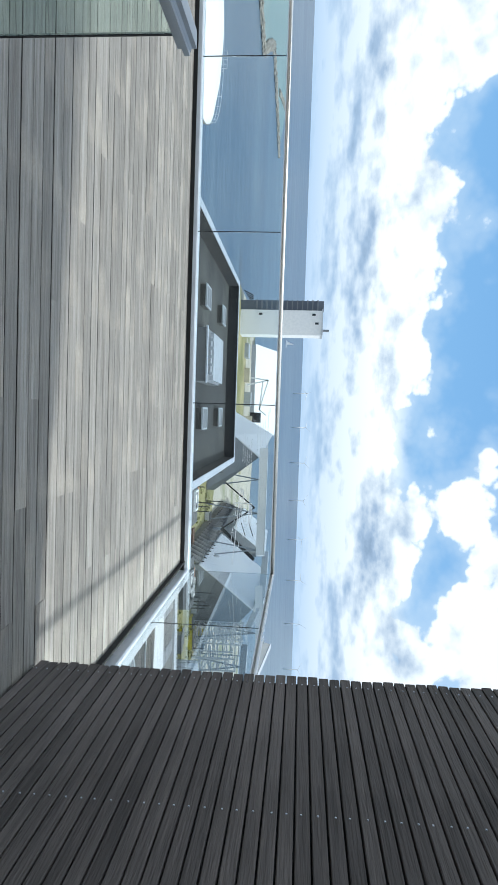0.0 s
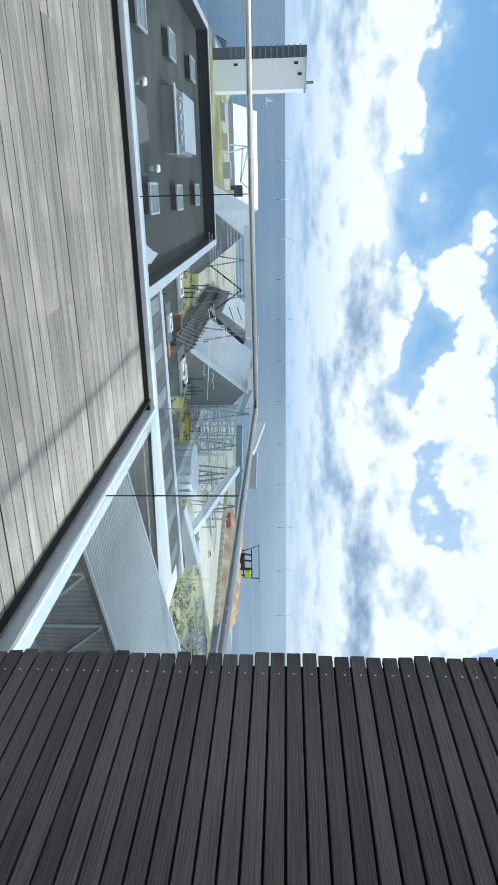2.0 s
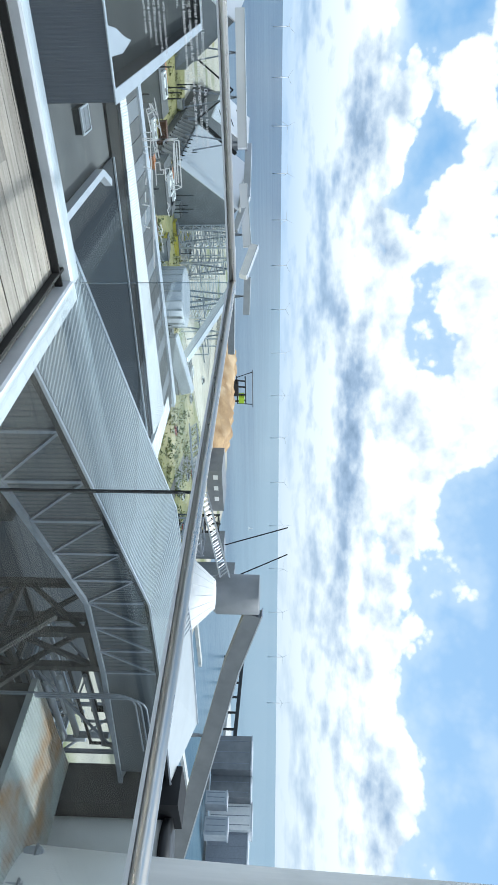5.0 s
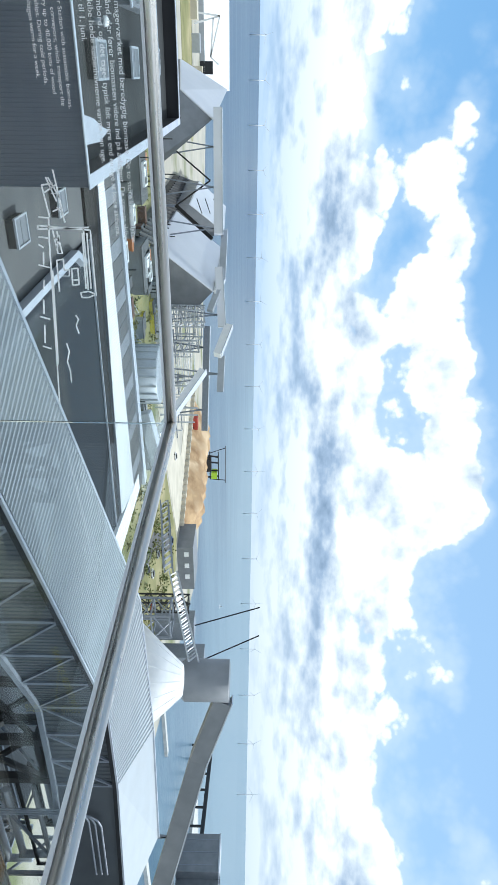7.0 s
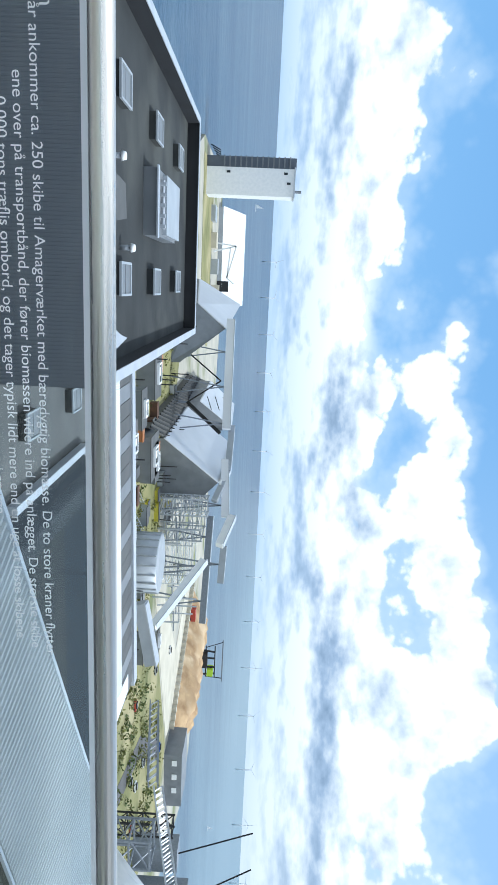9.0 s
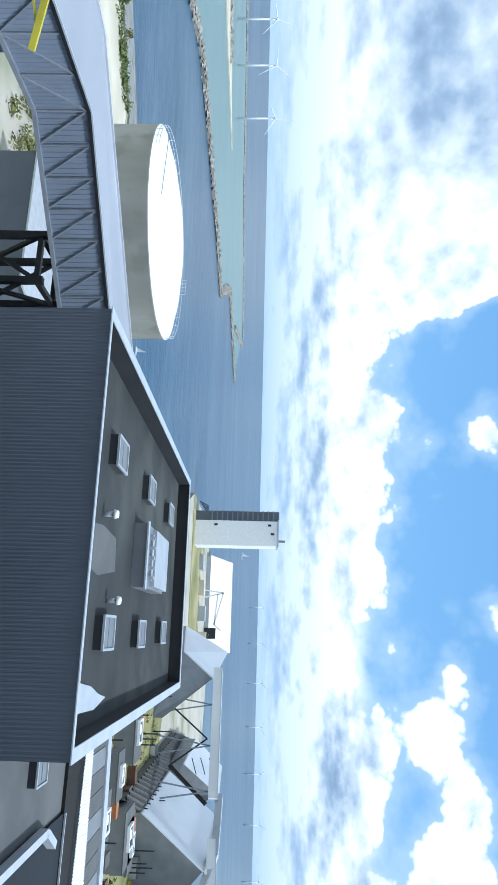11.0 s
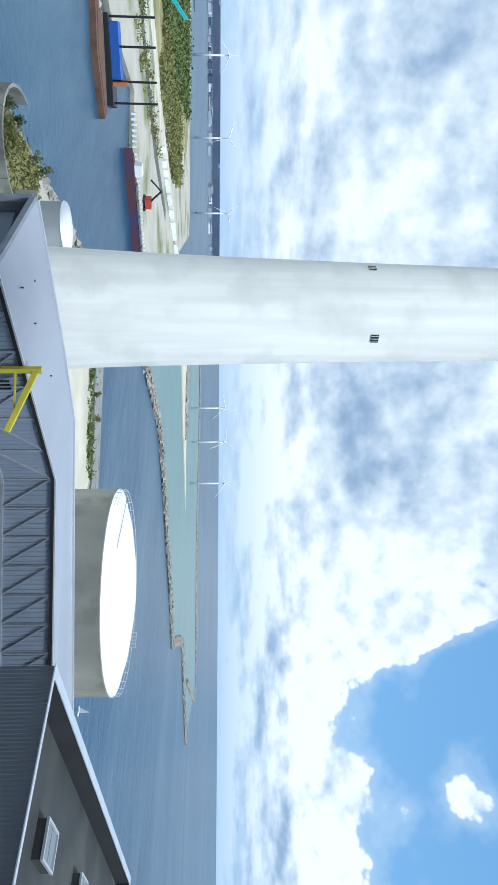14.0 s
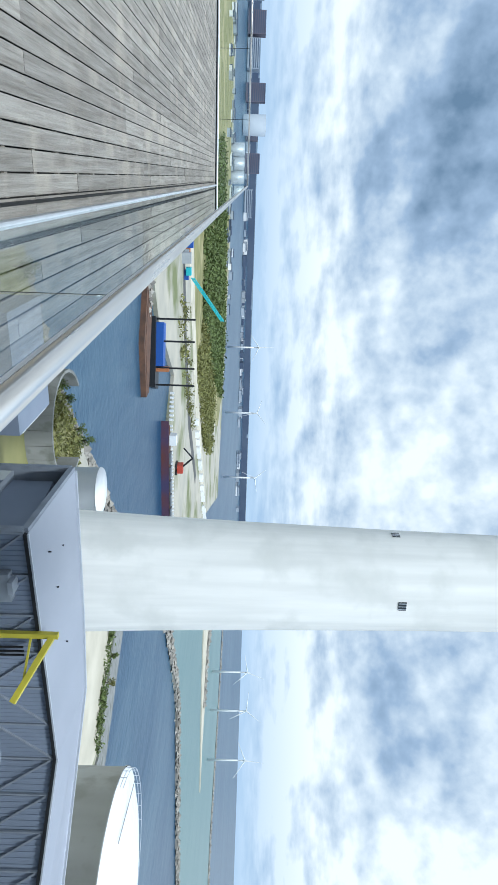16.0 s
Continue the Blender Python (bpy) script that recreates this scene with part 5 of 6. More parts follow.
for k in range(26):
    x, y = 12 + random.uniform(0, 120), 165 + random.uniform(0, 130)
    pl = thing("lamp_post", "thin dark pole standing in the yard", "pole", "yard poles", (x, y, GZ))
    bm = bmesh.new()
    tube(bm, (x, y, GZ), (x, y, GZ + random.uniform(6, 10)), 0.28, 0.18, seg=6)
    part("mast", bm, BLACK, pl)
for k in range(14):
    x, y = 84 + random.uniform(0, 60), 236 + random.uniform(0, 60)
    pl = thing("steel_mast", "pale steel mast among the conveyors", "pole", "steel masts", (x, y, GZ))
    bm = bmesh.new()
    beam(bm, (x, y, GZ), (x, y, GZ + random.uniform(9, 18)), 0.5)
    part("mast", bm, COPING, pl)
    bm = bmesh.new()
    beam(bm, (x - 5, y, GZ + 8), (x + 5, y + 2, GZ + 8), 0.4)
    part("arm", bm, FRAME, pl)
for k in range(12):
    x, y = 140 + random.uniform(0, 70), 190 + random.uniform(0, 110)
    cr = thing("parked_car", "small parked car on the yard road", "car", "parked cars", (x, y, GZ))
    c = random.choice((WHITE, LIGHT, SHEET, RED, BLUE))
    part("body", shape(box, x - 2.1, x + 2.1, y - 0.9, y + 0.9, GZ + 0.5, GZ + 1.1), c, cr)
    part("cabin", shape(box, x - 1.2, x + 1.0, y - 0.8, y + 0.8, GZ + 1.1, GZ + 1.6), DARKGLASS, cr)
    for sx in (-1.3, 1.3):
        bm = bmesh.new()
        tube(bm, (x + sx, y - 0.92, GZ + 0.52), (x + sx, y + 0.92, GZ + 0.52), 0.34, seg=10)
        part("wheel", bm, BLACK, cr)
for k in range(48):
    x, y = 8 + random.uniform(0, 110), 150 + random.uniform(0, 135)
    w, l, h = random.uniform(1.5, 4), random.uniform(1.5, 3), random.uniform(0.8, 2.6)
    m, nm = random.choice(((LIGHT, "pale grey"), (SHEET, "grey"), (WHITE, "white"), (RUST, "rusty"), (BLACK, "black"), (CONC_D, "concrete-grey"), (YELLOW, "yellow")))
    st2 = thing("storage_box", nm + " storage box standing in the weedy yard", "box", "yard storage boxes", (x, y, GZ))
    bm = bmesh.new()
    box(bm, x - w, x + w, y - l, y + l, GZ, GZ + h)
    bmesh.ops.bevel(bm, geom=list(bm.edges), offset=0.12, segments=1, affect="EDGES")
    part("body", bm, m, st2)
    part("lid", shape(box, x - w * 1.04, x + w * 1.04, y - l * 1.04, y + l * 1.04, GZ + h, GZ + h + 0.18), FELT_B if m is not BLACK else SHEET, st2)
for k in range(5):
    x0, y0 = 14 + k * 19, 160 + k * 12
    fc = thing("yard_fence", "thin grey post fence across the yard", "fence", "yard fences", (x0, y0, GZ))
    for j in range(9):
        bm = bmesh.new()
        beam(bm, (x0 + j * 2.4, y0 + j * 3.2, GZ), (x0 + j * 2.4, y0 + j * 3.2, GZ + 2.6), 0.2)
        part("post", bm, COPING, fc)
    for z in (1.2, 2.4):
        bm = bmesh.new()
        beam(bm, (x0, y0, GZ + z), (x0 + 19.2, y0 + 25.6, GZ + z), 0.14)
        part("rail", bm, COPING, fc)
structure("ground_weeds", shape(prism, [(5, 150), (60, 160), (130, 190), (120, 235), (50, 300), (0, 330)], GZ - 1, GZ + 0.14), GRASS, "yellow-green weeds between the yard buildings", "grass")
structure("road_yard", shape(prism, [(112, 244), (160, 262), (222, 286), (226, 300), (186, 392), (168, 382), (192, 318), (150, 286)], GZ - 1, GZ + 0.2), SANDG, "pale gravel strip along the chip heap", "road")

structure("ground_verge", shape(prism, [(96, 120), (190, 140), (252, 255), (224, 284), (160, 259), (124, 236), (131, 190)], GZ - 1, GZ + 0.15), GRASS, "rough weedy ground between the conveyors", "grass")
structure("road_service", shape(prism, [(150, 150), (157, 148), (176, 214), (214, 262), (208, 266), (169, 218)], GZ - 1, GZ + 0.25), ASPHALT, "grey asphalt service road through the weeds", "road")

# heap of wood chips
bm = bmesh.new()
random.seed(8)
N = 26
PX, PY = Vector((244, 313)), Vector((212, 408))
grid = []
for i in range(N):
    row = []
    f = i / (N - 1)
    c = PX.lerp(PY, f)
    for j in range(11):
        o = (j / 10 - 0.5) * 2
        h = 13.5 * (1 - abs(o) ** 1.5) * (min(1, f * 6) * min(1, (1 - f) * 6)) ** 0.6
        h *= 0.86 + 0.4 * noise.noise(Vector((i * 0.45, j * 0.5, 1))) + 0.12 * noise.noise(Vector((i * 1.6, j * 1.4, 4)))
        row.append(bm.verts.new((c.x + o * 22 * 0.95, c.y + o * 22 * 0.3, GZ + 0.05 + max(h, 0))))
    grid.append(row)
for i in range(N - 1):
    for j in range(10):
        bm.faces.new((grid[i][j], grid[i + 1][j], grid[i + 1][j + 1], grid[i][j + 1])).smooth = True
tagged(link("chip_pile", bm, CHIPS), "long tan heap of wood chips on the quay", "wood chips", "", "stuff")
bw = thing("block_wall", "row of pale concrete blocks before the chip heap", "wall", "", (222, 320, GZ))
for k in range(22):
    f = k / 21
    c = Vector((225, 300)).lerp(Vector((186, 388)), f)
    part("block", shape(box, c.x - 1.5, c.x + 1.5, c.y - 1.5, c.y + 1.5, GZ, GZ + 2.6), SANDG, bw)
yu = thing("ship_unloader", "dark quay unloader with lime-green cabin beyond the chips", "crane", "", (348.5, 555.0, -40.0))
b0 = Vector((248.3, 395.3, -29.3))
for dx in (-12, -6, 2, 8):
    bm = bmesh.new()
    beam(bm, (b0.x + dx, b0.y, GZ), (b0.x + dx * 0.8, b0.y, b0.z + 6), 0.9)
    part("leg", bm, BLACK, yu)
for z in (-6, 0, 6):
    bm = bmesh.new()
    beam(bm, (b0.x - 14, b0.y, b0.z + z), (b0.x + 9, b0.y, b0.z + z), 0.7)
    part("tie", bm, DARKSTEEL, yu)
part("cabin", shape(box, b0.x + 2, b0.x + 7, b0.y - 3, b0.y + 3, b0.z + 1, b0.z + 5), LIME, yu, "lime-green machine cabin")
part("machine_house", shape(box, b0.x - 9, b0.x + 1, b0.y - 3, b0.y + 3, b0.z - 5, b0.z + 1), DARKSTEEL, yu)
bm = bmesh.new()
beam(bm, (b0.x - 16, b0.y + 5, b0.z + 11), (b0.x + 12, b0.y, b0.z + 11), 0.7)
part("boom", bm, SHEET, yu)
for dx in (-16, 11):
    bm = bmesh.new()
    beam(bm, (b0.x + dx, b0.y + 2, b0.z + 11), (b0.x + dx * 0.8, b0.y, b0.z), 0.5)
    part("stay", bm, DARKSTEEL, yu)

rd = thing("red_loader", "small red wheel loader in the yard", "vehicle", "", (200.4, 375.3, -40.0))
r0 = Vector((200.4, 375.3, -40.0))
part("body", shape(box, r0.x - 4, r0.x + 4, r0.y - 3, r0.y + 3, GZ + 1.2, GZ + 5), RED, rd)
for sx in (-2.5, 2.5):
    bm = bmesh.new()
    tube(bm, (r0.x + sx, r0.y - 3.2, GZ + 1.2), (r0.x + sx, r0.y + 3.2, GZ + 1.2), 1.2, seg=14)
    part("wheel", bm, BLACK, rd)

# silo, cone roof and its conveyors
SX, SY = 121.5, 101.5
silo = thing("silo", "grey cylindrical silo head on steel legs", "silo", "", (SX, SY, GZ))
bm = bmesh.new()
lathe(bm, SX, SY, [(4.75, -13.2), (4.75, -3.1), (4.2, -2.95)], 48)
part("drum", bm, SHEET, silo)
bm = bmesh.new()
lathe(bm, SX, SY, [(2.0, -16.5), (4.7, -13.2)], 32, False)
part("skirt", bm, FRAME, silo)
cone = thing("dome_store", "white conical roof of a round store with steel ribs", "storage dome", "", (112, 94, GZ))
bm = bmesh.new()
lathe(bm, 113.5, 94.5, [(12.5, GZ), (12.5, -23.5), (12.9, -23.4), (3.2, -12.8)], 48)
part("roof", bm, WHITE, cone, "white conical roof")
for k in range(16):
    a = k * math.tau / 16
    bm = bmesh.new()
    beam(bm, (113.5 + 12.6 * math.cos(a), 94.5 + 12.6 * math.sin(a), -23.2), (113.5 + 3.3 * math.cos(a), 94.5 + 3.3 * math.sin(a), -12.75), 0.06)
    part("rib", bm, WHITE, cone)
part("hatch", shape(box, 117.5, 121, 84, 86.5, -21.5, -19), LIME, cone, "yellow-green hatch housing")
conveyor((125.4, 99.5, -4.5), (140.3, 94.5, -10.1), 3.4, 4.2, SHEET, "grey enclosed conveyor leaving the silo")
conveyor((140.3, 94.5, -10.1), (189.7, 70.4, -25.0), 3.2, 4.2, SHEET, "grey enclosed conveyor sloping down to the quay", (0.35, 0.8))
lc = thing("lattice_conveyor", "open lattice conveyor bridge rising to the silo", "conveyor", "", (116.3, 102.5, -11.6))
ends = (Vector((116.7, 102.1, -12.2)), Vector((120.2, 136.6, -21.0)))
for s in (-1.2, 1.2):
    for z in (0, 2.2):
        bm = bmesh.new()
        beam(bm, ends[0] + Vector((s, s * 0.5, z)), ends[1] + Vector((s, s * 0.5, z)), 0.35)
        part("chord", bm, COPING, lc)
for k in range(16):
    a, b = lerp(ends[0], ends[1], k / 16), lerp(ends[0], ends[1], (k + 1) / 16)
    for s in (-1.2, 1.2):
        bm = bmesh.new()
        beam(bm, a + Vector((s, s * 0.5, 0)), b + Vector((s, s * 0.5, 2.2)), 0.22)
        part("brace", bm, COPING, lc)
lc2 = thing("lattice_conveyor", "grey lattice conveyor bridge across the yard", "conveyor", "", (121.7, 141.9, -21.8))
ends = (Vector((119.6, 137.0, -22.6)), Vector((122.2, 173.1, -28.3)))
for s in (-1.4, 1.4):
    for z in (0, 2.4):
        bm = bmesh.new()
        beam(bm, ends[0] + Vector((s, s * 0.5, z)), ends[1] + Vector((s, s * 0.5, z)), 0.35)
        part("chord", bm, FRAME, lc2)
for k in range(12):
    a, b = lerp(ends[0], ends[1], k / 12), lerp(ends[0], ends[1], (k + 1) / 12)
    for s in (-1.4, 1.4):
        bm = bmesh.new()
        beam(bm, a + Vector((s, s * 0.5, 0)), b + Vector((s, s * 0.5, 2.4)), 0.22)
        part("brace", bm, FRAME, lc2)
frame_tower("lattice_tower", 128, 136, 128, 135, GZ, -20, 4, 0.5, FRAME, "grey braced tower under the lattice conveyor", "lattice tower")
frame_tower("lattice_tower", 146, 150, 152, 156, GZ, -18, 5, 0.4, BLACK, "dark braced tower at the conveyor bend", "lattice tower")
gb = thing("grey_house", "grey flat-roofed house beside the chip heap", "building", "", (258.1, 310.2, -40.0))
g0 = Vector((243.9, 293.1, -40.0))
part("wall", shape(box, g0.x - 14, g0.x + 16, g0.y - 10, g0.y + 12, GZ, GZ + 9), SHEET, gb)
for k in range(3):
    part("window", shape(box, g0.x - 11 + k * 8, g0.x - 8 + k * 8, g0.y - 10.3, g0.y - 10, GZ + 4, GZ + 6.5), WHITE, gb)
for a, b in (((212.1, 207.8, -22.9), (206.3, 213.6, 5.5)), ((221.7, 197.6, -18.1), (214.7, 205.1, 5.4))):
    mast = thing("crane_jib", "thin dark jib of a mobile crane leaning over the quay", "crane", "crane jibs", a)
    bm = bmesh.new()
    beam(bm, a, b, 0.55)
    part("jib", bm, BLACK, mast)
    part("cab", shape(box, a[0] - 5, a[0] + 5, a[1] - 4, a[1] + 4, GZ - 1, a[2]), FRAME, mast)
for k, (p, w, l, h) in enumerate((((413.9, 216.6, -36.5), 20, 22, 25), ((421.5, 201.6, -35.5), 18, 18, 25), ((397.4, 182.4, -32.7), 8, 8, 12), ((428.9, 185.4, -34.4), 15, 16, 26), ((403.2, 169.3, -31.8), 8, 10, 13), ((435.5, 169.5, -33.3), 24, 20, 24))):
    x, y = p[0], p[1]
    jb = thing("jetty_building", ("grey", "dark grey", "pale", "white", "pale", "dark grey")[k] + " flat-roofed building standing on the jetty", "building", "jetty buildings", (x, y, GZ))
    m = (SHEET, SHEET, LIGHT, WHITE, LIGHT, FRAME)[k]
    part("wall", shape(box, x - w * 0.35, x + w * 0.65, y - l / 2, y + l / 2, GZ, GZ + h), m, jb)
    part("roof", shape(box, x - w * 0.35 - 0.4, x + w * 0.65 + 0.4, y - l / 2 - 0.4, y + l / 2 + 0.4, GZ + h, GZ + h + 0.8), COPING, jb)
    for j in range(3):
        part("panel_joint", shape(box, x - w * 0.35 - 0.15, x - w * 0.35, y - l / 2 + (j + 0.5) * l / 3, y - l / 2 + (j + 0.5) * l / 3 + 0.4, GZ + 1, GZ + h - 1), FRAME, jb)
jc = thing("jetty_conveyor", "dark long conveyor line on the jetty", "conveyor", "", (430, 260, GZ))
bm = bmesh.new()
beam(bm, (411.2, 222.1, -26.5), (454.6, 322.1, -26.8), 2.5)
part("belt", bm, BLACK, jc)
for k in range(7):
    p = lerp((411.2, 222.1, -26.5), (454.6, 322.1, -26.8), k / 6)
    bm = bmesh.new()
    beam(bm, (p.x, p.y, SEA - 1), p, 1.2)
    part("pile", bm, BLACK, jc)
for k in range(3):
    x, y = ((300, 150), (330, 120), (290, 215))[k]
    pr = thing("pier", "low narrow concrete pier in the dock", "pier", "piers", (x, y, SEA))
    part("deck", shape(box, x - 22, x + 22, y - 2, y + 2, SEA - 3, SEA + 1.6), CONC_D, pr)

yp = thing("yard_pipes", "white insulated pipes running through the gravel yard", "pipes", "", (-60, 95, GZ))
for k in range(6):
    bm = bmesh.new()
    tube(bm, (-66 + k * 1.2, 112 - k, GZ + 1.5 + 0.5 * (k % 2)), (-40 + k * 1.2, 98 - k, GZ + 1.5 + 0.5 * (k % 2)), 0.35, seg=8)
    part("pipe", bm, WHITE, yp)
for k in range(8):
    bm = bmesh.new()
    beam(bm, (-64 + k * 3.4, 110 - k * 1.8, GZ), (-64 + k * 3.4, 110 - k * 1.8, GZ + 4), 0.3)
    part("stand", bm, LIGHT, yp)
# ---- wind turbines ----
def turbine(x, y, z0, hub, blade, turn, label, group):
    t = thing("wind_turbine", label, "wind turbine", group, (x, y, z0))
    th = hub * 0.02
    bm = bmesh.new()
    tube(bm, (x, y, z0), (x, y, z0 + hub), th * 1.6, th, seg=10)
    part("mast", bm, WHITE, t)
    d = Vector((x, y, 0)).normalized()
    s = Vector((-d.y, d.x, 0))
    c = Vector((x, y, z0 + hub)) - d * th * 4
    bm = bmesh.new()
    beam(bm, c - d * th * 1, c + d * th * 6, th * 2.4)
    part("nacelle", bm, WHITE, t)
    for k in range(3):
        a = turn + k * math.tau / 3
        v = s * math.sin(a) + Vector((0, 0, math.cos(a)))
        bm = bmesh.new()
        tube(bm, c, c + v * blade, th * 0.9, th * 0.2, seg=6)
        part("blade", bm, WHITE, t)
    return t


random.seed(21)
for k, (x, y, z) in enumerate(((-106, 2995, -34), (48, 2997, -34), (210, 2990, -34), (381, 2973, -34), (554, 2945, -34), (730, 2907, -34), (909, 2856, -34), (1088, 2792, -34), (1263, 2718, -34), (1435, 2631, -34), (1601, 2533, -34), (1760, 2426, -34), (1919, 2302, -34), (2066, 2171, -34), (2200, 2035, -34), (2323, 1893, -34), (2438, 1744, -34), (2541, 1590, -34))):
    turbine(x, y, -42, 64, 34, random.uniform(0, 2), "distant white offshore wind turbine standing in the sea", "offshore turbines")
for x, y in ((-683, 749), (-735, 711), (-770, 672)):
    turbine(x, y, SEA, 52, 26, random.uniform(0, 2), "white wind turbine on the sand spit", "spit turbines")
for x, y in ((-1040, 365), (-1071, 261), (-1010, 470)):
    turbine(x, y, GZ, 53, 24, random.uniform(0, 2), "white wind turbine behind the green bank", "bank turbines")


# ---- greenery ----
def tree(x, y, z, h, mat, label="leafy green tree by the shore"):
    t = thing("tree", label, "tree", "trees", (x, y, z))
    bm = bmesh.new()
    tube(bm, (x, y, z), (x, y, z + h * 0.5), h * 0.035, h * 0.02, seg=7)
    for k in range(5):
        a = random.uniform(0, math.tau)
        tube(bm, (x, y, z + h * random.uniform(0.25, 0.45)), (x + math.cos(a) * h * 0.25, y + math.sin(a) * h * 0.25, z + h * 0.65), h * 0.016, h * 0.006, seg=5)
    part("trunk", bm, BARK, t)
    part("crown", leaves(x, y, z + h * 0.58, h * 0.36, h * 0.4, 340, h * 0.055), mat, t)
    return t


def leaves(x, y, z, r, rz, n, s):
    bm = bmesh.new()
    blobs = [(random.gauss(0, 0.42), random.gauss(0, 0.42), random.gauss(0, 0.4)) for _ in range(9)]
    for _ in range(n):
        b = random.choice(blobs)
        v = Vector((random.gauss(0, 1), random.gauss(0, 1), random.gauss(0, 1))).normalized() * random.uniform(0.25, 0.42)
        c = Vector((x + (b[0] + v.x) * r, y + (b[1] + v.y) * r, z + (b[2] + v.z) * rz))
        a, e = (Vector((random.gauss(0, 1), random.gauss(0, 1), random.gauss(0, 1))).normalized() * s for _ in range(2))
        bm.faces.new([bm.verts.new(p) for p in (c - a, c + e * 0.7, c + a, c - e * 0.7)])
    return bm


random.seed(31)
for x, y, h in ((-112, 8, 5), (-118, 15, 4.5), (-108, 20, 4), (-122, 33, 4), (-128, 38, 3.5), (-134, 41, 4), (-140, 46, 3.5), (-147, 56, 3.5), (-116, 27, 4), (-150, 60, 4.5), (-160, 143, 4), (-166, 138, 4), (-172, 130, 3)):
    tree(x, y, GZ, h, LEAF if random.random() < 0.6 else LEAF_L)


def scrub(name, pts, n, rad, h, mat, label):
    """Many small clumps spread over a plan."""
    bm = bmesh.new()
    xs, ys = [p[0] for p in pts], [p[1] for p in pts]
    done = 0
    while done < n:
        x, y = random.uniform(min(xs), max(xs)), random.uniform(min(ys), max(ys))
        inside = False
        for i in range(len(pts)):
            (xa, ya), (xb, yb) = pts[i], pts[i - 1]
            if (ya > y) != (yb > y) and x < (xb - xa) * (y - ya) / (yb - ya) + xa:
                inside = not inside
        if not inside:
            continue
        done += 1
        r = rad * random.uniform(0.5, 1.3)
        for _ in range(22):
            c = Vector((x + random.gauss(0, r * 0.5), y + random.gauss(0, r * 0.5), GZ + abs(random.gauss(0.3, 0.45)) * h))
            a, e = (Vector((random.gauss(0, 1), random.gauss(0, 1), random.gauss(0, 0.8))).normalized() * r * 0.24 for _ in range(2))
            bm.faces.new([bm.verts.new(p) for p in (c - a, c + e, c + a, c - e)])
    return tagged(link(name, bm, mat), label, "bushes", "", "stuff")


scrub("bushes", [(-535, 95), (-575, 150), (-690, 205), (-830, 270), (-900, 200), (-900, 30), (-820, -40), (-560, -20)], 1500, 6, 4.5, LEAF, "dense dark green trees on the far bank")
scrub("bushes", [(-480, 130), (-540, 220), (-640, 270), (-680, 215), (-600, 150), (-540, 110)], 500, 4, 4, LEAF_L, "scattered yellow-green scrub on the bank")
scrub("bushes", [(-360, 70), (-380, 110), (-430, 170), (-440, 160), (-395, 60)], 60, 3.0, 3.0, LEAF_L, "bushes beside the quay road")
scrub("bushes", [(-110, 24), (-123, 24), (-152, 62), (-140, 66), (-112, 40)], 260, 1.6, 1.4, LEAF_L, "low bushes on the shore below")
scrub("bushes", [(-90, 85), (-55, 88), (-52, 104), (-78, 108), (-94, 96)], 180, 1.5, 1.4, LEAF_L, "weeds in the gravel yard")
scrub("bushes", [(-174, 133), (-146, 156), (-144, 150), (-170, 128)], 90, 1.5, 1.3, LEAF, "weeds along the sea wall")
rubble("shore_stones", [(-124, 14), (-140, 46), (-155, 63), (-190, 104)], 4, 2.6, 1.6, "grey stones along the shore below")

# ---- far quay ----
pier = thing("sheet_pile_pier", "rusty sheet-pile pier head on the far quay", "pier", "", (-262, 58, SEA))
part("wall", shape(prism, [(-262, 40), (-250, 60), (-251, 82), (-258, 82), (-268, 58), (-274, 40)][::-1], SEA - 3, SEA + 2.2), RUST, pier)
part("top", shape(prism, [(-264, 42), (-253, 60), (-253, 80), (-257, 80), (-267, 58), (-273, 42)][::-1], SEA + 2.2, SEA + 2.4), RUST, pier)
rubble("shore_stones", [(-272, -20), (-270, 30), (-264, 52)], 6, 3.2, 2.0, "pale stones behind the rusty pier")
brg = thing("spud_barge", "blue work barge with four dark spud poles", "barge", "", (-283, 80, SEA))
part("hull", shape(prism, [(-279, 55), (-272, 84), (-282, 88), (-290, 60)][::-1], SEA - 1, SEA + 2.5), BLACK, brg)
part("house", shape(prism, [(-281, 58), (-276, 76), (-283, 78), (-288, 60)][::-1], SEA + 2.5, SEA + 5.6), BLUE, brg, "blue deckhouse")
part("crane", shape(box, -280, -276, 77, 78.4, SEA + 2.5, SEA + 8), ORANGE, brg, "orange gantry")
for x, y in ((-283, 57), (-280, 66), (-277, 77), (-275, 84)):
    bm = bmesh.new()
    tube(bm, (x, y, SEA - 1), (x, y, SEA + 19), 0.42, seg=8)
    part("spud", bm, BLACK, brg, "dark steel spud pole")
ship = thing("cargo_ship", "dark blue and rust-red cargo ship moored at the quay", "ship", "", (-311, 142, SEA))
part("hull", shape(prism, [(-309, 118), (-306, 112), (-303, 120), (-300, 168), (-306, 170)][::-1], SEA - 1, SEA + 3.8), SHIPBLUE, ship)
part("deck", shape(prism, [(-308.5, 119), (-306, 114), (-303.5, 121), (-300.5, 167), (-305.5, 169)][::-1], SEA + 3.8, SEA + 4.2), RUST, ship)
for k in range(5):
    part("hatch_cover", shape(box, -306.2 + k * 0.6, -302.6 + k * 0.6, 128 + k * 7.4, 134 + k * 7.4, SEA + 4.2, SEA + 5.0), SHEET, ship)
part("bridge", shape(box, -308, -303.5, 119, 124, SEA + 4.2, SEA + 7.6), WHITE, ship, "white wheelhouse")
qf = thing("quay_fence", "pale posts along the far quay edge", "fence", "", (-318, 140, GZ))
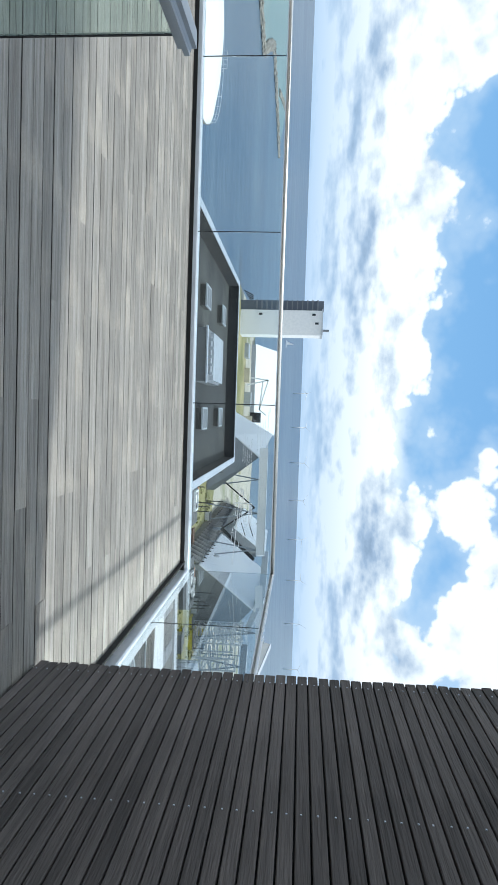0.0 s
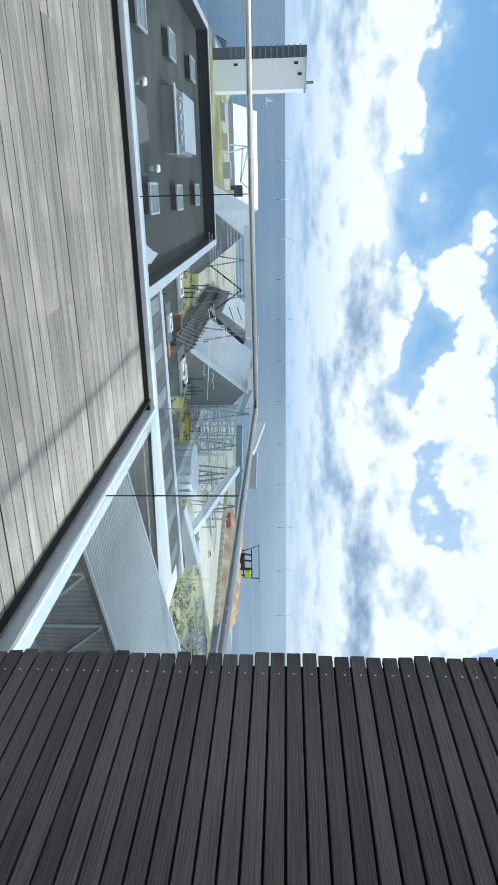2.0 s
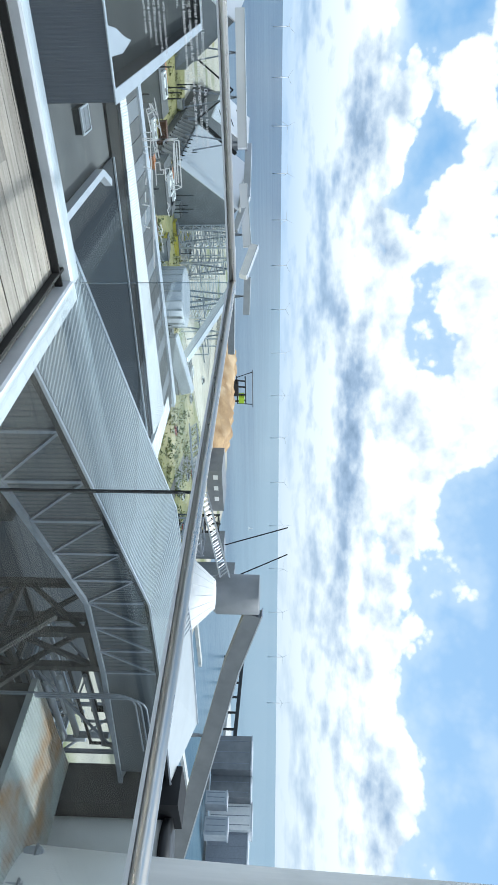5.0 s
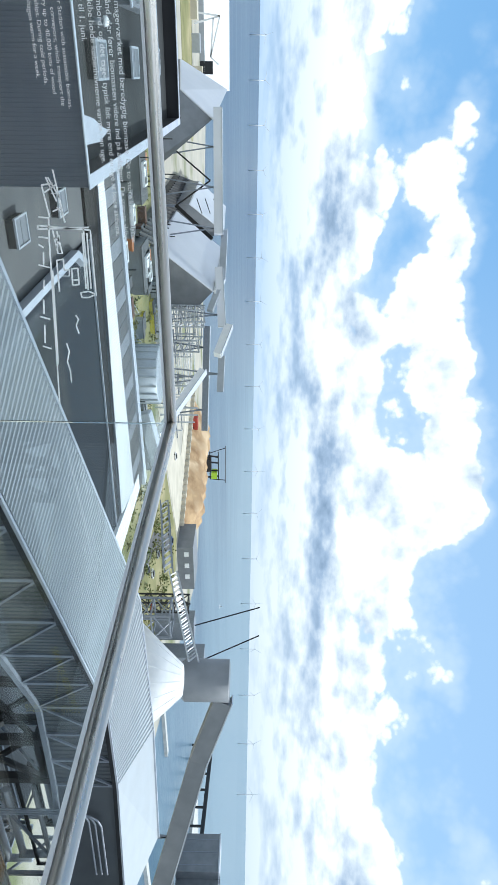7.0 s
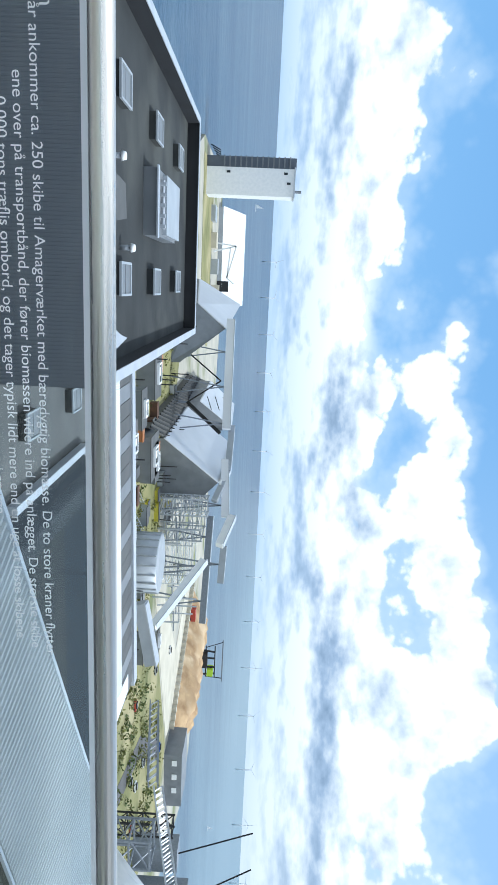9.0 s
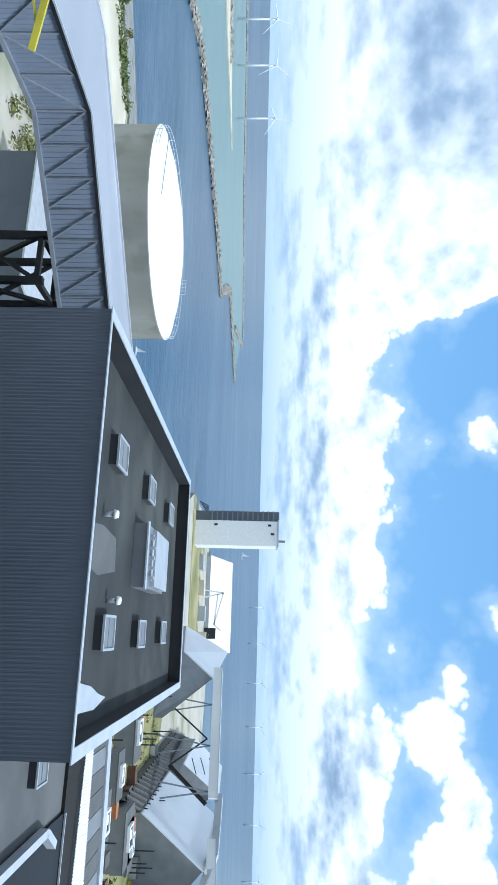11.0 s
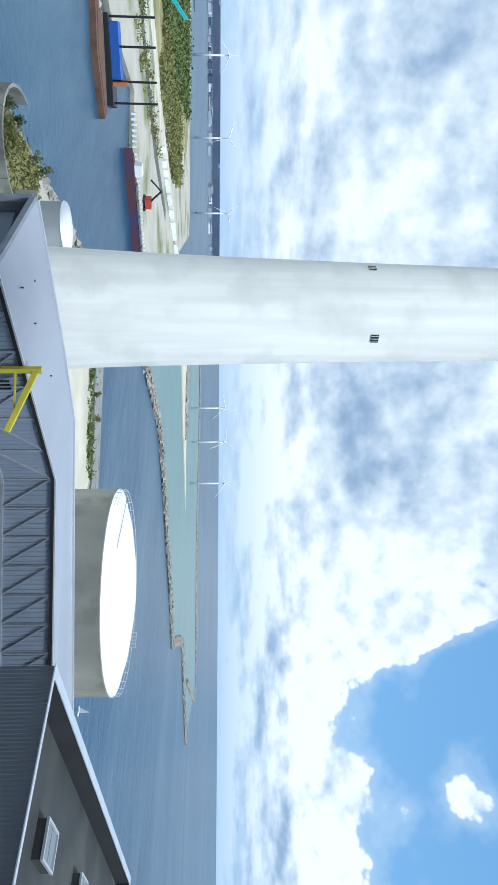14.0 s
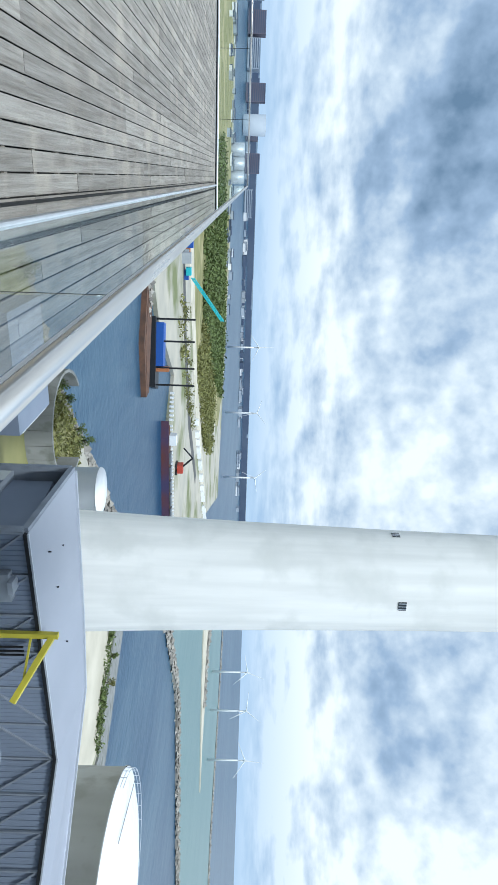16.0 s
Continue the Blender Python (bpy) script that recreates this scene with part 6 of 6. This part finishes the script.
for k in range(34):
    y = 104 + k * 2.1
    x = -320 + (3 if y > 118 else -6 * (118 - y) / 14)
    part("post", shape(box, x - 0.5, x + 0.5, y - 0.5, y + 0.5, GZ, GZ + 2.2), WHITE, qf)
ex = thing("excavator", "red excavator on the far quay", "excavator", "", (-345, 155, GZ))
part("body", shape(box, -347, -342, 152, 157, GZ + 1.2, GZ + 4.4), RED, ex)
part("track", shape(box, -348, -341, 151.5, 153, GZ, GZ + 1.2), BLACK, ex)
part("track", shape(box, -348, -341, 156, 157.5, GZ, GZ + 1.2), BLACK, ex)
bm = bmesh.new()
beam(bm, (-344, 154, GZ + 3.5), (-344, 148, GZ + 10), 0.9)
beam(bm, (-344, 148, GZ + 10), (-344, 142, GZ + 5), 0.7)
part("arm", bm, BLACK, ex)
tc = thing("mobile_crane", "teal lattice-boom crane on the far quay", "crane", "", (-400, 55, GZ))
part("body", shape(box, -403, -398, 50, 54.5, GZ + 1.2, GZ + 4.2), TEAL, tc)
bm = bmesh.new()
b0, b1 = Vector((-400, 56, GZ + 5)), Vector((-403, 82, GZ + 23))
for s in (-1, 1):
    for z in (-0.8, 0.8):
        beam(bm, b0 + Vector((s, 0, z)), b1 + Vector((s, 0, z)), 0.35)
for k in range(16):
    a, b = lerp(b0, b1, k / 16), lerp(b0, b1, (k + 1) / 16)
    for s in (-1, 1):
        beam(bm, a + Vector((s, 0, -0.8)), b + Vector((s, 0, 0.8)), 0.25)
part("boom", bm, TEAL, tc)
random.seed(44)
for k in range(26):
    x, y = -372 - random.uniform(0, 45), 20 + k * 2.6 - 38 + random.uniform(-6, 6)
    cn = thing("container", "stacked steel freight container on the quay", "container", "containers", (x, y, GZ))
    part("body", shape(box, x, x + 3, y, y + 6, GZ, GZ + 2.6 * random.choice((1, 1, 2))), random.choice((ORANGE, RED, BLUE, TEAL, WHITE, LIGHT)), cn)
for k in range(16):
    x, y = -470 - k * 6, 170 + k * 9 + random.uniform(-3, 3)
    cn = thing("stacked_block", "white concrete barrier block beside the sandy track", "barrier", "barrier blocks", (x, y, GZ))
    part("body", shape(box, x, x + 3, y, y + 5, GZ, GZ + 3), WHITE, cn)
# town beyond
random.seed(47)
for k in range(260):
    a = radians(random.uniform(62, 118))
    r = random.choice((random.uniform(930, 1150), random.uniform(2300, 2600)))
    x, y = -r * math.sin(a), r * math.cos(a)
    if r < 1600 and (y > 0.42 * -x - 250 or y < -400):
        continue
    w, h = random.uniform(9, 26) * r / 1600, random.uniform(3, 8) * (r / 1500)
    th = thing("town_building", "pale distant building of the harbour town", "building", "town buildings", (x, y, GZ))
    base = GZ
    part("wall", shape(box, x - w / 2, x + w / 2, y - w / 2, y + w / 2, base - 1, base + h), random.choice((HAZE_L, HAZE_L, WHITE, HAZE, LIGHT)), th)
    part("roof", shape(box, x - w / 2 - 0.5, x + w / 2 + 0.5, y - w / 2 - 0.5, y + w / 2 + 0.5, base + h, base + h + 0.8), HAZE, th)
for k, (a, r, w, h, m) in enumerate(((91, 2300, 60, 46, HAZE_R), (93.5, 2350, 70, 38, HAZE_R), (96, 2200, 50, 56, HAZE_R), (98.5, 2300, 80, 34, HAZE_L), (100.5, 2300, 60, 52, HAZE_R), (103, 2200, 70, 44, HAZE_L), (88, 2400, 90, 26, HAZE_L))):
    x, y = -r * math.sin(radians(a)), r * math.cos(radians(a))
    tb = thing("tower_block", "far town tower block tinted for haze", "building", "tower blocks", (x, y, GZ))
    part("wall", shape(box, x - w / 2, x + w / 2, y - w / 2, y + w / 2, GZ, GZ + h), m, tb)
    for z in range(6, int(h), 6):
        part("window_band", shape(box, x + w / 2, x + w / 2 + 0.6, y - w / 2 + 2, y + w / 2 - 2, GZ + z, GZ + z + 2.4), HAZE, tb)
for (x, y, z), rad, h, m in (((-1898.5, -125.5, -19.5), 26, 58, HAZE_L), ((-1101.9, -38.8, -31.2), 10, 20, LIGHT), ((-1102.4, -19.0, -30.7), 10, 20, LIGHT), ((-1102.6, 0.3, -30.3), 10, 20, LIGHT)):
    tk = thing("oil_tank", "pale round storage tank beyond the grassland", "storage tank", "oil tanks", (x, y, GZ))
    bm = bmesh.new()
    lathe(bm, x, y, [(rad, GZ), (rad, GZ + h), (rad * 0.3, GZ + h + 1)], 32)
    part("shell", bm, m, tk)

# ---- boats ----
random.seed(51)
for x, y, s in ((-173.7, 1571.1, -42.0)[:2] + (16,), (-91.9, 204.0, -42.0)[:2] + (3,), (-2000.9, 5953.0, -42.0)[:2] + (14,), (642.2, 667.2, -42.0)[:2] + (6,)):
    bt = thing("sailing_boat", "small white sailing boat out on the water", "boat", "boats", (x, y, SEA))
    bm = bmesh.new()
    prism(bm, [(x - s * 0.5, y - s * 0.14), (x + s * 0.3, y - s * 0.16), (x + s * 0.55, y), (x + s * 0.3, y + s * 0.16), (x - s * 0.5, y + s * 0.14)], SEA - 0.2, SEA + s * 0.1)
    part("hull", bm, WHITE, bt)
    bm = bmesh.new()
    v = [bm.verts.new(p) for p in ((x - s * 0.4, y, SEA + s * 0.14), (x + s * 0.1, y, SEA + s * 0.14), (x + s * 0.1, y, SEA + s * 1.2))]
    bm.faces.new(v)
    w = bmesh.ops.extrude_face_region(bm, geom=list(bm.faces))
    bmesh.ops.translate(bm, vec=(0, 0.05 * s, 0), verts=[g for g in w["geom"] if isinstance(g, bmesh.types.BMVert)])
    part("sail", bm, WHITE, bt, "white sail")

# ---- print on the glass ----
def lettering(text, x, z, size, right=False):
    cu = bpy.data.curves.new("print", "FONT")
    cu.body, cu.size = text, size
    cu.align_x = "RIGHT" if right else "LEFT"
    tmp = bpy.data.objects.new("print", cu)
    scene.collection.objects.link(tmp)
    bpy.context.view_layer.update()
    me = bpy.data.meshes.new_from_object(tmp.evaluated_get(bpy.context.evaluated_depsgraph_get()))
    bpy.data.objects.remove(tmp)
    me.transform(Matrix.Translation((x, -0.0105, z)) @ Matrix.Rotation(radians(90), 4, "X") @ Matrix.Diagonal((1.1, 1, 1, 1)))
    me.materials.clear()
    me.materials.append(PRINT)
    return me


front = [o for o in scene.objects if o.name == "glass_railing"][0]


def printed(text, x, z, size, right=False):
    ob = new("lettering", lettering(text, x, z, size, right))
    ob.parent = front
    ob.matrix_parent_inverse = Matrix.Translation(-front.location)
    ob["label"] = "white printed lettering on the glass"
    return ob


LINES = (("år ankommer ca. 250 skibe til Amagerværket med bæredygtig biomasse. De to store kraner flytter", -0.86, 1.075),
         ("ene over på transportbånd, der fører biomassen videre ind på anlægget. De største skibe", -0.875, 1.043),
         ("0.000 tons træflis ombord, og det tager typisk lidt mere end en uge at losse skibene.", -0.89, 1.011),
         ("kan lasten fra de største skibe holde københavnerne varme i en uge.", -1.17, 0.979),
         ("er fra 1. september til 1. juni.", -1.58, 0.947))
printed("nen", -2.104, 1.095, 0.0383, True)
for text, x, z in LINES:
    printed(text, x, z, 0.0285, True)
for text, x, z in (("The port", -2.0, 0.90), ("Power Station with sustainable biomass.", -1.36, 0.872), ("conveyors, which transport the", -1.37, 0.845), ("can carry up to 40,000 tons of wood", -1.41, 0.818), ("unload the ships. During cold periods,", -1.44, 0.791), ("areas of Copenhagen warm for a week.", -1.46, 0.764)):
    printed(text, x, z, 0.0225, x > -1.9)

random.seed(77)
scrub("bushes", [(112, 150), (190, 160), (240, 255), (215, 272), (150, 240)], 150, 1.9, 1.5, LEAF_L, "yellow-green weeds between conveyors and service road")
scrub("bushes", [(118, 160), (180, 170), (225, 250), (150, 236)], 50, 2.0, 1.8, LEAF, "dark green shrubs beside the service road")
scrub("bushes", [(8, 155), (60, 165), (125, 195), (115, 235), (55, 290), (5, 320)], 260, 1.7, 1.3, LEAF_L, "yellow-green weeds and scrub between the yard sheds")
scrub("bushes", [(8, 150), (50, 158), (100, 180), (90, 230), (45, 260), (5, 260)], 90, 1.6, 1.6, LEAF, "dark green shrubs in the industrial yard")

# line drawing of quay, ship and cranes on the glass, as raised white strokes
crane_lines = (((-1.145, 0.780), (-0.941, 0.803)), ((-1.116, 0.748), (-1.023, 0.780)), ((-1.086, 0.727), (-0.962, 0.743)), ((-1.116, 0.756), (-1.039, 0.794)), ((-1.086, 0.727), (-1.092, 0.773)), ((-1.055, 0.731), (-1.087, 0.783)), ((-1.055, 0.762), (-1.055, 0.796)), ((-1.001, 0.777), (-0.979, 0.798)), ((-0.984, 0.758), (-1.001, 0.797)))
gantry_lines = (((-0.928, 0.689), (-0.912, 0.905)), ((-0.913, 0.686), (-0.923, 0.901)), ((-0.928, 0.689), (-0.913, 0.686)), ((-0.912, 0.905), (-0.635, 0.900)), ((-0.923, 0.877), (-0.659, 0.869)), ((-0.900, 0.889), (-0.666, 0.882)), ((-0.900, 0.870), (-0.665, 0.860)), ((-0.647, 0.834), (-0.653, 0.871)), ((-0.653, 0.871), (-0.641, 0.901)), ((-0.641, 0.901), (-0.626, 0.868)), ((-0.626, 0.868), (-0.625, 0.838)), ((-0.625, 0.838), (-0.647, 0.834)))
ship_lines = (((-0.909, 0.748), (-0.814, 0.758)), ((-0.814, 0.758), (-0.814, 0.776)), ((-0.814, 0.776), (-0.906, 0.765)), ((-0.878, 0.749), (-0.866, 0.771)), ((-0.837, 0.756), (-0.889, 0.774)), ((-0.785, 0.748), (-0.791, 0.777)), ((-0.791, 0.777), (-0.743, 0.775)), ((-0.743, 0.775), (-0.747, 0.798)), ((-0.747, 0.798), (-0.719, 0.794)), ((-0.719, 0.794), (-0.719, 0.752)), ((-0.785, 0.748), (-0.651, 0.743)), ((-0.750, 0.807), (-0.753, 0.834)), ((-0.753, 0.834), (-0.683, 0.832)), ((-0.683, 0.832), (-0.679, 0.804)), ((-0.679, 0.804), (-0.750, 0.807)), ((-0.701, 0.810), (-0.704, 0.832)))
quay_lines = (((-0.961, 0.697), (-0.959, 0.737)), ((-0.962, 0.738), (-0.877, 0.729)), ((-0.882, 0.685), (-0.877, 0.729)), ((-0.877, 0.729), (-0.107, 0.672)), ((-0.742, 0.725), (-0.309, 0.692)), ((-0.851, 0.681), (-0.837, 0.700)), ((-0.819, 0.697), (-0.766, 0.690)), ((-0.765, 0.668), (-0.754, 0.714)), ((-0.699, 0.683), (-0.656, 0.674)), ((-0.613, 0.668), (-0.549, 0.661)), ((-0.536, 0.641), (-0.524, 0.685)), ((-0.497, 0.656), (-0.411, 0.646)), ((-0.397, 0.633), (-0.384, 0.671)))
wave_lines = (((-0.545, 0.800), (-0.526, 0.811)), ((-0.526, 0.811), (-0.497, 0.797)), ((-0.497, 0.797), (-0.460, 0.805)), ((-0.412, 0.743), (-0.372, 0.751)), ((-0.372, 0.751), (-0.324, 0.736)), ((-0.324, 0.736), (-0.275, 0.744)), ((-0.275, 0.744), (-0.218, 0.742)))
strokes = crane_lines + gantry_lines + ship_lines + quay_lines + wave_lines
bm = bmesh.new()
for (x0, z0), (x1, z1) in strokes:
    beam(bm, (x0, -0.0105, z0), (x1, -0.0105, z1), 0.002, 0.006)
part("drawing", bm, PRINT, front, "white line drawing of ship and cranes")

# ---- deck boards ----
random.seed(61)
BOARD = 0.15
cache = {}


def board_mesh(length, k):
    """A planed board with eased edges, slightly cupped."""
    if (length, k) not in cache:
        bm = bmesh.new()
        w, r, h = (BOARD - 0.011) / 2, 0.003, 0.028
        prof = [(-w, -h), (-w, -r), (-w + r, 0.0), (0, 0.0008 * (k - 1)), (w - r, 0.0), (w, -r), (w, -h)]
        a = [bm.verts.new((0, y, z)) for y, z in prof]
        b = [bm.verts.new((length, y, z)) for y, z in prof]
        for i in range(len(prof) - 1):
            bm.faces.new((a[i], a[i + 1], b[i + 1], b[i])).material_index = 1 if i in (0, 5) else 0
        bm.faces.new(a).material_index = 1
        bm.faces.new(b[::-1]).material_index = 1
        bmesh.ops.recalc_face_normals(bm, faces=bm.faces)
        me = bpy.data.meshes.new("board")
        bm.to_mesh(me)
        bm.free()
        me.materials.append(DECK)
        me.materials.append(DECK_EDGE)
        cache[(length, k)] = me
    return cache[(length, k)]


for k in range(46):
    jx = -0.45 - k * 0.6
    part("joist", shape(box, jx - 0.03, jx + 0.03, DY0 + 0.1, -0.15, -0.055, -0.0285), DECK_REST, floor)
rest = bmesh.new()
LENGTHS = (3.6, 4.2, 4.8, 5.4)
row = 0
y = -0.15 + BOARD / 2
singles = 0
while y > DY0 + 0.1:
    x = -0.02
    first = random.choice((0.9, 1.5, 2.1, 2.7, 3.3, 3.9))
    while x > DX0:
        ln = first or random.choice(LENGTHS)
        first = None
        ln = min(ln, x - DX0)
        z = random.uniform(-0.0018, 0.0018)
        if y > -8.2 and x > -6.5 and singles < 300 and ln > 0.3:
            ob = new("board", board_mesh(round(ln, 3), random.randrange(3)))
            ob.location = (x - ln + 0.002, y, z)
            ob.parent = floor
            singles += 1
        else:
            box(rest, x - ln + 0.003, x, y - BOARD / 2 + 0.0055, y + BOARD / 2 - 0.0055, -0.028, z)
        x -= ln
    y -= BOARD
    row += 1
ob = link("deck_boards", rest, DECK_REST, floor)
# upright faces take the colour that carries the gap shade
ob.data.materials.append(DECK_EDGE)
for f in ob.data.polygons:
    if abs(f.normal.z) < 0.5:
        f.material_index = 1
tagged(ob, "weathered deck boards farther along the terrace", "", "", "stuff")

# ---- slats of the screen wall ----
SLAT = 0.0602
random.seed(62)
bm = bmesh.new()
w, r, t = SLAT / 2 - 0.0038, 0.003, 0.028
prof = [(0.0, -w), (-t + r, -w), (-t, -w + r), (-t, w - r), (-t + r, w), (0.0, w)]
a = [bm.verts.new((x, -13.0, z)) for x, z in prof]
b = [bm.verts.new((x, 0.0, z)) for x, z in prof]
for i in range(len(prof) - 1):
    bm.faces.new((a[i], a[i + 1], b[i + 1], b[i]))
bm.faces.new(a)
bm.faces.new(b[::-1])
bmesh.ops.recalc_face_normals(bm, faces=bm.faces)
slat_me = bpy.data.meshes.new("slat")
bm.to_mesh(slat_me)
bm.free()
slat_me.materials.append(CLAD)
bm = bmesh.new()
tube(bm, (0, 0, 0), (-0.003, 0, 0), 0.004, seg=8)
screw_me = bpy.data.meshes.new("screw")
bm.to_mesh(screw_me)
bm.free()
screw_me.materials.append(COPING)
for k in range(200):
    z = 0.0566 + SLAT * k
    s = new("slat", slat_me)
    s.location = (WX + 0.028, WY + random.uniform(-0.012, 0.012), z)
    s.parent = screen
    for yy in ((-0.11, -1.3) if k < 56 else ()):
        q = new("screw", screw_me)
        q.location = (WX - 0.0005, WY + yy, z + random.uniform(-0.006, 0.006))
        q.parent = screen
